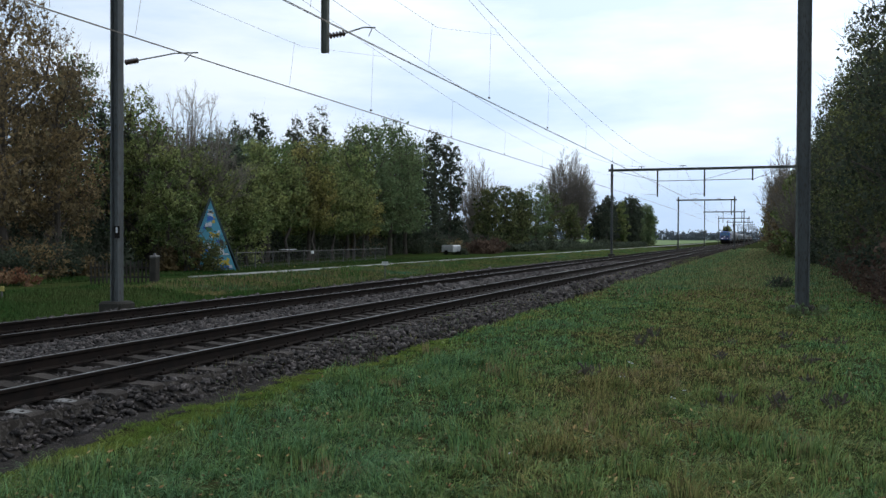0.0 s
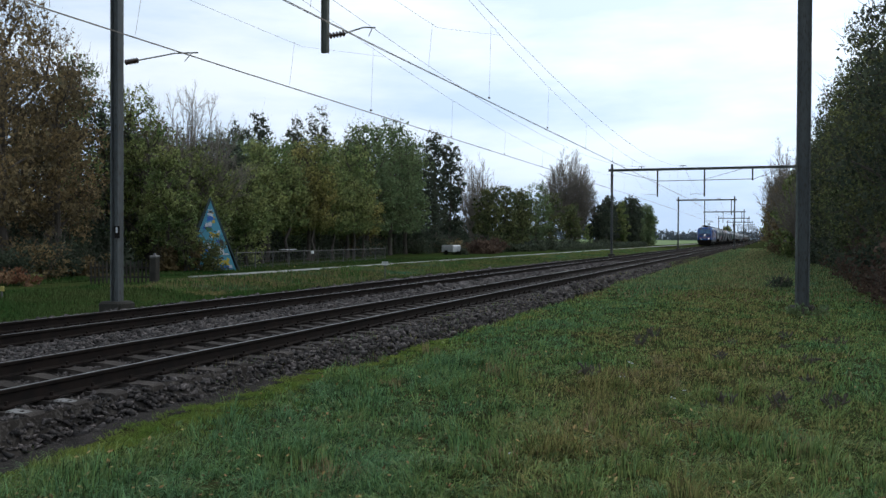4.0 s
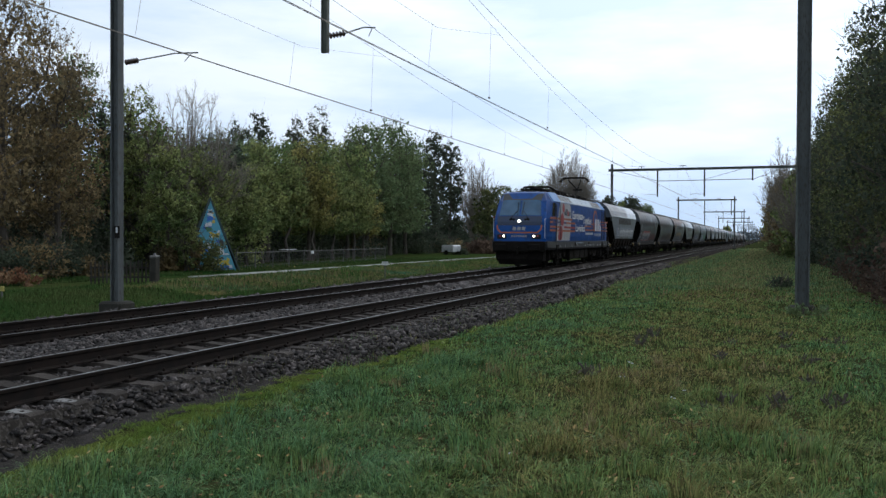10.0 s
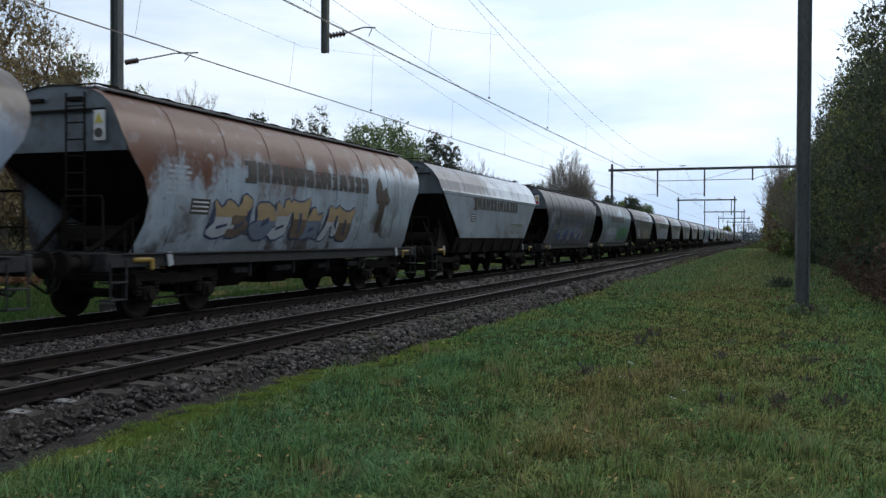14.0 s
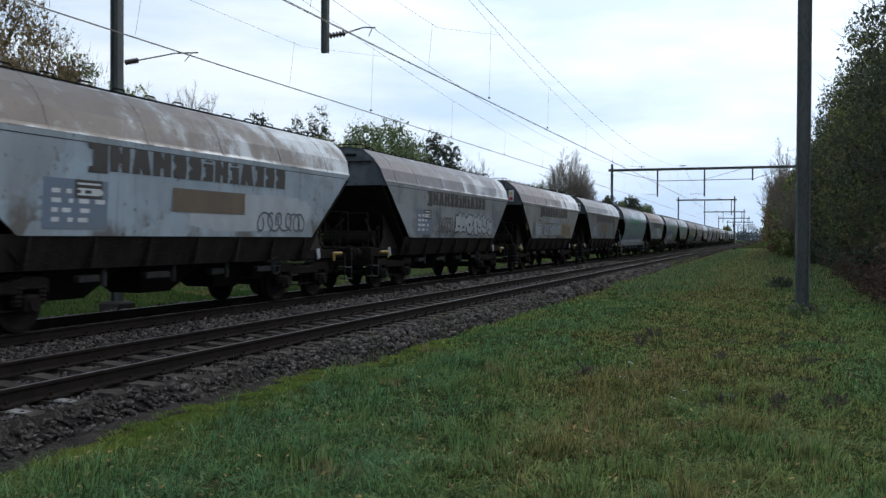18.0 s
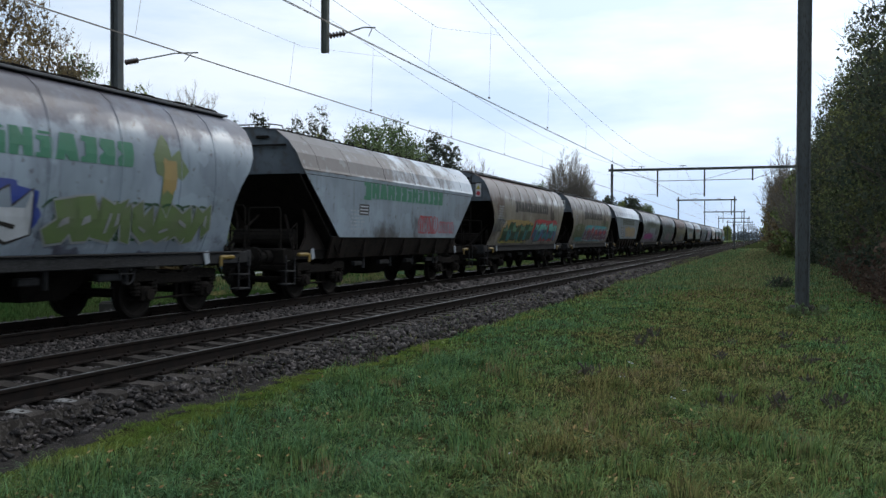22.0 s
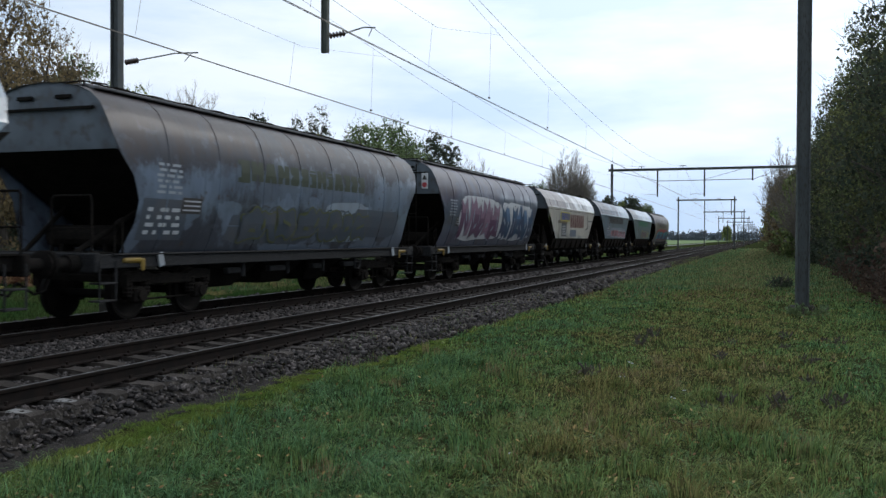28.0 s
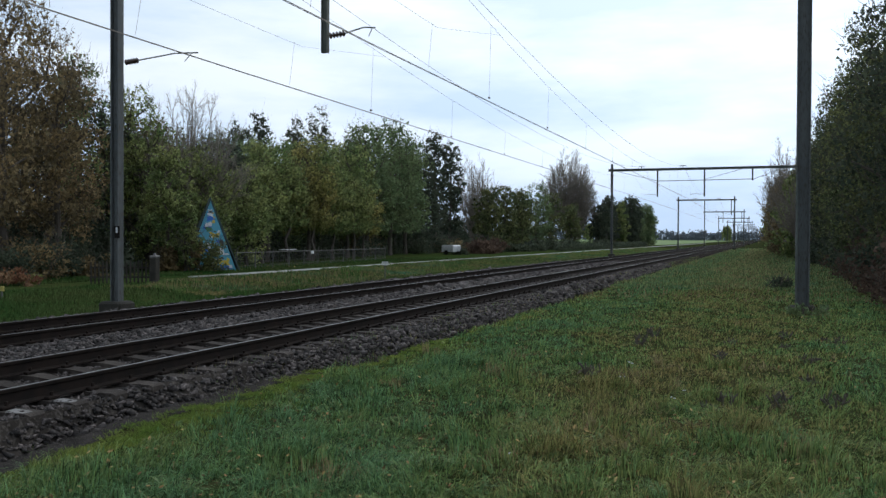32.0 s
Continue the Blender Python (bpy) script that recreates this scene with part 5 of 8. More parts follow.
# ---- the wagons, one row each: kind, paint, soil, rust, soil share, rust share, ink, emblem, label ----
W_WHITE, W_GREY, W_TAN, W_BLUE, W_DARK = (0.282, 0.338, 0.392), (0.158, 0.200, 0.262), (0.33, 0.295, 0.245), (0.185, 0.265, 0.325), (0.082, 0.104, 0.150)
S_BROWN, S_DARK, S_PURPLE, S_TAN = (0.072, 0.053, 0.045), (0.036, 0.034, 0.039), (0.064, 0.057, 0.088), (0.135, 0.106, 0.082)
R_RED, R_BROWN = (0.105, 0.048, 0.030), (0.062, 0.041, 0.032)
WAGONS = [
    ("A", W_WHITE, S_BROWN, R_BROWN, 0.3, 0.1, "ink_black", False, "pale grey hopper wagon with angled sides and silver graffiti"),
    ("B", W_GREY, S_DARK, R_BROWN, 0.75, 0.25, "ink_black", True, "grimy grey barrel-sided hopper wagon with red-edged graffiti"),
    ("B", W_GREY, S_BROWN, R_BROWN, 0.6, 0.45, "ink_black", True, "soiled grey barrel-sided hopper wagon with dark graffiti"),
    ("B", W_WHITE, S_BROWN, R_RED, 0.35, 0.95, "ink_black", True, "rust-topped barrel-sided hopper wagon"),
    ("A", W_WHITE, S_TAN, R_BROWN, 0.15, 0.05, "ink_black", False, "clean pale hopper wagon with angled sides"),
    ("B", W_DARK, S_DARK, R_BROWN, 0.7, 0.2, "ink_black", False, "dark bluish barrel-sided hopper wagon with faded graffiti"),
    ("B", W_BLUE, S_DARK, R_BROWN, 0.3, 0.1, "ink_black", False, "light grey barrel-sided hopper wagon with green graffiti"),
    ("A", W_DARK, S_DARK, R_BROWN, 0.62, 0.3, "ink_darkgreen", False, "brown-soiled hopper wagon with angled sides"),
    ("A", W_WHITE, S_BROWN, R_RED, 0.5, 0.65, "ink_black", False, "grey hopper wagon with black scribbled tags"),
    ("A", W_WHITE, S_TAN, R_BROWN, 0.45, 0.45, "ink_black", False, "streaked pale hopper wagon with angled sides"),
    ("A", (0.25, 0.27, 0.285), S_PURPLE, R_BROWN, 0.5, 0.35, "ink_black", False, "soiled grey hopper wagon with angled sides"),
    ("A", (0.33, 0.335, 0.335), S_PURPLE, (0.080, 0.048, 0.042), 0.36, 0.80, "ink_black", False, "mauve-stained hopper wagon with bubble graffiti"),
    ("A", (0.235, 0.25, 0.265), S_PURPLE, R_BROWN, 0.4, 0.25, "ink_black", True, "grey hopper wagon with a dark emblem and brown patch"),
    ("B", W_BLUE, S_PURPLE, R_BROWN, 0.12, 0.05, "ink_green", False, "clean blue-grey barrel-sided hopper wagon with green name"),
    ("A", W_WHITE, S_BROWN, R_RED, 0.45, 0.95, "ink_black", True, "rust-roofed hopper wagon with an emblem"),
    ("B", W_WHITE, S_PURPLE, R_BROWN, 0.3, 0.25, "ink_green", False, "pale barrel-sided hopper wagon with blue-backed graffiti"),
    ("A", W_WHITE, S_BROWN, R_BROWN, 0.3, 0.45, "ink_green", False, "pale hopper wagon with green name and red tags"),
    ("B", W_TAN, S_BROWN, R_RED, 0.35, 0.3, "ink_black", True, "cream barrel-sided hopper wagon with green and cyan graffiti"),
    ("B", W_TAN, S_BROWN, R_BROWN, 0.4, 0.35, "ink_black", True, "cream barrel-sided hopper wagon with purple and red graffiti on teal"),
    ("A", (0.30, 0.365, 0.425), S_PURPLE, R_BROWN, 0.08, 0.0, "ink_darkgreen", False, "pale hopper wagon with brown block graffiti"),
    ("B", (0.25, 0.27, 0.29), S_DARK, R_BROWN, 0.35, 0.1, "ink_darkgreen", False, "grey barrel-sided hopper wagon with magenta graffiti"),
    ("B", W_GREY, S_BROWN, R_RED, 0.45, 0.35, "ink_black", False, "grey barrel-sided hopper wagon with green and mauve graffiti"),
    ("B", W_TAN, S_BROWN, R_RED, 0.6, 1.1, "ink_black", False, "rust-red barrel-sided hopper wagon"),
    ("A", W_WHITE, S_BROWN, R_BROWN, 0.45, 0.25, "ink_black", False, "pale hopper wagon with large brown graffiti"),
    ("A", W_WHITE, S_TAN, R_BROWN, 0.3, 0.3, "ink_red", False, "pale hopper wagon with dark red name"),
    ("B", W_GREY, S_DARK, R_BROWN, 0.65, 0.3, "ink_darkgreen", False, "dirty grey barrel-sided hopper wagon"),
    ("B", W_DARK, S_PURPLE, R_BROWN, 0.45, 0.2, "ink_black", False, "mauve-roofed barrel-sided hopper wagon with tall blue graffiti"),
    ("A", (0.70, 0.67, 0.60), S_TAN, R_RED, 0.25, 0.1, "ink_red", False, "cream hopper wagon with red name bars and a yellow plate"),
    ("A", W_BLUE, S_PURPLE, R_BROWN, 0.3, 0.3, "ink_black", False, "blue-grey hopper wagon with red and mauve graffiti"),
    ("A", W_BLUE, S_TAN, R_BROWN, 0.1, 0.0, "ink_green", False, "clean pale green-grey hopper wagon with purple and yellow graffiti"),
    ("B", W_TAN, S_BROWN, R_BROWN, 0.5, 0.3, "ink_black", False, "grey-tan barrel-sided hopper wagon with blue and red graffiti"),
]


WAGON_PITCH = {"A": 15.18, "B": 15.61}


def build_wagons():
    made = []
    proto, gear = {}, {}
    for kind in "AB":
        e = thing("hopper_wagon", pose(TRACK_FAR, -900, 0), "", "freight wagon", "wagons of the freight train")
        wagon_gear(e, kind)
        proto[kind] = e
        gear[kind] = list(e.children)
    first = {"A": True, "B": True}
    shells = {k: shell_mesh(k).mesh("hopper_shell", M["black"], smooth=True, crease=38 if k == "B" else 9) for k in "AB"}
    beads = {k: seams(k) for k in "AB"}
    joint = Build().box(side_x("A", 3.03) + 0.001, 0, 3.03, 0.006, 2 * half_len("A", 3.03) - 0.1, 0.014).mesh("panel_joint", M["under"])
    buffers = NOSE_AT_START + 18.78
    for k, (kind, base, soil, rust, sa, ra, ink, emblem, label) in enumerate(WAGONS):
        y0 = buffers + WAGON_PITCH[kind] / 2
        buffers += WAGON_PITCH[kind]
        if first[kind]:
            e = proto[kind]
            first[kind] = False
        else:
            e = thing("hopper_wagon", pose(TRACK_FAR, y0, 0), "", "freight wagon", "wagons of the freight train")
            for ch in gear[kind]:
                if k in NO_LADDER and ch.name.split(".")[0] == "ladder":
                    continue
                c = copy_thing(ch, ch.matrix_basis)
                c.parent = e
        e["label"] = label
        if k == 13:
            for ch in e.children:
                if ch.name.split(".")[0] in ("underframe", "valve_gear", "step", "handrail", "ladder"):
                    ch.data = ch.data.copy()
                    ch.data.materials[0] = M["sill_clean"]
        e.matrix_basis = pose(TRACK_FAR, y0, 0)
        random.seed(100 + k)
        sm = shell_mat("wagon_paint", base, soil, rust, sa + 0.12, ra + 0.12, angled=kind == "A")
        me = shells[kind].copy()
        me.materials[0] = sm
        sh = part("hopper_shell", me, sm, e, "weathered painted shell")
        for bd in beads[kind]:
            part("weld_seam", bd, sm, sh)
        if kind == "A":
            part("panel_joint", joint, M["under"], sh, "dark joint under the roof edge")
        for i, (s0, s1, z0, z1, pt) in enumerate(OVERPAINT.get(k, ())):
            decal("overpaint", kind, [wobbly(s0, s1, z0, z1, random.Random(60 + 7 * k + i), 30, 0.06)], 0.004 + 0.0012 * i, M[pt], sh, "patch of later paint")
        if k == 27:
            decal("name_plate", kind, [rect(-3.5, 2.45, -1.1, 2.95)], 0.012, M["g_yellow"], sh, "yellow name plate")
            decal("plate_bars", kind, [rect(-3.35 + i * 0.36, 2.52, -3.08 + i * 0.36, 2.88, 0.05) for i in range(6)], 0.017, M["g_royal"], sh)
            decal("name_bars", kind, [p for i in range(7) for p in (rect(-0.95 + i * 0.56, 2.12, -0.76 + i * 0.56, 2.86), rect(-0.70 + i * 0.56, 2.12, -0.53 + i * 0.56, 2.86), rect(-0.95 + i * 0.56, 2.45 - 0.12 * (i % 3), -0.53 + i * 0.56, 2.62 - 0.12 * (i % 3)))], 0.0145, M["ink_red"], sh, "faded red blocks of a painted name")
            decal("sail_mark", kind, [[(3.4, 2.0), (4.3, 2.1), (4.0, 2.9), (3.85, 3.05), (3.9, 2.85), (4.1, 2.2), (3.5, 2.07)]], 0.012, M["g_dark"], sh)
            decal("dark_bar", kind, [rect(4.3, 2.52, 5.6, 2.60, 0.1)], 0.012, M["panel_dark"], sh)
            data_panel(e, kind, -3.2, -1.9, 1.62, 2.35, "panel_dark", sh, k)
            decal("blue_patch", kind, [rect(-1.0, 1.62, 0.7, 2.0)], 0.012, M["panel_blue"], sh)
            decal("brown_band", kind, [wobbly(-4.2, -1.5, 2.32, 2.50, random.Random(5), 20, 0.1)], 0.010, M["g_umber"], sh)
        elif k == 26:
            pass
        elif kind == "B":
            company_name(e, kind, ink, -3.15, 3.0, 2.70, 3.12, sh)
        else:
            company_name(e, kind, ink, -3.1, 3.15, 2.60, 3.03, sh)
        if kind == "A" and k != 27:
            if k not in (4, 11, 16, 24, 29):
                data_panel(e, kind, -4.0, -2.6, 1.62, 2.42, "panel_dark" if k in (16, 19) else "panel_blue", sh, k)
            else:
                data_bars(kind, -3.9, -3.0, 1.72, 2.3, sh, k)
            black_plate(kind, -3.35, 2.12, sh)
        elif k != 27:
            black_plate(kind, -4.9, 1.95, sh)
            if k in (21, 25, 20, 1):
                data_panel(e, kind, -6.0, -4.7, 1.45, 2.2, "panel_dark", sh, k)
            data_bars(kind, -5.7, -4.95, 2.3, 2.9, sh, k)
        if emblem:
            emblem_mark(kind, 3.45 if kind == "B" else 3.3, 2.0, sh)
        if k == 15:
            emblem_mark(kind, 3.5, 2.15, sh, "g_moss")
            decal("emblem_core", kind, [wobbly(3.75, 4.2, 2.2, 3.0, random.Random(3), 14, 0.2)], 0.014, M["g_ochre"], sh)
        if k in (9, 12):
            decal("brown_patch", kind, [rect(-0.9, 1.98, 1.5, 2.42)], 0.012, M["g_umber"], sh, "painted-over brown patch")
        for i, (s0, s1, z0, z1, n, fills, line, back, second, rnd) in enumerate(SPRAYED.get(k, ())):
            graffiti(kind, s0, s1, z0, z1, n, fills, line, sh, 40 + k + 100 * i, back, second, rnd)
        for i, (s0, s1, z0, z1, n, tag_ink) in enumerate(TAGS.get(k, ())):
            scrawl(kind, s0, s1, z0, z1, n, tag_ink, sh, 300 + k + 50 * i)
        made.append((e, y0))
        # warning plate on the end wall that faces the camera
        if k in WITH_PLATE:
            yy = -6.83 if kind == "B" else -6.58
            wp = part("warning_plate", Build().box(0.98, yy, 3.42, 0.22, 0.05, 0.52, bev=0.004), M["whitepaint"], e, "pale plate with warning marks")
            part("warning_triangle", Build().loft([[Vector((0.89, y, 3.46)), Vector((1.07, y, 3.46)), Vector((0.98, y, 3.63))] for y in (yy - 0.034, yy - 0.02)]), M["g_yellow"] if k % 2 else M["ink_black"], wp, "warning triangle")
            part("warning_disc", Build().rod((0.98, yy - 0.036, 3.29), (0.98, yy - 0.02, 3.29), 0.085, n=14), M["g_red"] if k % 3 else M["ink_black"], wp, "round prohibition mark")
    for ch in [c for c in made[0][0].children if c.name.split(".")[0] == "ladder"]:
        bpy.data.objects.remove(ch)
    return made


# ---- locomotive ----
def build_loco():
    e = thing("electric_locomotive", pose(TRACK_FAR, NOSE_AT_START, 0), "blue electric locomotive with lit headlamps and one raised pantograph", "locomotive")
    blue = mat("loco_blue", (0.002, 0.062, 0.26), (0.004, 0.050, 0.205), scale=1.2, rough=0.42, bump=0.02, c=(0.008, 0.040, 0.14), fine=4, spec=0.22)
    grey = paint("loco_dark_grey", (0.026, 0.030, 0.034), rough=0.6, amount=0.4)
    roof = paint("loco_roof_panel", (0.17, 0.245, 0.33), rough=0.4, amount=0.35)
    grille = paint("loco_grille", (0.09, 0.10, 0.11), rough=0.6, amount=0.4)
    white = paint("livery_white", (0.36, 0.375, 0.40), rough=0.45, amount=0.3)
    letter_white = paint("lettering_white", (0.55, 0.57, 0.60), rough=0.45, amount=0.15)
    # lighter blue: sky light on the sloping cab edge, put into the paint
    skylit_blue = paint("skylit_edge_blue", (0.004, 0.15, 0.42), rough=0.5, amount=0.15)
    red = paint("livery_red", (0.30, 0.022, 0.025), rough=0.45, amount=0.2)
    orange = paint("livery_orange", (0.36, 0.095, 0.030), rough=0.45, amount=0.2)
    purple = paint("livery_purple", (0.05, 0.03, 0.14), rough=0.45, amount=0.2)
    # blue base stands in for the sky mirrored by the windscreens
    glass = mat("reflection_tinted_glass", (0.014, 0.060, 0.12), (0.03, 0.10, 0.19), scale=1.2, rough=0.10, bump=0, spec=0.7)
    blind = mat("sun_blind", (0.17, 0.36, 0.47), (0.21, 0.42, 0.53), scale=2, rough=0.35, bump=0)
    lamp = glow("lit_headlamp", (1.0, 0.93, 0.80), 5)
    side_glass = mat("cab_side_glass", (0.008, 0.010, 0.012), (0.014, 0.016, 0.018), rough=0.12, bump=0)
    navy = paint("loco_navy", (0.006, 0.022, 0.065), rough=0.35, amount=0.2)
    L = 18.9
    mid = L / 2
    # body shell: a nose that leans back, vertical sides, sloping roof edges
    lev = [(1.46, 1.36, 0.42), (1.49, 1.6, 0.43), (1.49, 2.35, 0.50), (1.49, 2.65, 0.62), (1.485, 3.42, 1.02)]
    b = Build()
    rings = []
    for x, z, yf in lev:
        c = 0.22
        k = 0.10 + 0.10 * max(0.0, z - 2.0)
        r = [(x - k - c, yf), (x - k, yf + 0.14), (x, yf + 0.95), (x, L - yf - 0.95), (x - k, L - yf - 0.14), (x - k - c, L - yf)]
        rings.append([Vector((xx, yy, z)) for xx, yy in r] + [Vector((-xx, yy, z)) for xx, yy in r[::-1]])
    b.loft(rings)
    body = part("body", b, blue, e, "blue body side and cabs", smooth=False)
    sk = Build()
    rings = []
    for x, z, yf in ((1.40, 0.92, 0.60), (1.47, 1.02, 0.50), (1.485, 1.36, 0.42)):
        r = [(x - 0.28, yf), (x - 0.03, yf + 0.12), (x, yf + 0.5), (x, L - yf - 0.5), (x - 0.03, L - yf - 0.12), (x - 0.28, L - yf)]
        rings.append([Vector((xx, yy, z)) for xx, yy in r] + [Vector((-xx, yy, z)) for xx, yy in r[::-1]])
    sk.loft(rings)
    part("frame_skirt", sk, grey, e, "dark grey lower frame")
    # cab roofs and sloping roof panels
    for y0, y1 in ((1.24, 3.45), (L - 3.45, L - 1.24)):
        c = Build()
        front = y0 < mid
        ya, yb = (y0, y1) if front else (y1, y0)
        s = 1 if front else -1
        ring = lambda y, wl, zl, wt, zt: [Vector((-wl, y, zl)), Vector((wl, y, zl)), Vector((wt, y, zt)), Vector((wt * 0.5, y, zt + 0.04)), Vector((-wt * 0.5, y, zt + 0.04)), Vector((-wt, y, zt))]
        c.loft([ring(ya + s * dy, wl, 3.40, wt, zt) for dy, wl, wt, zt in ((-0.22, 1.03, 1.02, 3.42), (0.14, 1.22, 1.06, 3.80), (0.42, 1.42, 1.10, 3.88), (0.75, 1.485, 1.14, 3.90), (abs(yb - ya), 1.485, 1.16, 3.92))])
        cr = part("cab_roof", c, blue, e, "blue cab roof")
        for sg in (-1, 1):
            ed = Build()
            ed.loft([[Vector((sg * wl, ya + s * dy, 3.43)), Vector((sg * (wt + 0.012), ya + s * dy, zt)), Vector((sg * (wt - 0.03), ya + s * dy, zt - 0.03)), Vector((sg * (wl - 0.05), ya + s * dy, 3.41))] for dy, wl, wt, zt in ((0.55, 1.466, 1.13, 3.885), (0.80, 1.492, 1.15, 3.905), (abs(yb - ya) - 0.02, 1.492, 1.17, 3.925))])
            part("roof_edge", ed, skylit_blue, cr, "sloping blue roof edge, painted lighter as sky-lit")
        hd = Build()
        hd.loft([[Vector((x, ya + s * dy, z)) for x in (-w, w)] + [Vector((x, ya + s * (dy + 0.03), z - 0.01)) for x in (w, -w)] for dy, z, w in ((-0.235, 3.45, 1.01), (0.115, 3.795, 1.05))])
        part("front_visor", hd, grey, cr, "dark strip over the windscreens")
    n = 8
    w = (L - 6.8) / n
    for i in range(n):
        for sg in (1, -1):
            p = Build()
            ya, yb = 3.42 + i * w, 3.38 + (i + 1) * w
            p.loft([[Vector((sg * 1.495, y, 3.41)), Vector((sg * 1.49, y, 3.46)), Vector((sg * 1.20, y, 3.85)), Vector((sg * 1.10, y, 3.86)), Vector((sg * 1.10, y, 3.41))] for y in (ya, yb)])
            rp = part("roof_panel", p, roof, e, "sloping blue-grey roof panel")
            if i in (0, 1, 6, 7):
                g = Build()
                for k in range(2):
                    y0, y1 = ya + 0.1 + k * (w / 2), ya + w / 2 - 0.06 + k * (w / 2)
                    g.loft([[Vector((sg * 1.470, y, 3.505)), Vector((sg * 1.245, y, 3.81)), Vector((sg * 1.225, y, 3.795)), Vector((sg * 1.45, y, 3.49))] for y in (y0, y1)])
                part("ventilation_grille", g, grille, rp)
    top = Build()
    top.box(0, mid, 3.78, 2.2, L - 7, 0.16)
    part("roof_deck", top, grille, e)
    # roof gear
    for y in (5.2, 6.6, 8.2, 9.4, 10.6, 12.0, 13.8):
        g = Build()
        insulator(g, (0.45, y, 3.98), (0.45, y, 4.22), 0.07, 4)
        insulator(g, (-0.45, y, 3.98), (-0.45, y, 4.22), 0.07, 4)
        part("roof_insulator", g, M["porcelain"], e)
    rl = Build()
    rl.rod((0.45, 4.8, 4.24), (0.45, 14.2, 4.24), 0.025).rod((-0.45, 4.8, 4.24), (-0.45, 14.2, 4.24), 0.025).tube([(0.45, 6.6, 4.24), (0.1, 7.2, 4.34), (-0.45, 8.2, 4.24)], 0.02)
    part("roof_busbar", rl, M["black"], e)
    for k in range(9):
        y = 4.6 + k * 1.15
        cl = Build()
        cl.tube([(0.75, y, 3.88), (0.72, y + 0.15, 4.10), (0.55, y + 0.45, 4.18), (0.62, y + 0.9, 4.05), (0.70, y + 1.1, 3.90)], 0.022, n=5)
        part("roof_cable", cl, M["black"], e, "looping roof cable")
    for y in (7.0, 7.9, 8.6, 12.9):
        part("roof_switch", Build().box(0.5, y, 4.12, 0.28, 0.34, 0.16, bev=0.03).rod((0.5, y, 3.88), (0.5, y, 4.08), 0.06, n=8), M["black"], e)
    bx = Build()
    bx.box(0, 7.4, 4.06, 1.2, 0.8, 0.16, bev=0.03).box(0.2, 11.3, 4.06, 0.9, 0.6, 0.16, bev=0.03)
    part("roof_box", bx, M["black"], e)
    # pantographs: front folded, rear raised
    def pantograph(yc, up, sgn):
        base = Build()
        for x in (-0.55, 0.55):
            base.rod((x, yc - 0.95, 4.12), (x, yc + 0.95, 4.12), 0.05)
        for y in (-0.7, 0.7):
            base.rod((-0.6, yc + y, 4.12), (0.6, yc + y, 4.12), 0.035)
            for x in (-0.5, 0.5):
                insulator(base, (x, yc + y, 3.98), (x, yc + y, 4.12), 0.06, 2)
        pan = part("pantograph", base, M["black"], e, "raised pantograph" if up else "folded pantograph")
        a = Build()
        if up:
            hinge, elbow, head = Vector((0, yc + 0.55 * sgn, 4.15)), Vector((0, yc - 0.85 * sgn, 4.72)), Vector((0, yc + 0.15 * sgn, 5.40))
        else:
            hinge, elbow, head = Vector((0, yc + 0.7 * sgn, 4.15)), Vector((0, yc - 1.5 * sgn, 4.20)), Vector((0, yc + 0.5 * sgn, 4.27))
        a.rod(hinge, elbow, 0.075, 0.06)
        a.rod(hinge + Vector((0.0, -0.3 * sgn, 0.02)), elbow + Vector((0, 0.1 * sgn, -0.10)), 0.02)
        for x in (-0.42, 0.42):
            a.rod(elbow, head + Vector((x, 0, -0.08)), 0.035)
        a.rod(elbow + Vector((-0.3, 0, 0)), elbow + Vector((0.3, 0, 0)), 0.05)
        part("arm", a, M["black"], pan)
        h = Build()
        for dy in (-0.22, 0.22):
            h.tube([(-0.95, head.y + dy, head.z - 0.22), (-0.80, head.y + dy, head.z - 0.05), (-0.62, head.y + dy, head.z + 0.05), (0.62, head.y + dy, head.z + 0.05), (0.80, head.y + dy, head.z - 0.05), (0.95, head.y + dy, head.z - 0.22)], 0.038)
        h.rod((-0.45, head.y - 0.22, head.z), (-0.45, head.y + 0.22, head.z), 0.02).rod((0.45, head.y - 0.22, head.z), (0.45, head.y + 0.22, head.z), 0.02)
        part("collector_head", h, M["black"], pan)

    pantograph(3.9, False, 1)
    pantograph(14.3, True, -1)
    # noses: windscreens, lamps, trim
    for front in (True, False):
        def P(x, y, z):
            return Vector((x, y if front else L - y, z))

        def nose_y(z):
            return float(np.interp(z, [p[1] for p in lev], [p[2] for p in lev]))

        for sg in (-1, 1):
            win = Build()
            quad = [(0.04, 2.67), (1.10, 2.67), (0.99, 3.47), (0.04, 3.47)]
            win.add([P(sg * x, nose_y(z) - 0.012, z) for x, z in quad] + [P(sg * x, nose_y(z) + 0.02, z) for x, z in quad], [(0, 1, 2, 3), (7, 6, 5, 4), (0, 4, 5, 1), (1, 5, 6, 2), (2, 6, 7, 3), (3, 7, 4, 0)])
            wn = part("windscreen", win, glass, e, "dark windscreen pane")
            sb = Build()
            quad = [(0.09, 3.10), (0.985, 3.10), (0.945, 3.42), (0.09, 3.42)]
            sb.add([P(sg * x, nose_y(z) - 0.017, z) for x, z in quad] + [P(sg * x, nose_y(z) - 0.011, z) for x, z in quad], [(0, 1, 2, 3), (7, 6, 5, 4), (0, 4, 5, 1), (1, 5, 6, 2), (2, 6, 7, 3), (3, 7, 4, 0)])
            part("sun_blind", sb, blind, wn, "pale blue lowered sun blind")
            wp = Build()
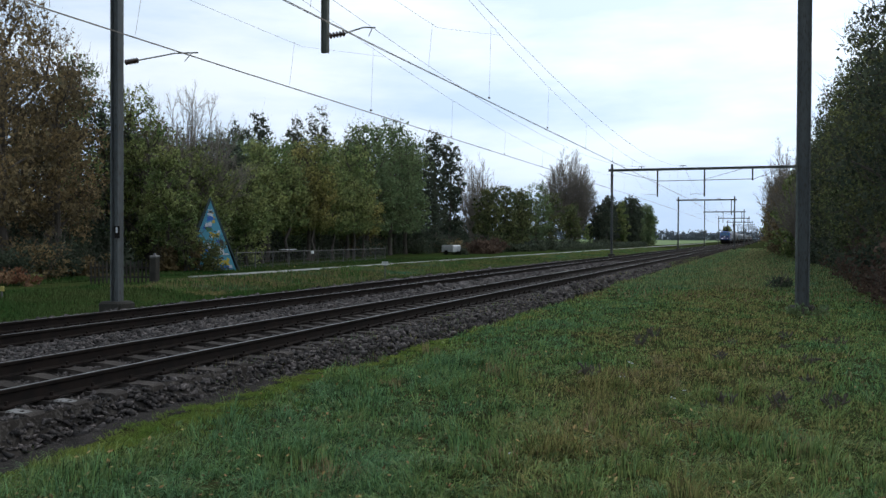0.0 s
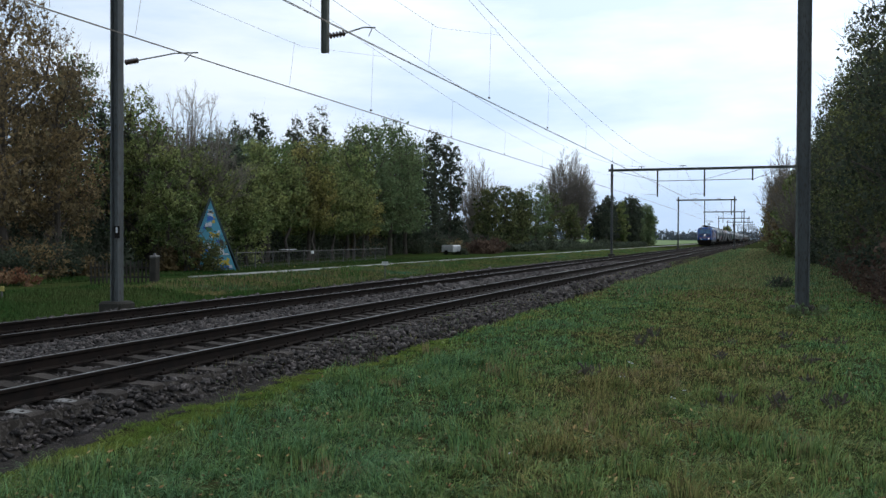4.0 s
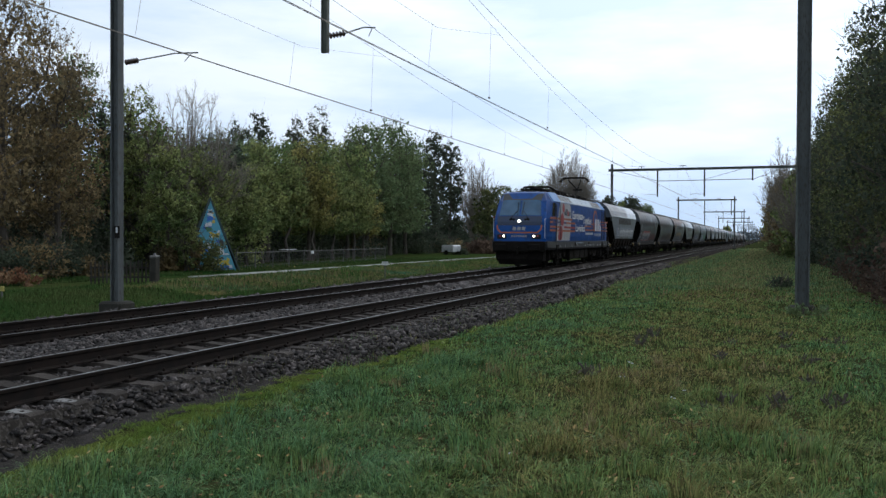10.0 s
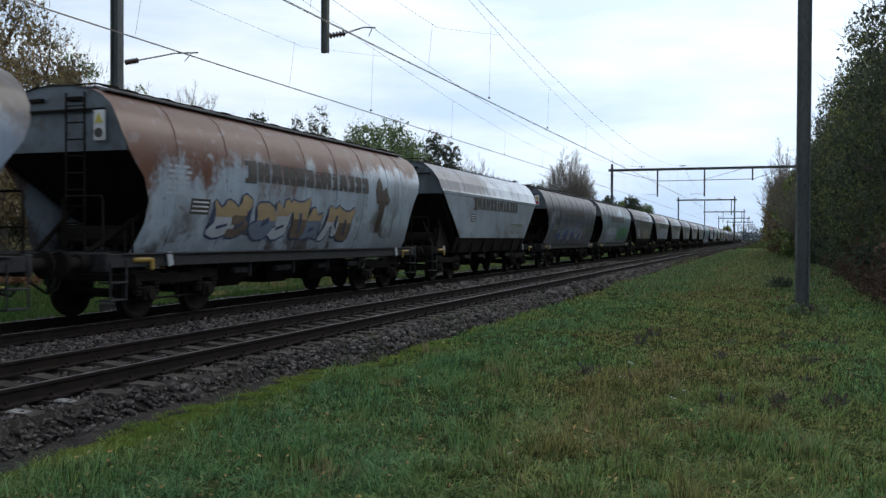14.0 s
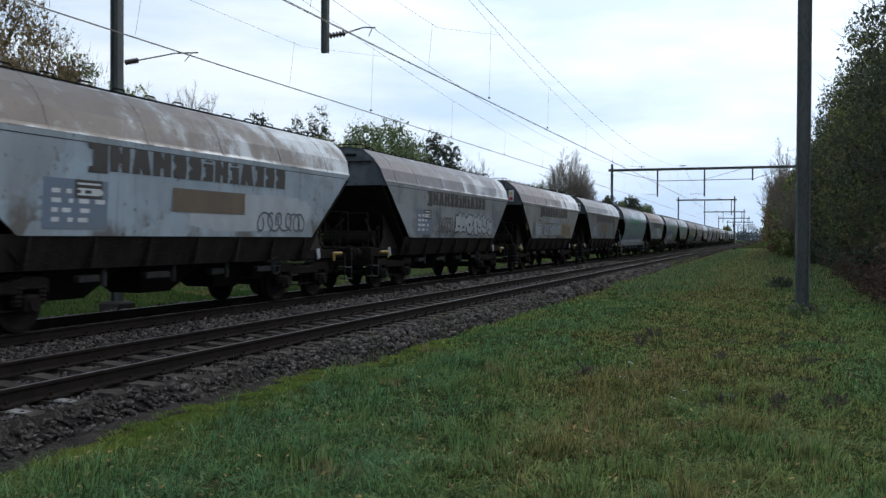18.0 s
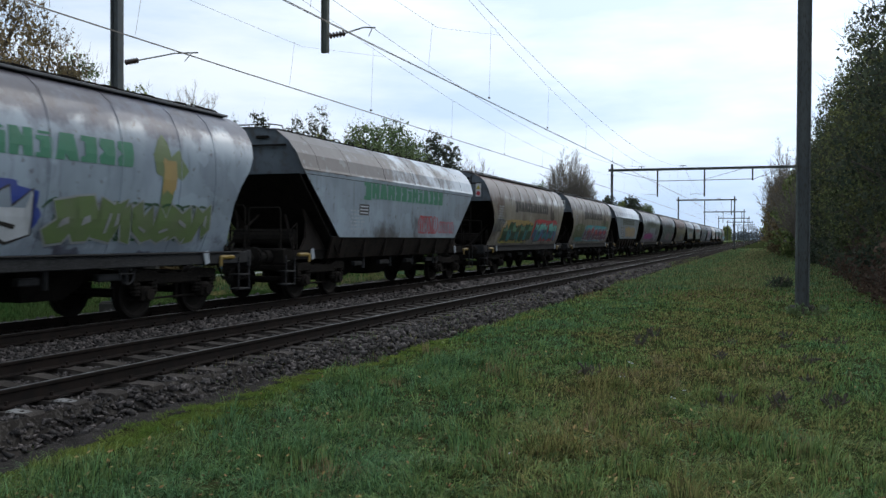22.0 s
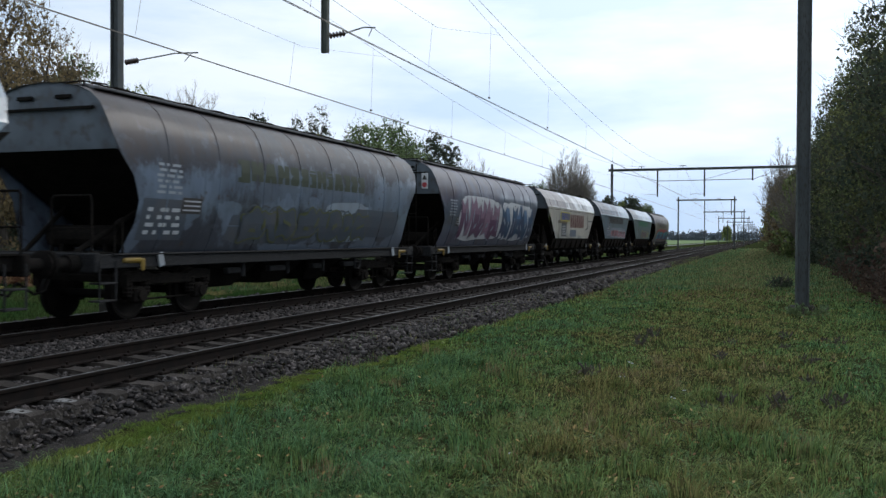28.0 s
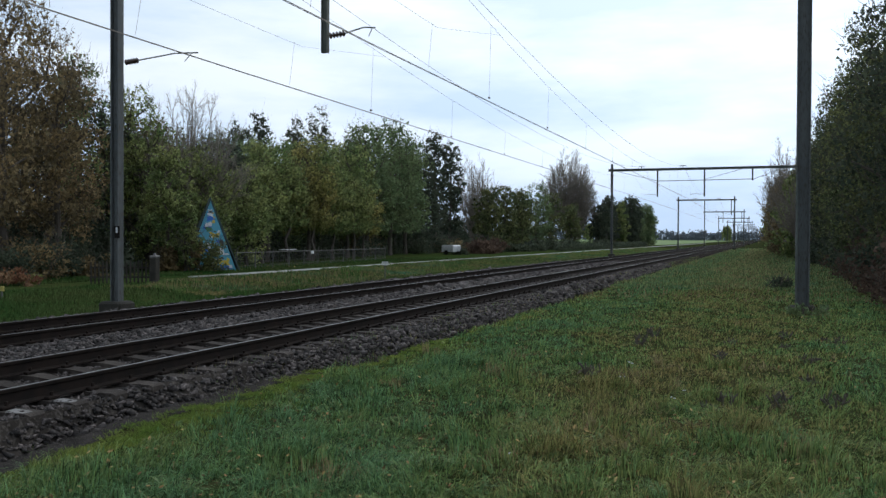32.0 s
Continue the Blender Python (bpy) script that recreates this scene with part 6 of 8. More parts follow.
            wp.rod(P(sg * 0.42, nose_y(2.62) - 0.03, 2.60), P(sg * 0.16, nose_y(2.9) - 0.04, 2.9), 0.014, n=5).rod(P(sg * 0.12, nose_y(2.72) - 0.04, 2.70), P(sg * 0.15, nose_y(3.3) - 0.04, 3.34), 0.013, n=5)
            part("wiper_motor", Build().rod(P(sg * 0.42, nose_y(2.55) - 0.06, 2.5), P(sg * 0.42, nose_y(2.55) + 0.02, 2.5), 0.06, n=10), M["black"], e)
            part("wiper", wp, M["black"], wn)
            lp = Build()
            lp.box(sg * 0.90, 0.43 if front else L - 0.43, 1.60, 0.50, 0.08, 0.24, bev=0.04)
            lh = part("lamp_housing", lp, M["valve"], e, "pale lamp housing")
            for dx in (-0.06, 0.13):
                li = Build()
                li.rod(P(sg * (0.92 - dx), 0.40, 1.62), P(sg * (0.92 - dx), 0.385, 1.62), 0.055 if dx > 0 else 0.045, n=14)
                part("headlamp", li, lamp if (front and dx > 0) else M["g_red"], lh, "lit headlamp" if front and dx > 0 else "")
            bar = Build()
            bar.tube([P(sg * 1.34, 0.50, 1.5), P(sg * 1.34, 0.44, 1.55), P(sg * 1.34, 0.44, 2.45), P(sg * 1.34, 0.52, 2.5)], 0.016, n=5)
            part("grab_rail", bar, M["whitepaint"], e)
        ml = Build()
        ml.rod(P(0, nose_y(2.38) - 0.02, 2.38), P(0, nose_y(2.38) - 0.045, 2.38), 0.07, n=14)
        part("headlamp", ml, lamp if front else M["g_pale"], e, "lit upper headlamp" if front else "")
        dk = Build()
        for za, zb in ((2.16, 2.35), (2.35, 2.63)):
            quad = [(-1.16, za), (1.16, za), (1.13, zb), (-1.13, zb)]
            dk.add([P(x, nose_y(z) - 0.008, z) for x, z in quad] + [P(x, nose_y(z) + 0.01, z) for x, z in quad], [(0, 1, 2, 3), (7, 6, 5, 4), (0, 4, 5, 1), (1, 5, 6, 2), (2, 6, 7, 3), (3, 7, 4, 0)])
        part("nose_band", dk, navy, e, "dark blue band below the windscreen")
        for (xa, za), (xb, zb) in (((-0.95, 1.80), (0.95, 1.80)), ((-0.95, 1.80), (-1.14, 1.98)), ((0.95, 1.80), (1.14, 1.98)), ((-1.14, 1.98), (-1.16, 2.16)), ((1.14, 1.98), (1.16, 2.16))):
            d = (Vector((xb, zb)) - Vector((xa, za))).normalized() * 0.035
            q = [(xa - d.y - d.x * 0.5, za + d.x - d.y * 0.5), (xa + d.y - d.x * 0.5, za - d.x - d.y * 0.5), (xb + d.y + d.x * 0.5, zb - d.x + d.y * 0.5), (xb - d.y + d.x * 0.5, zb + d.x + d.y * 0.5)]
            ob = Build()
            ob.add([P(x, nose_y(z) - 0.016, z) for x, z in q] + [P(x, nose_y(z) + 0.012, z) for x, z in q], [(0, 1, 2, 3), (7, 6, 5, 4), (0, 4, 5, 1), (1, 5, 6, 2), (2, 6, 7, 3), (3, 7, 4, 0)])
            part("orange_trim", ob, orange, e)
        lg = Build()
        for i in range(3):
            lg.box(-0.24 + i * 0.24, 0.45 if front else L - 0.45, 2.0, 0.17, 0.03, 0.17, m=Matrix.Rotation(radians(12), 4, "Y"))
        part("nose_emblem", lg, M["g_chrome"], e, "pale emblem blocks")
        for sg in (-1, 1):
            for xx in (0.48, 0.30):
                part("cab_step_lamp", Build().rod(P(sg * xx, nose_y(2.46) - 0.03, 2.46), P(sg * xx, nose_y(2.46) + 0.02, 2.46), 0.055, n=10), M["black"], e)
        nb = Build()
        for i in range(7):
            nb.box(-0.36 + i * 0.12, 0.425 if front else L - 0.425, 1.62, 0.08, 0.02, 0.10)
        part("number_bars", nb, M["g_grey"], e)
        bb = Build()
        bb.box(0, 0.47 if front else L - 0.47, 1.08, 2.72, 0.24, 0.56, bev=0.04)
        part("buffer_beam", bb, M["black"], e, "dark buffer beam")
        pl = Build()
        pl.loft([[P(x * s, y, z) for x in (-1, -0.6, 0.6, 1)] + [P(x * s, y + 0.08, z) for x in (1, 0.6, -0.6, -1)] for s, y, z in ((1.05, 0.70, 0.17), (1.22, 0.52, 0.45), (1.25, 0.56, 0.85))])
        part("rail_guard", pl, M["black"], e, "dark snow plough")
        for sg in (-0.875, 0.875):
            f = Build()
            f.rod(P(sg, 0.45, 1.06), P(sg, 0.14, 1.06), 0.14, n=12).box(sg, (0.08 if front else L - 0.08), 1.06, 0.60, 0.10, 0.36, bev=0.05)
            part("buffer", f, M["black"], e)
        ho = Build()
        ho.rod(P(0, 0.45, 1.05), P(0, 0.06, 1.0), 0.055).box(0, 0.2 if front else L - 0.2, 0.86, 0.12, 0.2, 0.3, bev=0.03)
        for x in (-0.45, -0.3, 0.3, 0.45):
            ho.tube([P(x, 0.42, 0.95), P(x, 0.30, 0.62), P(x * 0.8, 0.28, 0.5)], 0.022)
        part("coupling_gear", ho, M["black"], e)
        # cab side window, door and rails on both sides
        for sg in (1, -1):
            ws = Build()
            yq = [(1.50, 2.66), (2.08, 2.66), (2.12, 2.72), (2.12, 3.28), (2.05, 3.36), (1.72, 3.36), (1.64, 3.28), (1.50, 2.74)]
            ws.add([P(sg * 1.497, y, z) for y, z in yq] + [P(sg * 1.45, y, z) for y, z in yq], [tuple(range(8)), tuple(range(15, 7, -1))] + [(i, i + 8, (i + 1) % 8 + 8, (i + 1) % 8) for i in range(8)])
            part("cab_window", ws, side_glass, e, "dark cab side window")
            dr = Build()
            for y in (2.22, 3.16):
                dr.rod(P(sg * 1.53, y, 1.42), P(sg * 1.53, y, 3.30), 0.02, n=6)
                for z in (1.45, 3.27):
                    dr.rod(P(sg * 1.48, y, z), P(sg * 1.53, y, z), 0.018, n=5)
            part("door_rail", dr, M["roofgrey"], e)
            dj = Build()
            for y in (2.30, 3.08):
                dj.box(sg * 1.492, y if front else L - y, 2.4, 0.012, 0.02, 2.0)
            dj.box(sg * 1.492, 2.70 if front else L - 2.70, 3.40, 0.012, 0.66, 0.02)
            part("door_joint", dj, M["black"], e)
            stp = Build()
            for z in (0.32, 0.62):
                stp.box(sg * 1.40, 2.70 if front else L - 2.70, z, 0.22, 0.5, 0.035, bev=0.01)
            for y in (2.48, 2.92):
                stp.rod(P(sg * 1.48, y, 0.28), P(sg * 1.48, y, 0.95), 0.02, n=6)
            stp.box(sg * 1.478, 2.70 if front else L - 2.70, 1.08, 0.03, 0.5, 0.20)
            part("cab_step", stp, M["black"], e)
    # livery on both sides
    for sg in (1, -1):
        def slab(name, polys, material, lift, label=""):
            whole = len(polys) > 12
            bb = Build()
            for poly in polys:
                if not whole:
                    bb = Build()
                k = len(poly)
                pts = [(y if sg > 0 else L - y, z) for y, z in poly]
                bb.add([Vector((sg * (1.49 + lift), y, z)) for y, z in pts] + [Vector((sg * 1.488, y, z)) for y, z in pts], [tuple(range(k)) if sg > 0 else tuple(range(k - 1, -1, -1))] + [(i, k + i, k + (i + 1) % k, (i + 1) % k) if sg > 0 else ((i + 1) % k, k + (i + 1) % k, k + i, i) for i in range(k)])
                if not whole:
                    part(name, bb, material, e, label)
            if whole:
                part(name, bb, material, e, label)

        slab("livery_field", [[(2.30, 1.40), (5.66, 1.40), (5.92, 2.0), (6.06, 2.6), (6.05, 3.0), (5.92, 3.25), (5.72, 3.40), (3.30, 3.40), (3.02, 3.15), (2.72, 2.5), (2.52, 1.9)]], white, 0.004, "white rounded livery field")
        for z, c, y0, y1 in ((2.50, orange, 0.95, 6.35), (2.30, orange, 0.95, 7.2), (2.06, orange, 0.95, 3.6), (1.87, orange, 0.95, 7.1), (2.30, purple, 1.55, 4.75), (2.06, red, 4.15, 7.1)):
            slab("livery_stripe", [rect(y0, z, y1, z + 0.105)], c, 0.007 + (0.002 if c is not orange else 0), "livery stripe")
        for z, c, y0, y1 in ((2.55, orange, 15.3, 18.0), (2.38, red, 15.5, 17.2), (2.20, orange, 9.9, 12.0), (2.20, purple, 11.9, 16.2), (1.98, orange, 10.2, 18.0), (2.36, orange, 12.2, 15.2), (2.20, orange, 16.3, 18.0)):
            slab("livery_stripe", [rect(y0, z, y1, z + 0.09)], c, 0.007, "livery stripe")
        slab("red_emblem", [soft(q, 2) for q in ([(3.82, 2.92), (4.24, 2.90), (4.32, 3.16), (4.20, 3.36), (3.98, 3.38), (3.84, 3.24)], [(3.42, 2.22), (3.98, 2.18), (4.10, 2.36), (4.08, 2.72), (3.92, 2.86), (3.60, 2.86), (3.42, 2.62)], [(2.72, 1.42), (3.62, 1.42), (3.84, 1.76), (3.78, 2.10), (3.55, 2.18), (3.12, 2.16), (2.92, 1.92)])], red, 0.011, "red emblem on the livery field")
        slab("grey_name_block", [rect(4.30 + i * 0.26, 2.76, 4.50 + i * 0.26, 2.98 if i not in (1, 2) else 3.12, 0.02) for i in range(3)] + [rect(5.42 + i * 0.2, 2.76, 5.58 + i * 0.2, 2.98, 0.02) for i in range(2)], M["panel_dark"], 0.011, "dark block of a company name")
        slab("red_name_disc", [[(5.22 + 0.17 * math.cos(a * 0.5236), 2.88 + 0.17 * math.sin(a * 0.5236)) for a in range(12)]], red, 0.012, "red disc in the company name")
        ring = []
        for i in range(16):
            a0, a1 = math.pi * (-0.05 + i / 16 * 1.42), math.pi * (-0.05 + (i + 1) / 16 * 1.42)
            thick = 0.10 + 0.14 * i / 16
            ring.append([(13.46 + r * math.cos(a) * 1.0, 2.58 + r * 1.0 * math.sin(a)) for r, a in ((0.72, a0), (0.72, a1), (0.72 - thick, a1), (0.72 - thick, a0))])
        slab("orange_arc", ring, orange, 0.010, "orange arc")
        slab("white_name_block", [rect(13.36, 1.99, 13.94, 2.74, 0.12), rect(14.20, 1.99, 14.74, 2.74, 0.12), rect(14.98, 1.99, 15.46, 2.30, 0.05), rect(14.98 + 0.05, 2.30, 15.22, 2.74, 0.07)], letter_white, 0.013, "large white name blocks")
        slab("small_name_block", [rect(13.25 + i * 0.29, 1.69, 13.42 + i * 0.29, 1.84, 0.02) for i in range(8)], M["g_chrome"], 0.013)
        slab("web_bar", [rect(10.3 + i * 0.18, 1.74, 10.43 + i * 0.18, 1.85 if i % 3 else 1.89) for i in range(13)], M["g_pale"], 0.013)
        slab("number_bars", [rect(7.4 + i * 0.16, 1.20, 7.50 + i * 0.16, 1.30) for i in range(14)], M["panel_pale"], 0.004)
        slab("frame_marks", [rect(y, 1.06, y + 0.09, 1.15) for y in (3.4, 4.6, 6.3, 7.9, 10.2, 11.0, 11.3, 11.5, 11.8, 12.1, 12.4, 13.0, 14.2, 14.4, 15.3, 16.9)], M["g_pale"], 0.004)
        slab("frame_recess", [rect(y, 1.08, y + 0.34, 1.30) for y in (7.1, 11.2, 15.9)], M["black"], 0.003)
        # the words of the slogan
        for text, y, z, size in (("European", 6.37, 2.62, 0.62), ("Logistics", 7.25, 1.93, 0.56), ("Together", 9.42, 2.40, 0.60)):
            cu = bpy.data.curves.new("slogan_text", "FONT")
            cu.body, cu.size, cu.extrude, cu.resolution_u, cu.offset = text, size, 0.003, 2, 0.017
            tmp = new("slogan_tmp", cu)
            me = bpy.data.meshes.new_from_object(tmp.evaluated_get(bpy.context.evaluated_depsgraph_get()))
            bpy.data.objects.remove(tmp)
            w = max(v.co.x for v in me.vertices)
            goal = {"European": 2.95, "Logistics": 2.75, "Together": 2.80}[text]
            for v in me.vertices:
                v.co = Vector((sg * (1.502 + v.co.z), (y + v.co.x * goal / w) if sg > 0 else (L - y - v.co.x * goal / w), z + v.co.y))
            me.materials.clear()
            me.materials.append(letter_white if text != "Together" else M["g_pale"])
            part("slogan_text", me, letter_white, e, "white lettering")
    # underframe boxes and bogies
    for y0, w in ((6.7, 1.2), (8.0, 1.5), (9.6, 1.4), (11.1, 1.1), (2.1, 0.5), (16.3, 0.5), (0.9, 0.7), (17.3, 0.7)):
        t = Build()
        t.box(0, y0 + w / 2, 0.62, 2.55 if 5 < y0 < 12 else 2.3, w, 0.60, bev=0.06)
        part("equipment_box", t, M["black"], e)
    wheels = []
    for yc in (4.23, 14.67):
        f = Build()
        for sg in (-1, 1):
            f.box(sg * 1.12, 0, 0.78, 0.16, 3.7, 0.26, bev=0.04).box(sg * 1.12, 0, 0.58, 0.18, 1.4, 0.40, bev=0.05)
        f.box(0, 0, 0.75, 2.2, 0.5, 0.3, bev=0.03)
        bg = part("bogie", f, M["under"], e, at=pose(0, yc, 0))
        for sg in (-1, 1):
            for yy in (-1.3, 1.3):
                ab = Build()
                ab.box(sg * 1.13, yy, 0.625, 0.22, 0.36, 0.34, bev=0.05)
                for k in (-0.34, 0.34):
                    ab.rod((sg * 1.13, yy + k, 0.60), (sg * 1.13, yy + k, 0.92), 0.10, n=10)
                part("axle_box", ab, M["under"], bg)
            dm = Build()
            dm.rod((sg * 1.22, -0.55, 0.50), (sg * 1.22, 0.55, 0.78), 0.05, n=8).rod((sg * 1.22, -0.2, 0.6), (sg * 1.22, 0.1, 0.67), 0.075, n=8)
            part("damper", dm, M["black"], bg)
            for yy in (-1.75, 1.75):
                part("sand_pipe", Build().rod((sg * 1.2, yy, 0.12), (sg * 1.2, yy, 0.65), 0.03, n=6), M["black"], bg)
        for yy in (-1.3, 1.3):
            ws = wheelset(bg, yy, 0.625)
            wheels.append((ws, yy))
    return e, wheels


wagons = build_wagons()
loco, loco_wheels = build_loco()
# ---- vegetation ----
def leaf_cloud(centres, radii, per, size, rng, droop=0.0, squash=0.8):
    """Small leaves scattered round many clump centres, as an (n*3, 3) array."""
    n = len(centres) * per
    c = np.repeat(np.asarray(centres), per, axis=0)
    r = np.repeat(np.asarray(radii), per)
    d = rng.normal(size=(n, 3))
    d /= np.linalg.norm(d, axis=1)[:, None] + 1e-9
    rad = r * (0.25 + 1.15 * rng.random(n) ** 0.8)
    p = c + d * rad[:, None] * np.array([1, 1, squash])
    if droop:
        p[:, 2] -= droop * rng.random(n) ** 2 * r
    a = rng.normal(size=(n, 3))
    a /= np.linalg.norm(a, axis=1)[:, None]
    b = np.cross(a, rng.normal(size=(n, 3)))
    b /= np.linalg.norm(b, axis=1)[:, None] + 1e-9
    s = size * 0.85 * (0.55 + 0.9 * rng.random(n))[:, None]
    v = np.stack([p - a * s * 1.1, p + a * s * 0.6 - b * s * 0.8, p + a * s * 0.8 + b * s * 0.8], 1)
    return v.reshape(-1, 3)


def limb(b, p, d, length, r, depth, rng, tips, bend=0.25, up=0.15, twig_r=0.012, n=5):
    """A branch that bends and forks; ends are collected in tips."""
    p, d = Vector(p), Vector(d).normalized()
    segs = 3
    for i in range(segs):
        nd = (d + Vector(rng.normal(size=3)) * bend + Vector((0, 0, up))).normalized()
        q = p + nd * length / segs
        r2 = max(twig_r, r * (1 - 0.28))
        b.rod(p, q, r, r2, n=n if r > 0.03 else 3, caps=False)
        if depth > 0 and i > 0:
            for k in range(2 if depth > 1 else 1):
                side = Vector(rng.normal(size=3)).cross(nd).normalized()
                limb(b, q, nd * 0.7 + side * rng.uniform(0.5, 1.0), length * rng.uniform(0.45, 0.7), r2 * 0.6, depth - 1, rng, tips, bend, up, twig_r, n)
        p, d, r = q, nd, r2
        tips.append(p.copy())
    return b


def tree(x, y, h, w, leaf, seed, label, crown_low=0.18, density=1.0, name="tree", size=0.14, shape="round", clumps=70, trunk_r=None, leafy=True, category="tree", wood="bark"):
    """h: height, w: crown width. Trunk with limbs; crown of leaf clumps about the limb ends and an uneven envelope."""
    rng = np.random.default_rng(seed)
    h *= 1.07
    z0 = float(ground_height(x, y)) - 0.05
    e = thing(name, pose(x, y, z0), label, category)
    tr = trunk_r or h * 0.017 + 0.03
    b, tips = Build(), []
    p = Vector((0, 0, 0))
    steps = 7
    for i in range(steps):
        q = Vector((rng.normal() * 0.10, rng.normal() * 0.10, h * 0.80 * (i + 1) / steps))
        b.rod(p, q, tr * (1 - 0.12 * i), tr * (1 - 0.12 * (i + 1)), n=8 if i < 4 else 5, caps=False)
        if (i + 1) / steps * 0.8 > crown_low:
            for k in range(3 if leafy else 4):
                a = rng.uniform(0, 6.283)
                out = 0.9 if shape == "round" else 0.35 if shape == "bare" else 0.5
                limb(b, q, (math.cos(a) * out, math.sin(a) * out, 0.55), w * 0.42 * rng.uniform(0.7, 1.1) * (1.15 - 0.5 * i / steps), tr * 0.42, 1 if leafy else 2, rng, tips, 0.2, 0.22)
        p = q
    part("trunk", b, M[wood], e, "grey-brown trunk and limbs")
    if not leafy:
        return e
    cs, rs = [], []
    clumps = int(clumps * 2.0)
    for t in range(clumps):
        u = rng.random()
        zz = crown_low + (1 - crown_low) * u
        if shape == "cone":
            env = (1 - u) ** 0.8 * (0.75 + 0.25 * math.sin(u * 22))
        elif shape == "column":
            env = math.sin(math.pi * min(1, 0.12 + 0.86 * u)) ** 0.5 * 0.9
        else:
            env = math.sin(math.pi * (0.18 + 0.73 * u)) ** 0.6
        a = rng.uniform(0, 6.283)
        rr = w / 2 * env * rng.random() ** 0.4 * rng.uniform(0.75, 1.05)
        cs.append((rr * math.cos(a), rr * math.sin(a), h * zz * rng.uniform(0.96, 1.02)))
        rs.append(w * rng.uniform(0.045, 0.10))
    for t in tips[:: max(1, len(tips) // 60)]:
        cs.append(tuple(t))
        rs.append(w * 0.09)
    tw = np.repeat(np.array(cs), 5, axis=0) + rng.normal(size=(len(cs) * 5, 3)) * w * 0.05
    td = tw * np.array([1, 1, 0.25]) / max(w, 1) + rng.normal(size=tw.shape) * 0.3 + np.array([0, 0, 0.45])
    td /= np.linalg.norm(td, axis=1)[:, None]
    ts = np.cross(td, rng.normal(size=tw.shape))
    ts *= 0.010 / (np.linalg.norm(ts, axis=1)[:, None] + 1e-9) * (1 + h * 0.03)
    tl = (0.4 + 0.9 * rng.random(len(tw)))[:, None] * h * 0.055
    tv = np.stack([tw - ts, tw + ts, tw + td * tl], 1).reshape(-1, 3)
    part("twig_spray", big_mesh("twig_spray", tv, 3, M["twig_dark"]), M["twig_dark"], e)["kind"] = "stuff"
    per = int(38 * density)
    v = leaf_cloud(cs, rs, per, size, rng, droop=0.5 if shape == "round" else 0.2)
    lv = v.reshape(-1, 3, 3)
    thin = np.clip((lv[:, :, 2].mean(axis=1) / h - 0.5) / 0.5, 0, 1)
    v = lv[rng.random(len(lv)) > 0.62 * thin].reshape(-1, 3)
    part("crown", big_mesh("crown", v, 3, M[leaf]), M[leaf], e, "")
    return e


def bare_tree(x, y, h, w, seed, label, material="twig", limbs=30, twigs=9000):
    """A leafless crown: upright limbs that fan into many fine twigs."""
    rng = np.random.default_rng(seed)
    z0 = float(ground_height(x, y)) - 0.05
    e = thing("bare_tree", pose(x, y, z0), label, "tree")
    tr = h * 0.022
    b = Build()
    b.rod((0, 0, 0), (0, 0, h * 0.36), tr, tr * 0.7, n=8, caps=False)
    b.rod((0, 0, h * 0.36), (0.02 * w, 0, h * 0.82), tr * 0.7, tr * 0.15, n=6, caps=False)
    base, way = [], []
    for k in range(limbs):
        a = rng.uniform(0, 6.283)
        t = math.sqrt(rng.random())
        z_end = h * (1.0 - 0.42 * t ** 2.4) * rng.uniform(0.80, 1.0)
        p0 = Vector((0, 0, h * rng.uniform(0.10, 0.36)))
        p2 = Vector((math.cos(a) * t * w / 2, math.sin(a) * t * w / 2, z_end))
        p1 = Vector((p2.x * 0.92, p2.y * 0.92, p0.z + (z_end - p0.z) * 0.36))
        pts = [p0 * (1 - u) ** 2 + p1 * 2 * u * (1 - u) + p2 * u * u for u in np.linspace(0, 1, 7)]
        for i in range(6):
            r = tr * 0.34
            b.rod(pts[i], pts[i + 1], r * (1 - i / 6.5), r * (1 - (i + 1) / 6.5), n=4, caps=False)
            if i > 0:
                for s in range(3):
                    d = (pts[i + 1] - pts[i]).normalized()
                    o = (d + Vector(rng.normal(size=3)) * 0.38 + Vector((0, 0, 0.1))).normalized()
                    q = pts[i].lerp(pts[i + 1], rng.random())
                    ln = h * rng.uniform(0.07, 0.15)
                    b.rod(q, q + o * ln, 0.0016 * h, 0.0005 * h, n=3, caps=False)
                    for u in (0.25, 0.45, 0.6, 0.75, 0.9, 1.0):
                        base.append(q + o * ln * u)
                        way.append(o)
    part("trunk", b, M[material], e, "grey trunk and limbs")
    m = max(1, int(twigs / len(base)))
    p = np.repeat(np.array([tuple(v) for v in base]), m, axis=0)
    d = np.repeat(np.array([tuple(v) for v in way]), m, axis=0) + rng.normal(size=(len(p), 3)) * 0.42
    d /= np.linalg.norm(d, axis=1)[:, None]
    ln = (h * 0.042 * rng.uniform(0.5, 1.3, len(p)))[:, None]
    s = np.cross(d, rng.normal(size=p.shape))
    s /= np.linalg.norm(s, axis=1)[:, None]
    wd = 0.00075 * h
    v = np.stack([p - s * wd, p + s * wd, p + d * ln + s * wd * 0.3, p + d * ln - s * wd * 0.3], 1).reshape(-1, 3)
    part("twig_spray", big_mesh("twig_spray", v, 4, M[material]), M[material], e, "fine leafless twigs")["kind"] = "stuff"
    return e


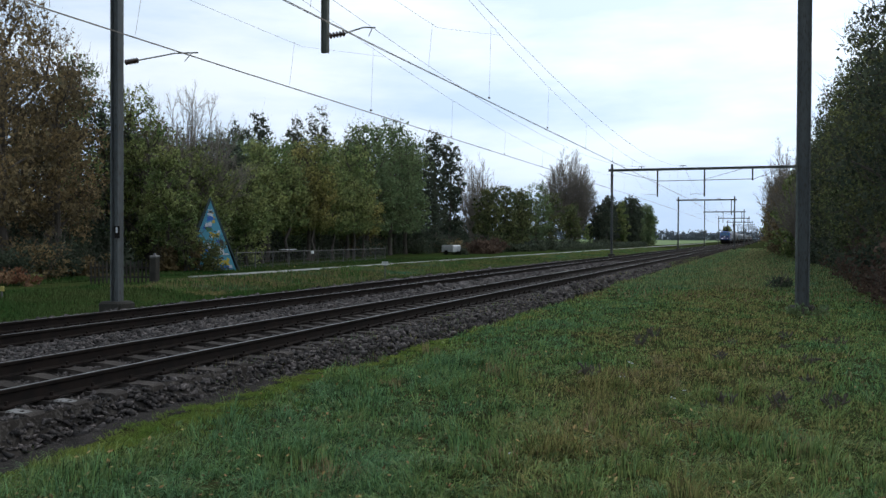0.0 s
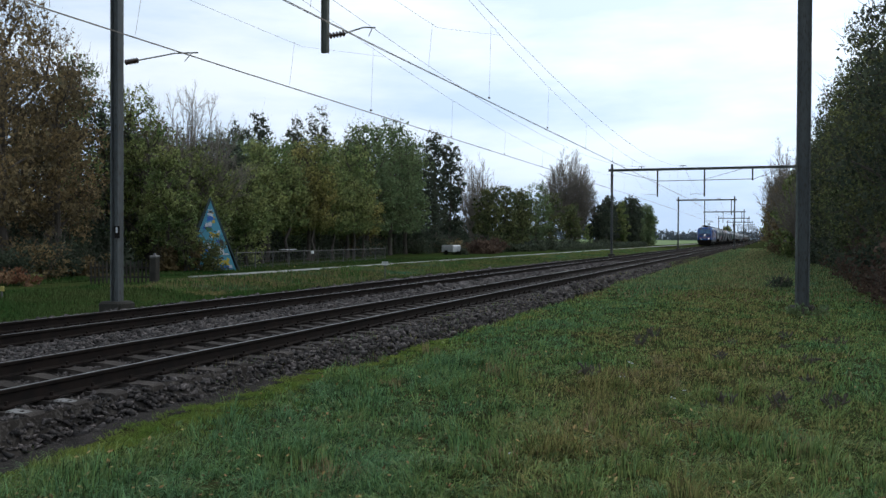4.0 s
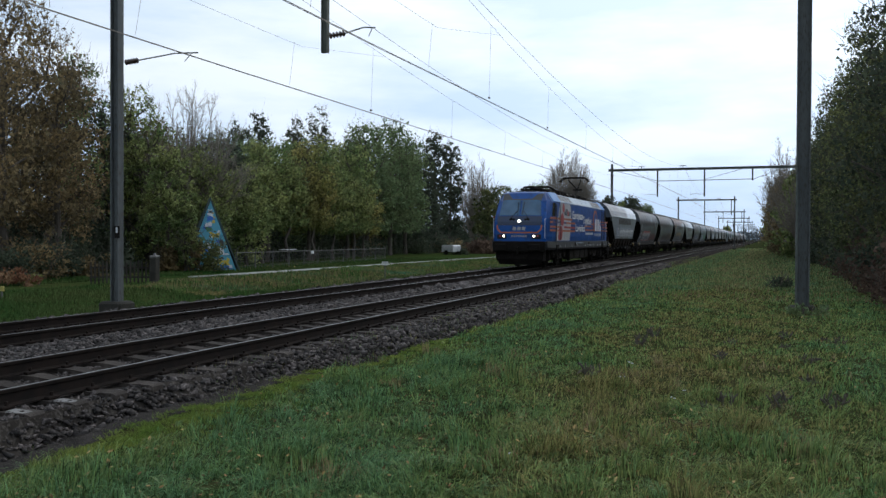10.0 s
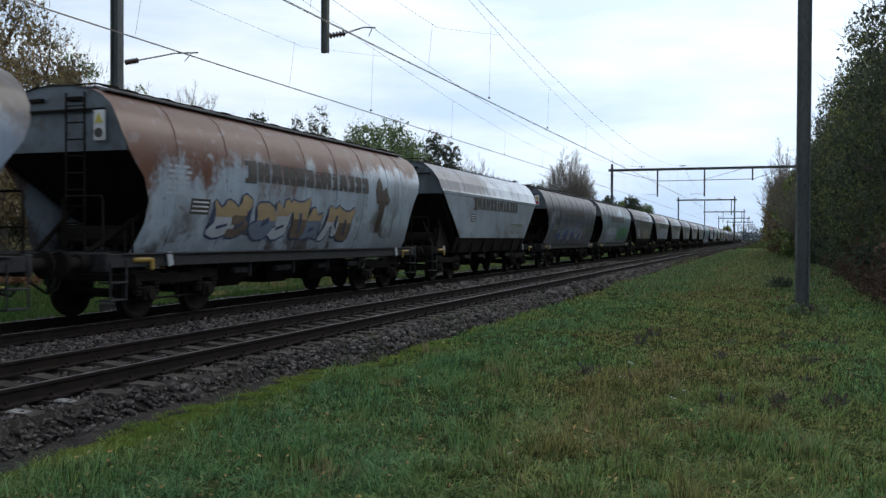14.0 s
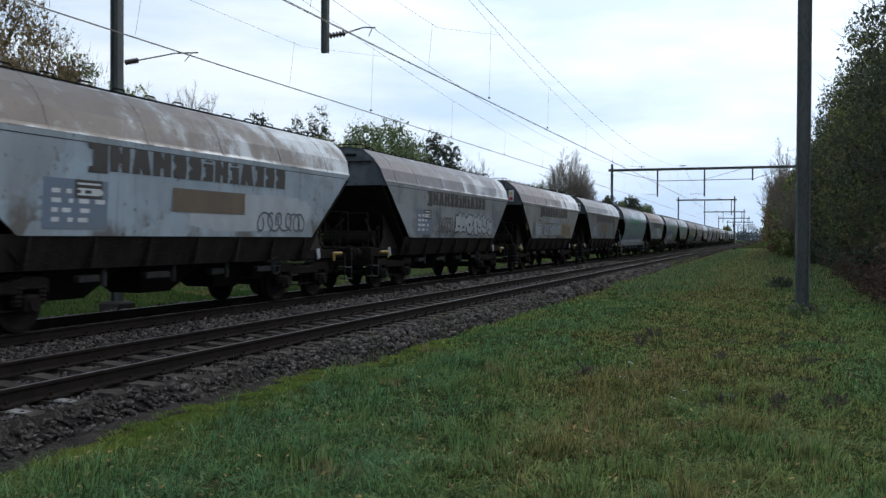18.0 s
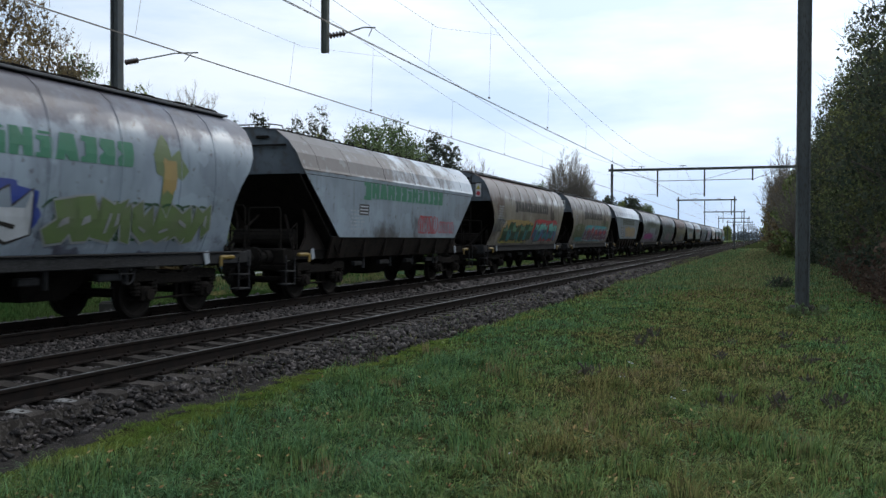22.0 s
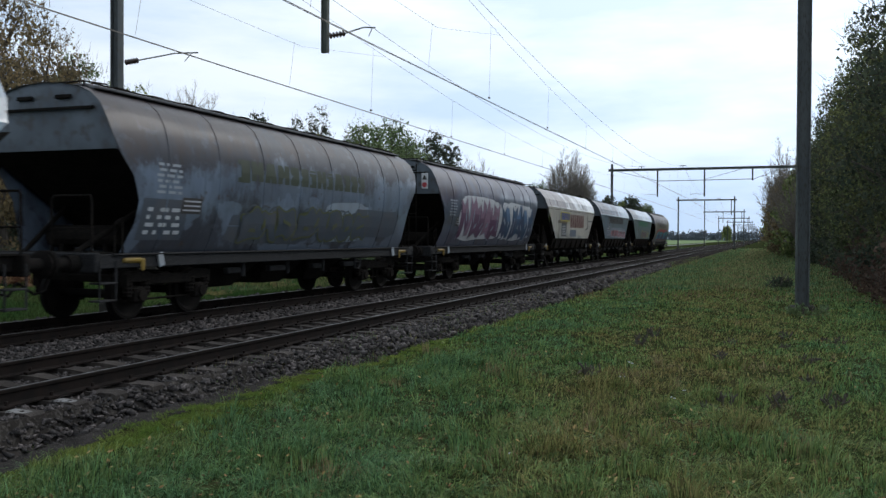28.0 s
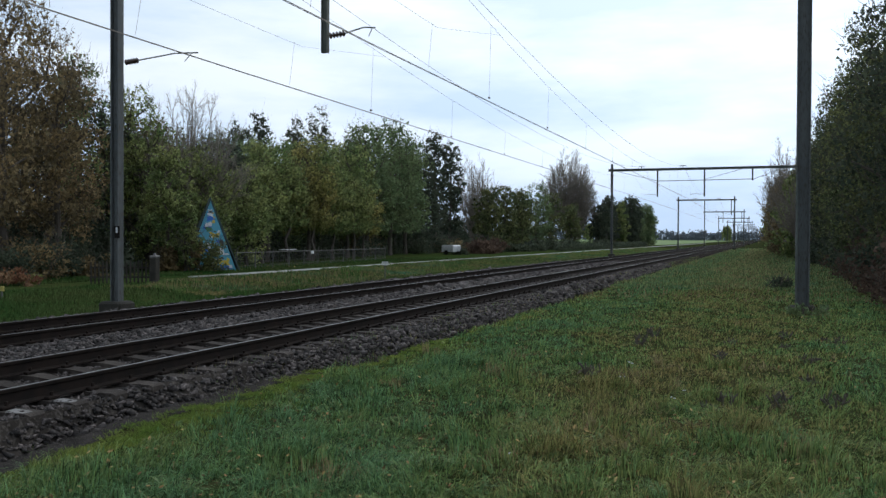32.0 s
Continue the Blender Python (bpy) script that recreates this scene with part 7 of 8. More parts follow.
def bush(x, y, w, d, h, leaf, seed, label, name="bush", size=0.11, clumps=26, per=60):
    rng = np.random.default_rng(seed)
    z0 = float(ground_height(x, y)) - 0.03
    e = thing(name, pose(x, y, z0), label, "bush")
    b, tips = Build(), []
    for k in range(7):
        a = rng.uniform(0, 6.283)
        limb(b, (math.cos(a) * w * 0.2, math.sin(a) * d * 0.2, 0), (math.cos(a) * 0.5, math.sin(a) * 0.5, 1), h * 0.8, 0.03, 1, rng, tips)
    part("stem_tangle", b, M["bark"], e)["kind"] = "stuff"
    cs = [(rng.uniform(-0.5, 0.5) * w, rng.uniform(-0.5, 0.5) * d, h * rng.uniform(0.08, 0.85) * (1 - 0.25 * rng.random())) for k in range(clumps)]
    rs = [min(w, d, h) * rng.uniform(0.18, 0.36) for k in range(clumps)]
    part("foliage", big_mesh("foliage", leaf_cloud(cs, rs, per, size, rng), 3, M[leaf]), M[leaf], e)
    return e


BIRCH = "tall autumn tree with thin rusty brown leaves"
tree(-32.0, 27.8, 13.8, 8.0, "leaf_brown", 1, BIRCH, 0.20, 0.8, size=0.10, clumps=120)
tree(-34.5, 32.7, 13.2, 6.5, "leaf_brown", 2, BIRCH, 0.20, 0.75, size=0.10, clumps=110)
tree(-33.0, 34.6, 10.0, 5.0, "leaf_brown", 3, BIRCH, 0.20, 0.9, size=0.10, clumps=80)
tree(-36.5, 37.6, 12.2, 5.2, "leaf_brown", 4, BIRCH, 0.20, 0.6, size=0.10, clumps=90)
tree(-40.0, 43.5, 12.6, 4.2, "leaf_green", 5, "slim dark green tree with gaps in its crown", 0.12, 0.7, size=0.11)
tree(-38.0, 45.8, 11.0, 5.0, "leaf_olive", 6, "green tree behind the garden fence", 0.1, 0.9, size=0.11)
tree(-35.6, 44.6, 8.6, 4.2, "leaf_olive", 7, "olive green garden tree", 0.05, 0.9, size=0.11)
bare_tree(-36.6, 48.6, 11.6, 9.0, 8, "nearly leafless tree with fine grey twigs", limbs=60, twigs=26000)
tree(-34.4, 48.2, 7.4, 4.8, "leaf_olive", 11, "olive tree in thin leaf below the bare one", 0.08, 0.8, size=0.10, clumps=80)
tree(-35.5, 51.0, 6.8, 4.4, "leaf_olive", 9, "olive green garden tree", 0.06, 0.8, size=0.11)
tree(-34.2, 53.5, 6.6, 3.8, "leaf_olive", 10, "small olive garden tree", 0.08, 0.9, size=0.11)
for i, (x, y, h, w) in enumerate(((-48, 74, 12.2, 4.4), (-50, 80.5, 14.0, 4.4), (-50, 88, 14.6, 4.4), (-52, 97.5, 17.0, 5.2), (-52, 106.5, 15.4, 4.8), (-47, 84, 11.4, 4.2), (-50, 101, 13.4, 4.8))):
    tree(x, y, h, w, "leaf_dark", 20 + i, "dark slender tree with a ragged top", 0.15, 0.55, size=0.17, shape="column", clumps=60)
tree(-37.5, 61.5, 9.0, 5.6, "leaf_olive", 30, "willow with yellowing drooping leaves", 0.26, 1.0, size=0.13, clumps=90)
tree(-37.0, 67.5, 9.6, 5.8, "leaf_yellow", 31, "willow with yellowing drooping leaves", 0.25, 0.7, size=0.13, clumps=90)
tree(-38.0, 70.0, 10.0, 6.0, "leaf_olive", 32, "willow with yellowing drooping leaves", 0.25, 0.9, size=0.13, clumps=90)
tree(-38.0, 77.0, 10.4, 6.2, "leaf_olive", 33, "willow with drooping olive leaves", 0.25, 0.9, size=0.14, clumps=90)
tree(-40.0, 85.7, 13.2, 7.4, "leaf_green", 34, "broad green tree with a dense round crown", 0.20, 0.9, size=0.16, clumps=110)
tree(-40.0, 92.0, 14.2, 7.6, "leaf_green", 35, "broad green tree with a dense round crown", 0.20, 0.9, size=0.16, clumps=110)
tree(-41.0, 99.0, 13.6, 7.0, "leaf_green", 36, "broad green tree with a dense round crown", 0.20, 0.9, size=0.16, clumps=100)
tree(-43.0, 108.0, 13.6, 6.5, "leaf_dark", 37, "dark alder with a ragged crown", 0.12, 0.9, size=0.18)
tree(-46.0, 122.0, 16.6, 5.4, "leaf_dark", 38, "dark alder with a ragged crown", 0.15, 0.7, size=0.2, shape="column")
tree(-46.0, 129.0, 16.2, 5.0, "leaf_dark", 39, "dark alder with a ragged crown", 0.15, 0.7, size=0.2, shape="column")
bare_tree(-46.0, 140.0, 16.0, 8.0, 40, "leafless tree with upright grey limbs")
bare_tree(-46.5, 147.0, 14.0, 7.0, 41, "leafless tree with upright grey limbs")
for i, (x, y, h, w, lf) in enumerate(((-42, 136, 9.5, 5.5, "leaf_hedge"), (-42, 146, 10.4, 5.5, "leaf_hedge"), (-42, 154, 10.2, 5.0, "leaf_hedge"), (-44, 165, 10.0, 6, "leaf_hedge"), (-44, 176, 12.4, 7, "leaf_green"), (-43, 184, 11, 6.5, "leaf_hedge"), (-41, 196, 9, 6.0, "leaf_hedge"))):
    tree(x, y, h, w, lf, 50 + i, "garden tree in thin autumn leaf", 0.08, 0.8, size=0.2, clumps=60)
bare_tree(-44.0, 207.0, 22.0, 12.0, 60, "large willow, nearly leafless, with a fan of upright limbs", limbs=80, twigs=42000)
bare_tree(-43.0, 214.0, 18.0, 9.0, 61, "leafless willow with a fan of upright limbs", limbs=54, twigs=22000)
rs = random.Random(31)
for i in range(15):
    f = i / 14
    tree(-37 + 3.0 * f + rs.uniform(-1.2, 1.2), 214 + 58 * f, (11.0 + 2.6 * math.sin(f * 2.6)) * rs.uniform(0.85, 1.05) * (1 - 0.15 * f), rs.uniform(4.5, 6.5), rs.choice(["leaf_dark", "leaf_dark", "leaf_green", "leaf_olive"]), 70 + i, "dense dark tree at the end of the belt", 0.04, 0.8, size=0.22, clumps=60, shape="column")
# second and third rows that close the belt
rs = random.Random(8)
for i in range(9):
    tree(-38.5 - rs.random() * 3, 27 + i * 2.9, rs.uniform(9.5, 12.5) * (1.0 if i < 5 else 0.82), rs.uniform(5, 6.5), rs.choice(["leaf_brown", "leaf_brown", "leaf_olive", "leaf_dark"]), 400 + i, "autumn tree in the garden belt", 0.04, 0.8, size=0.11, clumps=90)
for i in range(16):
    y = 52 + i * 3.6
    tree(-42.0 - rs.random() * 3.5 - i * 0.12, y, rs.uniform(7.5, 9.5) + i * 0.25, rs.uniform(5.5, 7), rs.choice(["leaf_olive", "leaf_green", "leaf_dark", "leaf_olive"]), 420 + i, "leafy tree in the garden belt", 0.16, 0.8, size=0.14, clumps=80)
for i in range(7):
    tree(-35.8 - rs.random() * 1.2, 55 + i * 3.8, rs.uniform(5.5, 7.5), rs.uniform(4.2, 5.2), rs.choice(["leaf_olive", "leaf_olive", "leaf_yellow"]), 440 + i, "drooping willow at the garden edge", 0.38, 0.7, size=0.12, clumps=60)
# under-storey along the gardens
rs = random.Random(9)
for i in range(26):
    y = 30 + i * 4.2
    x = -39.5 - rs.random() * 3.0 - max(0, (y - 60) * 0.03)
    bush(x, y, rs.uniform(2.6, 4.4), rs.uniform(2.6, 4.4), rs.uniform(1.8, 3.6), rs.choice(["leaf_dark", "leaf_dark", "leaf_dark", "leaf_brown", "leaf_green"]), 100 + i, "shaggy garden shrub under the trees", size=0.12)
for i in range(22):
    y = 108 + i * 5.4
    x = -34.0 - rs.random() * 4
    bush(x, y, rs.uniform(3, 5), rs.uniform(3.5, 5.5), rs.uniform(0.9, 2.3), rs.choice(["leaf_dark", "leaf_green", "leaf_umber", "leaf_dark"]), 140 + i, "shaggy shrub along the path", size=0.2, clumps=24, per=50)
# backing thicket behind the first row
for i in range(20):
    y = 30 + i * 9.0
    bush(-44 - rs.random() * 4 - i * 0.5, y + 6, 7, 9, rs.uniform(4.5, 7.0), "leaf_dark", 170 + i, "dark thicket behind the gardens", name="thicket", size=0.2, clumps=34, per=60)

# row on the camera's side of the line
for i in range(20):
    y = 37.5 + i * 6.2
    lf = rs.choice(["leaf_dark", "leaf_hedge", "leaf_hedge", "leaf_hedge"])
    tree(6.1 + rs.uniform(-0.4, 0.5), y, rs.uniform(12.0, 13.3), rs.uniform(6.4, 7.2), lf, 200 + i, "leaning green tree in the row beside the verge", 0.03, 1.25, size=0.10 if y < 90 else 0.18, clumps=130 if y < 90 else 80)
for i in range(4):
    tree(9.5, 30 + i * 5.0, 12.0, 7.5, "leaf_hedge", 230 + i, "leaning green tree in the row beside the verge", 0.03, 1.0, size=0.12, clumps=110)
for i in range(26):
    y = 30 + i * 5.0
    bush(4.7 + rs.uniform(-0.3, 0.5), y, 2.2, 4.6, rs.uniform(1.2, 2.8), rs.choice(["leaf_umber", "leaf_dark", "leaf_umber", "leaf_umber"]), 240 + i, "brambly autumn scrub at the edge of the verge", size=0.10 if y < 70 else 0.16)
for i, (x, y, h) in enumerate(((2.9, 21.5, 0.8), (3.2, 24.0, 1.1), (3.5, 26.6, 1.3), (3.3, 29.6, 1.2), (3.7, 32.8, 1.5), (3.4, 36.5, 1.4), (3.6, 41.0, 1.5), (3.4, 47.0, 1.6))):
    bush(x + 0.5, y, 1.3, 2.6, h * 0.75, "leaf_umber", 740 + i, "rusty bramble scrub creeping on to the verge", size=0.06, clumps=20, per=50)
bush(0.55, 37.0, 0.7, 0.7, 0.62, "leaf_dark", 760, "low dark shrub alone in the verge", size=0.06, clumps=12, per=45)
bare_tree(2.3, 104, 12.8, 5.5, 270, "leafless tree reaching over the verge")
bare_tree(2.6, 122, 13.0, 5.5, 271, "leafless tree reaching over the verge")
bare_tree(3.2, 88, 8.5, 4.0, 272, "leafless tree reaching over the verge")
for i, (x, y, h) in enumerate(((3.2, 96, 8.0), (2.9, 112, 9.5), (2.7, 128, 9.5), (2.4, 142, 10.5), (2.2, 158, 10.0), (2.3, 176, 10.5), (2.4, 196, 11.0), (2.6, 220, 11.0))):
    tree(x, y, h, rs.uniform(5.0, 6.5), rs.choice(["leaf_olive", "leaf_brown", "leaf_olive"]), 460 + i, "brownish tree leaning over the verge", 0.03, 0.7, size=0.18, clumps=60)
for i in range(7):
    tree(3.5 + rs.random(), 240 + i * 22, rs.uniform(9, 11), 8, "leaf_olive", 280 + i, "distant tree beside the line", 0.03, 0.7, size=0.3, clumps=50)


# ---- distance ----
def far_woods():
    rng = np.random.default_rng(77)
    cs, rs_ = [], []
    for i in range(520):
        x = rng.uniform(-700, 260)
        y = 1150 + rng.uniform(-60, 60) + 0.15 * abs(x)
        t = rng.uniform(9, 17) * (1 + 0.4 * math.sin(x * 0.02))
        for k in range(3):
            cs.append((x + rng.normal() * 4, y + rng.normal() * 4, max(1.0, t * rng.uniform(0.1, 0.9))))
            rs_.append(rng.uniform(3, 6))
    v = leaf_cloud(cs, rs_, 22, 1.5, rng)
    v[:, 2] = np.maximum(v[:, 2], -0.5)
    # distance haze is mixed into the leaf colour as blue-grey
    m = leaf_mat("haze_tinted_wood_leaves", (0.075, 0.095, 0.115), (0.11, 0.13, 0.145), island=0.2)
    tagged(new("far_woods", big_mesh("far_woods", v, 3, m)), "belt of woods on the horizon, tinted blue-grey for haze", "woods", kind="stuff")


far_woods()
for i, (x, y, h) in enumerate(((-28, 720, 11), (-132, 700, 12), (-124, 708, 10))):
    tree(x, y, h, h * 0.8, "leaf_olive", 300 + i, "lone field tree in the distance", 0.1, 0.6, size=0.6, clumps=40)


# ---- garden side: painted hut, fences, hedge, trailer ----
def a_frame():
    e = thing("a_frame_hut", pose(-31.05, 44.6, -0.50, 0, 0, 38), "small steep-roofed hut with a bright painted mural front", "hut")
    h, w, d = 4.15, 1.5, 3.2
    f = Build()
    f.loft([[Vector((-w, y, 0)), Vector((w, y, 0)), Vector((0, y, h))] for y in (0, 0.12)])
    front = part("front_wall", f, paint("mural_blue", (0.09, 0.36, 0.50), amount=0.15), e, "mural-painted front")
    rng = random.Random(4)
    cols = [paint("mural_" + nm, c, amount=0.25) for nm, c in (("white", (0.72, 0.75, 0.77)), ("yellow", (0.62, 0.47, 0.06)), ("deep_blue", (0.03, 0.15, 0.55)), ("green", (0.06, 0.20, 0.10)), ("dark", (0.05, 0.05, 0.05)))]
    spots = ((0.35, 0.5, 1.3, 0.55, 1), (-0.9, 0.45, 0.7, 0.5, 1), (0.9, 1.2, 0.7, 0.6, 0), (-0.2, 1.4, 0.9, 0.5, 0), (0.2, 2.1, 0.8, 0.45, 1), (-0.3, 2.6, 0.6, 0.4, 2), (0.05, 3.1, 0.45, 0.35, 1), (0.75, 1.75, 0.6, 0.3, 2), (-1.05, 1.0, 0.5, 0.35, 0), (0.1, 0.9, 0.5, 0.25, 4), (-0.4, 0.15, 1.6, 0.22, 0), (0.95, 0.2, 0.8, 0.25, 2), (-0.5, 1.9, 0.5, 0.35, 3))
    spots = list(spots)
    for i in range(34):
        z = 3.4 * rng.random() ** 1.4
        half = max(0.1, w * (1 - z / h) - 0.15)
        spots.append((rng.uniform(-half, half), z + 0.1, rng.uniform(0.2, 0.6), rng.uniform(0.15, 0.5), rng.choice([0, 0, 1, 1, 2, 4, 3])))
    for i, (x, z, sw, sh, c) in enumerate(spots):
        lim = max(0.05, w * (1 - (z + sh / 2) / h) - 0.02)
        sw = min(sw, 2 * lim)
        x = max(-lim + sw / 2, min(lim - sw / 2, x))
        b = Build()
        pts = wobbly(x - sw / 2, x + sw / 2, z - sh / 2, z + sh / 2, rng, 14, 0.32)
        b.loft([[Vector((px, y, max(0.02, pz))) for px, pz in pts] for y in (-0.004 - 0.0012 * i, 0.01)])
        part("mural_patch", b, cols[c], front)
    for sg in (-1, 1):
        r = Build()
        r.loft([[Vector((sg * (w + 0.18), y, -0.1)), Vector((sg * (w + 0.24), y, -0.05)), Vector((0, y, h + 0.20)), Vector((0, y, h + 0.05))] for y in (-0.07, d)])
        part("roof", r, paint("hut_roof", (0.06, 0.10, 0.10), rough=0.8), e, "dark steep roof slope")
    bk = Build()
    bk.loft([[Vector((-w, y, 0)), Vector((w, y, 0)), Vector((0, y, h))] for y in (d - 0.12, d - 0.02)])
    part("back_wall", bk, M["wood"], e)


a_frame()


def rail_fence(x0, y0, x1, y1, n, h, label, mesh=True):
    e = thing("wire_fence", pose(0, 0, 0), label, "fence", "garden fences")
    for i in range(n + 1):
        f = i / n
        x, y = x0 + (x1 - x0) * f, y0 + (y1 - y0) * f
        b = Build()
        b.rod((x, y, -0.6), (x, y, h), 0.035, n=7)
        b.rod((x, y, h), (x + 0.10, y, h + 0.22), 0.03, n=6)
        part("post", b, M["post"], e, "slim concrete post")
    for k in range(4):
        z = -0.3 + (h + 0.25) * k / 3
        part("fence_wire", Build().rod((x0, y0, z), (x1, y1, z), 0.032 if k == 3 else 0.006, n=6), M["post"] if k == 3 else M["mesh_wire"], e)
    m = Build()
    L = math.hypot(x1 - x0, y1 - y0)
    k = int(L / 0.35)
    for i in range(k):
        for s in (0.0, 1.0):
            f0, f1 = i / k, (i + 1) / k
            fa, fb = (f0, f1) if s == 0 else (f1, f0)
            m.rod((x0 + (x1 - x0) * fa, y0 + (y1 - y0) * fa, -0.45), (x0 + (x1 - x0) * fb, y0 + (y1 - y0) * fb, h - 0.05), 0.007, n=3, caps=False)
    part("wire_mesh", m, M["mesh_wire"], e, "thin wire netting")["kind"] = "stuff"


rail_fence(-30.3, 46.2, -31.8, 72.0, 11, 0.58, "low wire fence on leaning concrete posts beside the path")


def board_fence(x0, y0, x1, y1, n, h, label):
    e = thing("board_fence", pose(0, 0, 0), label, "fence", "garden fences")
    rng = random.Random(3)
    ang = math.atan2(y1 - y0, x1 - x0)
    R = Euler((0, 0, ang)).to_matrix().to_4x4()
    for i in range(n):
        f = (i + 0.5) / n
        b = Build()
        hh = h + rng.uniform(-0.05, 0.05)
        b.box(x0 + (x1 - x0) * f, y0 + (y1 - y0) * f, -0.5 + hh / 2, math.hypot(x1 - x0, y1 - y0) / n * 0.42, 0.025, hh, m=R, bev=0.006)
        part("board", b, M["wood"], e)
    for z in (-0.2, h - 0.75):
        b = Build()
        b.box((x0 + x1) / 2, (y0 + y1) / 2 + 0.04, z, math.hypot(x1 - x0, y1 - y0), 0.04, 0.07, m=R)
        part("fence_rail", b, M["wood"], e)


bush(-31.9, 41.9, 1.0, 1.2, 2.0, "leaf_brown", 601, "overgrown brown shrub beside the painted hut")
bush(-29.75, 42.6, 1.5, 1.0, 2.5, "leaf_hedge", 605, "dark shrub with yellowing leaves before the painted hut", size=0.07, clumps=36, per=60)
bush(-30.75, 42.2, 1.5, 0.6, 2.3, "leaf_brown", 602, "thin browning shrub in front of the painted hut", size=0.07, clumps=34, per=44)
tree(-32.0, 41.9, 6.6, 3.4, "leaf_olive", 603, "olive tree leaning over the painted hut", 0.24, 0.8, size=0.1, clumps=70)
tree(-30.95, 42.0, 3.9, 1.7, "leaf_olive", 606, "small olive tree half hiding the painted hut", 0.08, 0.9, size=0.07, clumps=60)
tree(-34.0, 46.0, 7.0, 4.0, "leaf_olive", 604, "dark tree behind the painted hut", 0.1, 0.9, size=0.1, clumps=70)
for i in range(12):
    bush(-31.2 - rs.random() * 1.6, 22.5 + i * 1.25, 2.4, 2.0, rs.uniform(1.2, 2.4), rs.choice(["leaf_dark", "leaf_dark", "leaf_dark", "leaf_brown"]), 620 + i, "low dark shrub at the edge of the garden", size=0.09)
# added dark foliage that stands in for the deep shade below the crowns
for i in range(9):
    bush(-36.6 - rs.random() * 1.5, 23.5 + i * 2.6, 3.0, 2.8, rs.uniform(2.6, 3.6), "leaf_dark", 680 + i, "dense dark thicket added as deep shade under the garden trees", name="thicket", size=0.12, clumps=34, per=60)
board_fence(-26.6, 29.6, -24.2, 30.6, 16, 0.95, "low weathered board fence beside the garden")
gp = thing("gate_post", pose(-23.9, 30.4, -0.5), "stout weathered concrete post at the garden corner", "post")
part("shaft", Build().box(0, 0, 0.55, 0.30, 0.30, 1.15, bev=0.03), M["concrete"], gp)
part("cap", Build().box(0, 0, 1.17, 0.34, 0.34, 0.10, bev=0.03).rod((0, 0, 1.2), (0, 0, 1.32), 0.07, 0.05), M["palestone"], gp, "pale knob cap")


def hedge(x, y0, y1, w, h, leaf, seed, label):
    rng = np.random.default_rng(seed)
    e = thing("hedge", pose(x, y0, -0.5), label, "hedge")
    n = int((y1 - y0) / 0.55)
    cs = [(rng.uniform(-w / 2, w / 2) * 0.7, (y1 - y0) * (i + rng.random()) / n, h * rng.uniform(0.15, 0.85)) for i in range(n) for k in range(3)]
    part("foliage", big_mesh("foliage", leaf_cloud(cs, [h * 0.3] * len(cs), 18, 0.12, rng), 3, M[leaf]), M[leaf], e)
    b = Build()
    for i in range(0, n, 2):
        b.rod((0, (y1 - y0) * i / n, 0), (0.05, (y1 - y0) * i / n + 0.1, h * 0.7), 0.025, 0.01, n=4)
    part("stems", b, M["bark"], e)["kind"] = "stuff"


hedge(-30.0, 132, 240, 1.1, 1.25, "leaf_dark", 5, "clipped dark hedge along the path")


def trailer():
    e = thing("covered_trailer", pose(-35.2, 99.2, -0.5, 0, 0, 60), "small white covered trailer parked by the gardens", "trailer")
    b = Build()
    b.loft([[Vector((sx * x, y, z)) for sx, z in ((-1, 0.35), (1, 0.35), (1, 0.95), (0.92, zt), (-0.92, zt), (-1, 0.95))] for x, y, zt in ((0.62, -1.05, 1.02), (0.66, -0.9, 1.15), (0.66, 0.9, 1.15), (0.62, 1.05, 1.02))])
    body = part("body", b, M["whitepaint"], e, "white box body")
    part("side_panel", Build().box(0.675, 0.35, 0.62, 0.02, 0.9, 0.34, bev=0.01), M["panel_dark"], body, "dark lower panel")
    part("drawbar", Build().rod((0, -1.0, 0.38), (0, -1.75, 0.36), 0.035, n=6).rod((0, -1.7, 0.0), (0, -1.7, 0.36), 0.025, n=6), M["black"], e)
    for x in (-0.72, 0.72):
        w = Build()
        w.spin([(-0.08, 0.0), (-0.08, 0.27), (0.08, 0.27), (0.08, 0.0)], (x, 0.1, 0.27), n=16)
        part("wheel", w, M["black"], e)


trailer()
for i, (x, y, w) in enumerate(((-36.0, 62.2, 2.3), (-36.6, 58.0, 1.2))):
    e = thing("garden_table", pose(x, y, -0.5, 0, 0, 100 + 30 * i), "pale garden table under the trees", "table")
    part("tabletop", Build().box(0, 0, 1.0, w, 0.7, 0.06, bev=0.01), M["whitepaint"], e)
    for sx in (-1, 1):
        for sy in (-1, 1):
            part("leg", Build().box(sx * w * 0.42, sy * 0.28, 0.49, 0.05, 0.05, 0.98), M["wood"], e, "dark wooden leg")
e = thing("fence_sign", pose(-30.72, 56.6, 0.42), "small white plate on the wire fence", "sign")
part("plate", Build().box(0, 0, 0, 0.02, 0.42, 0.20, bev=0.005), M["whitepaint"], e)
e = thing("marker_post", pose(-17.6, 39.85, -0.62, 0, 0, 24), "thin grey line-side marker post with a white plate", "marker")
part("post", Build().rod((0, 0, 0), (0, 0, 0.84), 0.025, n=8), M["post"], e)
part("plate", Build().box(0, -0.035, 0.86, 0.32, 0.02, 0.17, bev=0.008), M["whitepaint"], e, "small white plate")
part("plate_bar", Build().box(0, -0.048, 0.88, 0.20, 0.006, 0.03), M["black"], e, "dark printed bar")
e = thing("marker_stake", pose(-23.2, 21.9, -0.62), "short weathered marker stake in the grass", "stake")
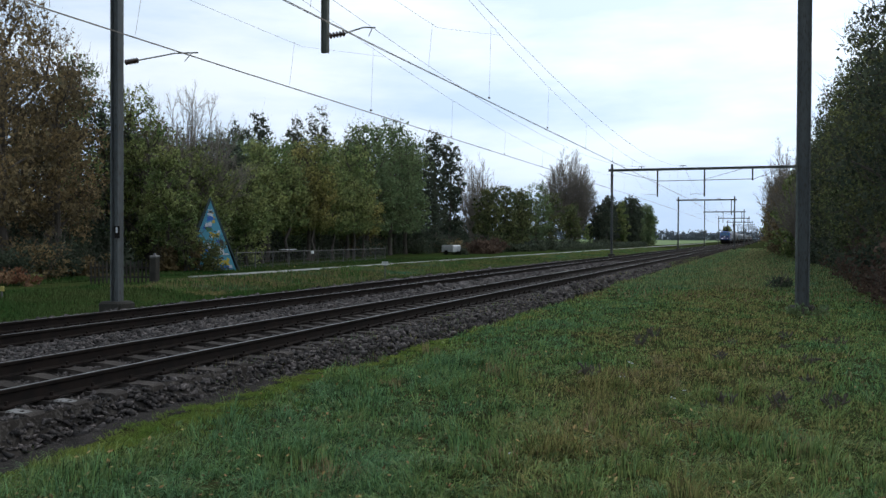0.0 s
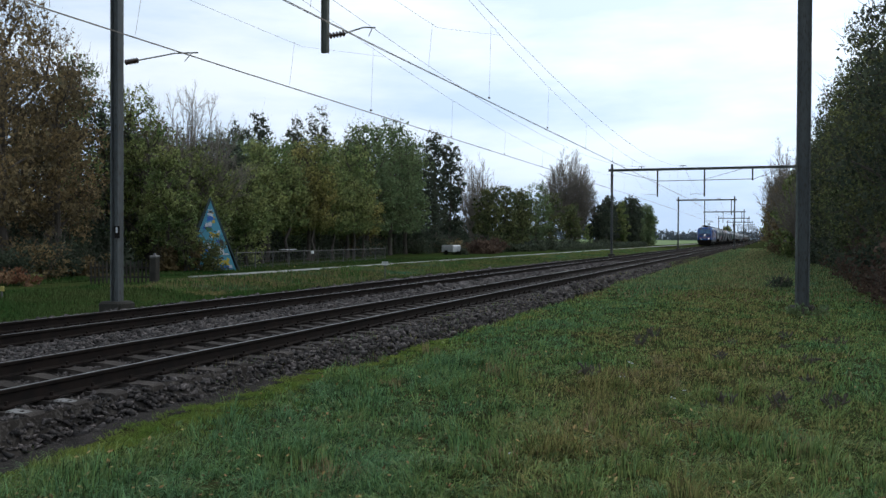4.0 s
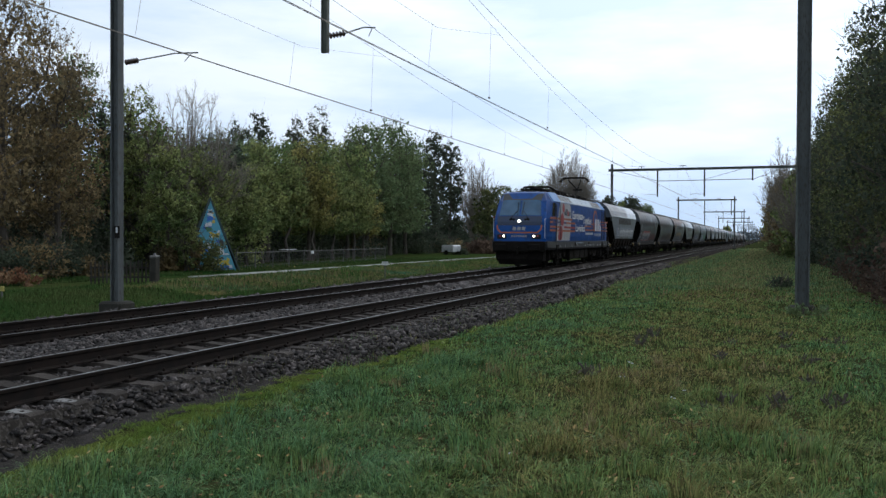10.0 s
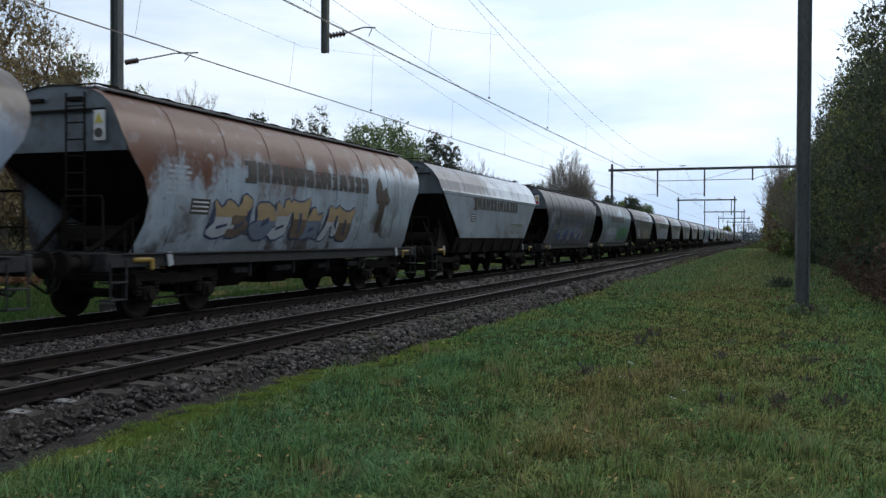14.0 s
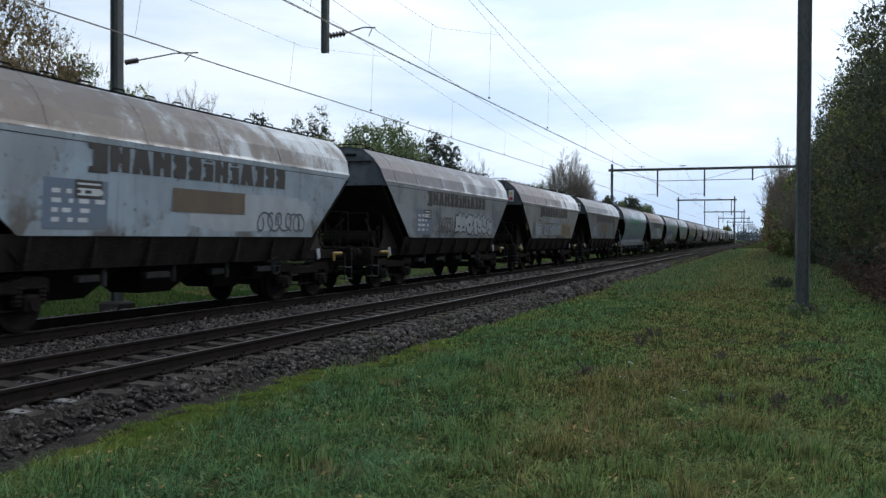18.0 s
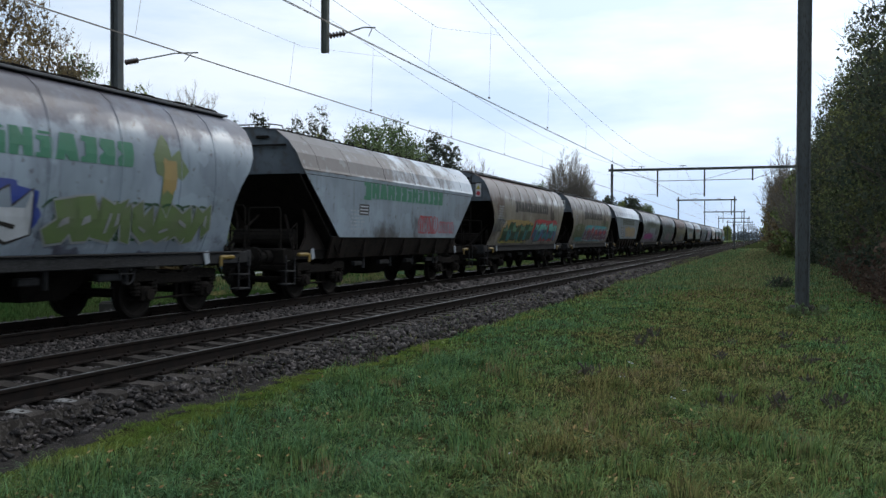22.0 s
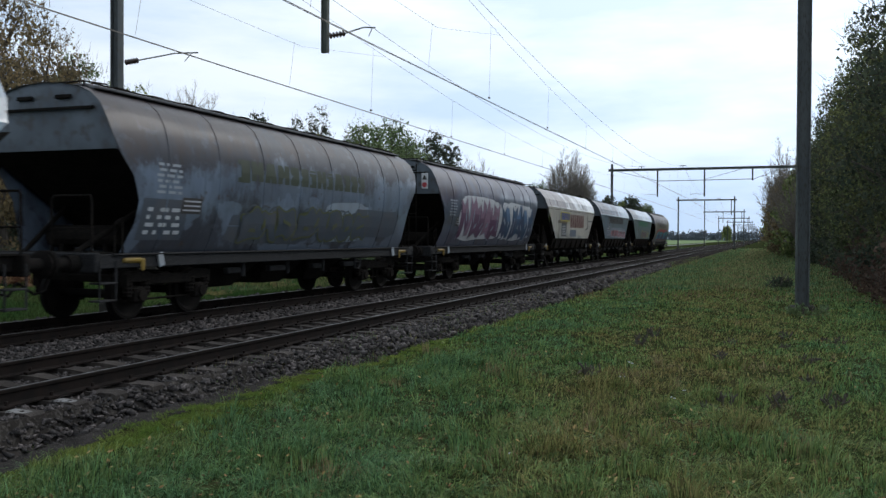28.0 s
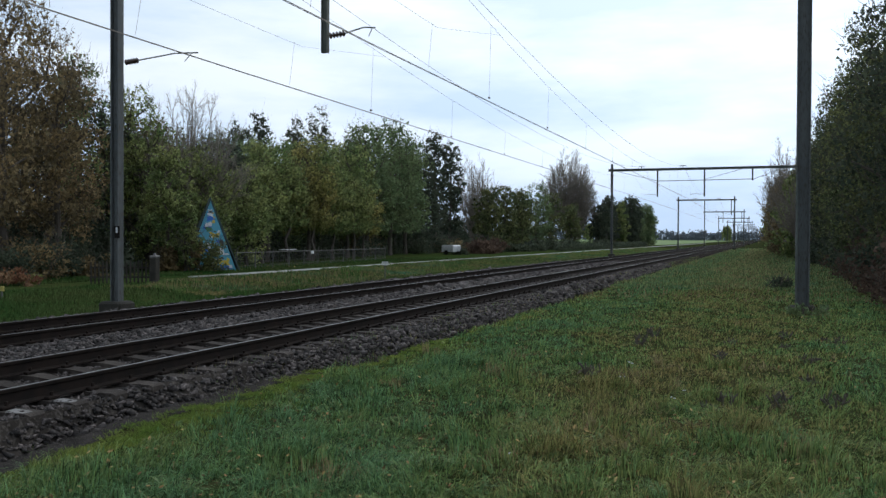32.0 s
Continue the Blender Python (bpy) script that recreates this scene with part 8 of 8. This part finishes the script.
part("stake", Build().rod((0, 0, 0), (0, 0, 0.34), 0.03, n=8), M["post"], e)
part("cap", Build().rod((0, 0, 0.34), (0, 0, 0.50), 0.075, 0.07, n=10), paint("stake_yellow", (0.30, 0.26, 0.06)), e, "yellow cap")
bush(-28.9, 27.4, 2.6, 1.4, 0.85, "leaf_red", 651, "heap of reddish and yellow garden cuttings", name="brush_pile", size=0.07, clumps=22, per=50)
bush(-28.3, 28.3, 1.3, 0.8, 0.6, "leaf_yellow", 652, "heap of yellowing garden cuttings", name="brush_pile", size=0.06, clumps=10, per=40)
bush(-34.9, 99.6, 2.6, 1.4, 0.95, "leaf_dark", 660, "dark low shrub in front of the parked trailer", size=0.10)
# ---- verge: grass, weeds, fallen leaves, ballast stones, sleepers ----
def grass(name, n, area, hgt, width, material, seed, label, lean=0.55, patch=None):
    """Single pointed blades, leaning at random, thicker in tufts."""
    rng = np.random.default_rng(seed)
    x0, x1, y0, y1 = area
    u = rng.random(n)
    y = y0 + (y1 - y0) * u ** 1.7
    x = x0 + (x1 - x0) * rng.random(n)
    tuft = np.sin(x * 2.1 + 1.3 * np.sin(y * 0.9)) * np.sin(y * 1.7 + np.sin(x * 1.1)) + 0.5 * np.sin(x * 5.3) * np.sin(y * 4.7)
    if patch is not None:
        keep = tuft + rng.normal(size=n) * 0.4 > patch
        x, y, tuft = x[keep], y[keep], tuft[keep]
        n = len(x)
    edge = -6.12 + 0.22 * np.sin(y * 0.8) + 0.15 * np.sin(y * 2.3)
    if x1 > -6:
        keep = x > edge
        x, y, tuft = x[keep], y[keep], tuft[keep]
        n = len(x)
    z = ground_height(x, y) - 0.01
    h = hgt * (0.45 + 0.8 * rng.random(n)) * (1 + 0.30 * tuft)
    a = rng.uniform(0, 6.283, n)
    ld = lean * rng.random(n) * h
    dx, dy = np.cos(a), np.sin(a)
    px, py = -dy * width, dx * width
    k = np.clip(np.hypot(x, y) / 14, 1, 3)
    px, py = px * k, py * k
    root = np.stack([x, y, z], 1)
    tip = root + np.stack([dx * ld, dy * ld, h], 1)
    off = np.stack([px, py, np.zeros(n)], 1)
    v = np.stack([root - off, root + off, tip], 1).reshape(-1, 3)
    return tagged(new(name, big_mesh(name, v, 3, material)), label, "grass", kind="stuff")


def field_noise(x, y, seed, scale, octaves=3):
    """Smooth random field, about -1 to 1."""
    rng = np.random.default_rng(seed)
    out = np.zeros_like(x)
    amp = 1.0
    for k in range(octaves):
        for j in range(4):
            a = rng.uniform(0, 6.283)
            f = 6.283 / scale * (2.1 ** k) * rng.uniform(0.6, 1.4)
            out += amp * 0.5 * np.sin(f * (x * np.cos(a) + y * np.sin(a)) + rng.uniform(0, 6.283))
        amp *= 0.6
    return out / 1.6


def sward(name, n, reach, wedge, hgt, width, material, seed, label, per=7, gate=None, sprawl=1.0, mounds=0):
    """Small tufts of bent blades, thickest at the near corner of the verge."""
    rng = np.random.default_rng(seed)
    m = n // per
    y = reach[0] * (reach[1] / reach[0]) ** rng.random(m)
    lo = np.maximum(-6.3, -1.15 * y)
    hi = wedge[0] + wedge[1] * y
    x = lo + (hi - lo) * rng.random(m)
    if mounds:
        cx, cy = x[:mounds].copy(), y[:mounds].copy()
        pick = rng.integers(0, mounds, m)
        x, y = cx[pick] + 0.17 * rng.normal(size=m), cy[pick] + 0.15 * rng.normal(size=m)
    edge = -5.52 + 0.14 * field_noise(x * 0, y, 7, 2.5) - np.clip((y - 9) * 0.045, 0, 0.36)
    keep = x > edge + 0.12 * rng.normal(size=m)
    lush = field_noise(x, y, 3, 1.6)
    if gate is not None:
        keep &= field_noise(x, y, seed + 50, 0.9) + 0.3 * rng.normal(size=m) > gate
    x, y, lush = x[keep], y[keep], lush[keep]
    m = len(x)
    comb = field_noise(x, y, 5, 2.2) * 3.0 + 0.8 * rng.normal(size=m)
    flat = np.clip(0.55 + 0.5 * field_noise(x, y, 6, 1.3), 0.1, 1.3) * sprawl
    tuft = field_noise(x, y, 13, 0.42)
    ht = hgt * np.clip(1 + 0.30 * lush + 0.55 * tuft + 0.25 * rng.normal(size=m), 0.22, 2.4)
    rep = lambda q: np.repeat(q, per)
    k = len(x) * per
    X = rep(x) + 0.022 * rng.normal(size=k) * np.clip(rep(y) / 9, 1, 3)
    Y = rep(y) + 0.022 * rng.normal(size=k) * np.clip(rep(y) / 9, 1, 3)
    h = rep(ht) * (0.5 + 0.75 * rng.random(k))
    a = rep(comb) + 0.9 * rng.normal(size=k)
    bend = rep(flat) * (0.3 + 1.1 * rng.random(k))
    dx, dy = np.cos(a), np.sin(a)
    root = np.stack([X, Y, ground_height(X, Y) - 0.008], 1)
    mid = root + np.stack([dx * h * bend * 0.32, dy * h * bend * 0.32, h * (0.68 - 0.1 * bend)], 1)
    tip = root + np.stack([dx * h * bend * 1.05, dy * h * bend * 1.05, h * np.clip(1.05 - 0.42 * bend, 0.2, 1)], 1)
    b = a + 1.571 + 0.9 * rng.normal(size=k)
    w = width * np.clip(np.hypot(X, Y) / 9, 1, 4) * (0.7 + 0.6 * rng.random(k))
    off = np.stack([np.cos(b) * w, np.sin(b) * w, 0 * w], 1)
    v = np.stack([root - off * 0.8, root + off * 0.8, mid - off, mid + off, tip], 1).reshape(-1, 3)
    t = (np.array([[0, 1, 3], [0, 3, 2], [2, 3, 4]])[None] + 5 * np.arange(k)[:, None, None]).reshape(-1, 3)
    return tagged(new(name, indexed_mesh(name, v, t, material)), label, "grass", kind="stuff")


sward("verge_grass", 235000, (4.0, 46), (0.9, 0.16), 0.059, 0.0043, M["sward"], 1, "short rough autumn grass on the verge", per=4, sprawl=1.8)
sward("verge_grass_tufts", 52000, (4.0, 40), (0.9, 0.16), 0.095, 0.0034, M["sward"], 2, "longer green grass tufts on the verge", per=18, gate=0.2, sprawl=1.2)
sward("matted_grass", 42000, (4.0, 13), (0.9, 0.16), 0.19, 0.0026, M["sward"], 4, "long matted grass lying over the verge", per=14, gate=0.0, sprawl=2.6)
sward("straw_blades", 11000, (4.0, 46), (0.9, 0.16), 0.085, 0.0024, M["straw"], 3, "faded straw blades among the grass", per=5, gate=0.1, sprawl=1.7)
sward("grass_mounds", 30000, (4.4, 15), (0.7, 0.14), 0.16, 0.0027, M["sward"], 9, "shaggy grass mounds combed over by the wind", per=12, sprawl=1.7, mounds=46)
sward("withered_mounds", 3000, (4.4, 15), (0.7, 0.14), 0.15, 0.0025, M["straw"], 10, "withered straw clumps lying in the grass", per=10, sprawl=2.2, mounds=30)
grass("outer_verge_grass", 40000, (1.5, 6.0, -2, 36), 0.07, 0.006, M["sward"], 8, "short rough grass beside the field", 1.0)


def shoulder_weeds(n, material, seed, label, hgt):
    """Thin weeds that creep from the verge on to the ballast shoulder."""
    rng = np.random.default_rng(seed)
    y = 9 * (95 / 9) ** rng.random(n)
    x = -5.85 - 0.75 * rng.random(n) ** 1.7 + foot(y)
    keep = field_noise(x * 2, y * 0.6, seed, 1.5) + 0.4 * rng.normal(size=n) > 0.1
    x, y = x[keep], y[keep]
    n = len(x)
    z = np.interp(x - foot(y), [-6.75, -6.58, -6.22, -5.95], [-0.195, -0.205, -0.42, -0.56]) - 0.02
    h = hgt * (0.4 + rng.random(n))
    a = rng.uniform(0, 6.283, n)
    w = 0.0026 * np.clip(np.hypot(x, y) / 9, 1, 5)
    root = np.stack([x, y, z], 1)
    off = np.stack([np.cos(a) * w, np.sin(a) * w, 0 * w], 1)
    tip = root + np.stack([rng.normal(size=n) * 0.4 * h, rng.normal(size=n) * 0.4 * h, h], 1)
    tagged(new("shoulder_weeds", big_mesh("shoulder_weeds", np.stack([root - off, root + off, tip], 1).reshape(-1, 3), 3, material)), label, "weeds", kind="stuff")


shoulder_weeds(14000, M["sward"], 71, "thin grass creeping on to the ballast shoulder", 0.10)
shoulder_weeds(3000, M["straw"], 72, "dry brown weeds on the ballast shoulder", 0.13)


def grit_edge(ys):
    """Ragged line where the grit gives way to moss."""
    return -5.84 - 0.42 * np.clip((ys - 6.5) / 5.0, 0, 1) + foot(ys) + 0.12 * field_noise(ys * 0, ys, 17, 3.0) + 0.05 * field_noise(ys * 0, ys, 18, 0.7)


def grit_strip():
    """Bare dusty grit between the ballast foot and the grass."""
    ys = np.arange(2.0, 24, 0.12)
    lo, hi = ground_height(ys * 0 - 6.0, ys), ground_height(ys * 0 - 5.5, ys)
    cols = []
    for f, up in ((0, 0.016), (0.4, 0.016), (0.75, 0.012), (1, -0.03)):
        x = -6.36 + foot(ys) + f * (grit_edge(ys) + 0.10 + 6.36 - foot(ys))
        z = lo + (hi - lo) * np.clip((x + 6.0) / 0.5, 0, 1)
        cols.append(np.stack([x, ys, z + up], 1))
    v = np.stack(cols, 1).reshape(-1, 3)
    a = (np.arange(len(ys) - 1)[:, None] * 4 + np.arange(3)[None]).ravel()
    tagged(new("grit_strip", indexed_mesh("grit_strip", v, np.stack([a, a + 1, a + 5, a + 4], 1), M["grit"])), "bare grey grit along the foot of the ballast", "ground", kind="structure")


def moss_fringe(n, seed):
    """Short blades that creep over the ragged edge of the grit."""
    rng = np.random.default_rng(seed)
    y = 4.2 * (24 / 4.2) ** rng.random(n)
    x = grit_edge(y) + 0.08 + rng.normal(size=n) * 0.07 + 0.48 * rng.random(n)
    keep = field_noise(x, y, 90, 0.6) + 0.4 * rng.normal(size=n) > 0.05
    x, y = x[keep], y[keep]
    n = len(x)
    lo, hi = ground_height(y * 0 - 6.0, y), ground_height(y * 0 - 5.5, y)
    h = 0.034 * (0.4 + rng.random(n))
    a, w = rng.uniform(0, 6.283, n), 0.0040 * np.clip(y / 9, 1, 3)
    root = np.stack([x, y, lo + (hi - lo) * np.clip((x + 6.0) / 0.5, 0, 1)], 1)
    off = np.stack([np.cos(a) * w, np.sin(a) * w, 0 * w], 1)
    tip = root + np.stack([rng.normal(size=n) * h, rng.normal(size=n) * h, h], 1)
    tagged(new("moss_fringe", big_mesh("moss_fringe", np.stack([root - off, root + off, tip], 1).reshape(-1, 3), 3, M["moss"])), "mossy short grass creeping over the grit", "grass", kind="stuff")


moss_fringe(52000, 33)
grit_strip()
grass("mossy_grass", 70000, (-6.0, -4.95, 4.6, 22), 0.030, 0.0036, M["moss"], 31, "bright short mossy grass beside the grit", 1.2, patch=-0.35)
sward("broad_grass", 20000, (4.0, 9.5), (0.9, 0.16), 0.105, 0.0062, M["broad"], 41, "broad coarse green grass leaves in the foreground", per=6, gate=-0.25, sprawl=1.9)
sward("combed_grass", 16000, (4.6, 11), (0.9, 0.16), 0.17, 0.003, M["sward"], 43, "long combed grass over the humps", per=16, gate=0.35, sprawl=2.4)
grass("verge_grass_far", 80000, (-6.4, 5.0, 36, 190), 0.15, 0.011, M["sward_far"], 2, "short rough autumn grass on the verge", 0.8)
grass("far_straw", 3500, (-6.2, 5.0, 30, 150), 0.17, 0.009, M["straw"], 22, "dry stalks in the far verge", 0.8)
grass("near_verge_grass", 60000, (-5.9, 6.0, -9, 4.4), 0.07, 0.006, M["sward"], 18, "short rough grass round the viewpoint", 1.0)
grass("bank_straw", 5000, (-23.8, -19.2, 28, 64), 0.20, 0.007, M["straw"], 16, "ochre grass on the ditch bank", 0.9, patch=-0.1)
grass("bank_grass", 12000, (-24.5, -19.0, 28, 70), 0.18, 0.009, M["blade"], 17, "rough green and yellow grass on the ditch bank", 0.9)
grass("far_lineside_grass", 46000, (-25.6, -14.7, 48, 200), 0.16, 0.016, M["blade"], 26, "pale autumn grass between the far track and the path", 0.8)
grass("lineside_grass", 90000, (-25.6, -14.5, 12, 90), 0.15, 0.010, M["blade_deep"], 5, "grass strip between the track and the path", 0.7)
grass("lineside_straw", 9000, (-25.6, -15.5, 32, 110), 0.17, 0.006, M["straw"], 15, "dry stalks in the lineside grass", 0.7)
grass("garden_grass", 40000, (-34.0, -28.4, 24, 80), 0.12, 0.012, M["blade_deep"], 6, "lawn beyond the path", 0.7)


def scattered_leaves(name, n, area, size, material, seed, label, lift=0.05, flat=0.5):
    rng = np.random.default_rng(seed)
    x = rng.uniform(area[0], area[1], n)
    y = area[2] + (area[3] - area[2]) * rng.random(n) ** 1.6
    c = np.stack([x, y, ground_height(x, y) + lift * rng.random(n)], 1)
    a = rng.normal(size=(n, 3)) * np.array([1, 1, flat])
    a /= np.linalg.norm(a, axis=1)[:, None]
    b = np.cross(a, rng.normal(size=(n, 3)) * 0.3 + np.array([0, 0, 1]))
    b /= np.linalg.norm(b, axis=1)[:, None]
    s = size * (0.5 + rng.random(n))[:, None]
    v = np.stack([c - a * s, c - a * s * 0.3 - b * s * 0.45, c + a * s * 0.4 - b * s * 0.4, c + a * s, c + a * s * 0.4 + b * s * 0.4, c - a * s * 0.3 + b * s * 0.45], 1).reshape(-1, 3)
    return tagged(new(name, big_mesh(name, v, 6, material)), label, "leaves", kind="stuff")


scattered_leaves("fallen_leaves", 5200, (-5.6, 4.0, 4.2, 40), 0.020, M["fallen"], 11, "yellow and brown fallen leaves in the grass", 0.15)
scattered_leaves("brown_leaf_litter", 1700, (-5.0, 1.8, 4.2, 10), 0.017, M["litter_leaf"], 19, "small reddish brown leaves caught in the grass", 0.11)
scattered_leaves("weed_leaves", 1500, (-5.0, 1.4, 4.1, 5.3), 0.021, M["weed"], 12, "low broad-leaved weeds in the grass", 0.07, 0.9)
scattered_leaves("clover_leaves", 5000, (-5.5, 4.0, 4.3, 30), 0.011, M["weed"], 14, "small clover leaves among the grass", 0.05, 0.7)
scattered_leaves("garden_leaf_litter", 1500, (-34, -29, 24, 60), 0.07, M["fallen"], 13, "leaf litter on the lawn", 0.05)


def litter():
    rng = random.Random(5)
    pale = mat("pale_paper", (0.42, 0.43, 0.46), (0.55, 0.55, 0.57), rough=0.8, bump=0)
    for x, y in ((-1.92, 13.5), (-1.86, 13.42), (-1.75, 11.9), (-1.80, 11.82), (-0.95, 11.6), (-1.05, 10.9), (-1.0, 10.82), (1.75, 26.5), (-2.05, 7.3)):
        b = Build()
        z = float(ground_height(x, y)) + 0.095
        w, d, tw = rng.uniform(0.015, 0.032), rng.uniform(0.010, 0.016), rng.uniform(0, 3.1)
        top = []
        for i in range(7):
            t = 6.283 * i / 7 + rng.uniform(-0.25, 0.25)
            q = rng.uniform(0.6, 1.1)
            px, py = w * q * math.cos(t), d * q * math.sin(t)
            top.append(Vector((px * math.cos(tw) - py * math.sin(tw), px * math.sin(tw) + py * math.cos(tw), rng.uniform(0, 0.018))))
        b.loft([[p - Vector((0, 0, 0.003)) for p in top], top])
        tagged(part("paper_scrap", b, pale, at=pose(x, y, z)), "crumpled white scrap lying in the grass", "litter", "scraps in the grass")


litter()
bush(1.05, 25.2, 0.9, 0.7, 0.35, "leaf_green", 401, "low dark weed clump beside the mast", name="weed_clump", size=0.05, clumps=12, per=40)


rw = random.Random(77)
for i in range(16):
    bush(rw.uniform(-2.6, 1.4), rw.uniform(10.5, 19), rw.uniform(0.14, 0.26), rw.uniform(0.14, 0.26), rw.uniform(0.12, 0.22), "leaf_green", 700 + i, "small dark weed among the grass", name="weed_clump", size=0.022, clumps=5, per=14)


def stones(seed):
    """Angular stones: squashed, twisted blocks with knocked-off corners."""
    rng = np.random.default_rng(seed)
    base = np.array([[i, j, k] for k in (-1, 1) for i, j in ((-1, -1), (1, -1), (1, 1), (-1, 1))], float) * 0.68
    tri = np.array([[3, 2, 1], [3, 1, 0], [4, 5, 6], [4, 6, 7], [0, 1, 5], [0, 5, 4], [1, 2, 6], [1, 6, 5], [2, 3, 7], [2, 7, 6], [3, 0, 4], [3, 4, 7]])
    xs, ys = [], []
    for y0, y1, gap in ((3.2, 13.0, 0.052), (13.0, 27.0, 0.075), (27.0, 62.0, 0.13)):
        gx, gy = np.meshgrid(np.arange(-14.4, -5.95, gap), np.arange(y0, y1, gap))
        xs.append(gx.ravel())
        ys.append(gy.ravel())
    x, y = np.concatenate(xs), np.concatenate(ys)
    n = len(x)
    gap = np.where(y < 13, 0.052, np.where(y < 27, 0.075, 0.13))
    x = x + gap * rng.uniform(-0.42, 0.42, n)
    y = y + gap * rng.uniform(-0.42, 0.42, n)
    z = np.interp(x, [-14.75, -14.35, -13.75, -13.1, -10.2, -9.75, -9.3, -6.75, -6.58], [-0.62, -0.45, -0.20, -0.195, -0.195, -0.215, -0.195, -0.195, -0.205])
    down = (x + 6.58) / (0.36 + foot(y))
    z = np.where(x > -6.58, -0.205 - 0.215 * np.clip(down, 0, 1) - 0.16 * np.clip((x + 6.22 - foot(y)) / 0.27, 0, 0.6), z)
    s = gap * (0.46 + 0.50 * rng.random(n) ** 1.8)
    inside = (np.abs(x - TRACK_NEAR) < 1.3) | (np.abs(x - TRACK_FAR) < 1.2)
    bed = np.abs(x - TRACK_NEAR) < 0.95
    z = z - np.where(bed, 0.078, np.where(inside, 0.044, 0.0))
    s = s * np.where(inside, np.where(y > 13, 0.68, 0.9), 1.0)
    rail = np.minimum(np.abs(np.abs(x - TRACK_NEAR) - 0.7525), np.abs(np.abs(x - TRACK_FAR) - 0.7525))
    toe = -6.10 + foot(y) + 0.07 * rng.normal(size=n) + np.where(rng.random(n) < 0.06, 0.4 * rng.random(n), 0.0)
    keep = (rail > 0.10) & (x < toe) & ((x > -12.4) | (rng.random(n) < 0.6))
    x, y, z, s = x[keep], y[keep], z[keep], s[keep]
    n = len(x)
    p = base[None] * (0.7 + 0.6 * rng.random((n, 8, 1))) + rng.normal(size=(n, 8, 3)) * 0.24
    p *= (s[:, None] * (np.array([1.42, 0.95, 0.66]) * (0.7 + 0.6 * rng.random((n, 3)))))[:, None, :]
    a, b = rng.uniform(0, 6.283, n), rng.uniform(-0.9, 0.9, n)
    ca, sa, cb, sb = np.cos(a), np.sin(a), np.cos(b), np.sin(b)
    X = p[..., 0] * ca[:, None] - p[..., 1] * sa[:, None]
    Y = p[..., 0] * sa[:, None] + p[..., 1] * ca[:, None]
    Z = p[..., 2]
    Y, Z = Y * cb[:, None] - Z * sb[:, None], Y * sb[:, None] + Z * cb[:, None]
    v = np.stack([X + x[:, None], Y + y[:, None], Z + (z + 0.042 * rng.random(n) ** 1.5)[:, None]], -1).reshape(-1, 3)
    t = (tri[None] + 8 * np.arange(n)[:, None, None]).reshape(-1, 3)
    tagged(new("ballast_stones", indexed_mesh("ballast_stones", v, t, M["stone"])), "loose angular grey track stones", "ballast", kind="stuff")


stones(21)


def sleeper_mesh():
    b = Build()
    w = 0.14
    rings = []
    for x, top, ww in ((-1.26, -0.20, 0.11), (-1.22, -0.178, 0.13), (-0.45, -0.178, 0.14), (-0.25, -0.205, 0.11), (0.25, -0.205, 0.11), (0.45, -0.178, 0.14), (1.22, -0.178, 0.13), (1.26, -0.20, 0.11)):
        rings.append([Vector((x, -ww, -0.40)), Vector((x, ww, -0.40)), Vector((x, ww * 0.85, top)), Vector((x, -ww * 0.85, top))])
    b.loft(rings)
    return b


def sleepers():
    sm = sleeper_mesh().mesh("sleeper", M["sleeper"])
    clip = Build()
    for side in (-0.7525, 0.7525):
        for s in (-1, 1):
            clip.box(side + s * 0.115, 0, -0.158, 0.07, 0.16, 0.04, bev=0.01)
            clip.rod((side + s * 0.115, 0, -0.15), (side + s * 0.115, 0, -0.10), 0.018, n=6)
    cm = clip.mesh("rail_clip", M["steel"])
    for tr, y0, n in ((track_near, 3.0, 110), (track_far, 6.0, 80)):
        for i in range(n):
            y = y0 + 0.6 * i
            jig = 0.012 * math.sin(i * 7.7)
            o = part("sleeper", sm, M["sleeper"], tr, at=pose(jig, y, 0))
            if i < 60:
                part("rail_clip", cm, M["steel"], o)
        far = Build()
        tpl = sleeper_mesh()
        for i in range(220):
            y = y0 + 0.6 * (n + i)
            far.add([(vx, vy + y, vz) for vx, vy, vz in tpl.v], tpl.f)
        o = part("distant_sleepers", far, M["sleeper"], tr)
        o["kind"] = "stuff"
    # two pale sleeper ends beside the near rail, added as separate blocks
    for y, tilt in ((7.19, -3.0), (6.57, 2.0)):
        e = thing("concrete_slab", pose(-6.74, y, -0.165, tilt, 4, 6), "pale flat concrete sleeper end with a fixing hole in the ballast", "slab", "slabs in the ballast")
        part("slab", Build().box(0, 0, -0.03, 0.24, 0.15, 0.05, bev=0.016), M["palestone"], e)
        part("fixing_hole", Build().rod((0.03, 0, -0.008), (0.03, 0, -0.002), 0.022, n=10), M["steel"], e, "dark fixing hole")


sleepers()


# ---- what moves ----
def motions():
    for e, y0 in wagons:
        walk(e, [(t, pose(TRACK_FAR, y0 - SPEED * t, 0)) for t in (0.0, 8.0, 16.0, 24.0, 32.0)])
    walk(loco, [(t, pose(TRACK_FAR, NOSE_AT_START - SPEED * t, 0)) for t in (0.0, 8.0, 16.0, 24.0, 32.0)])
    spin = math.degrees(SPEED / 0.625)
    for ws, y in loco_wheels:
        walk(ws, [(f / FPS, pose(0, y, 0.625, spin * f / FPS)) for f in range(0, 961)])


motions()
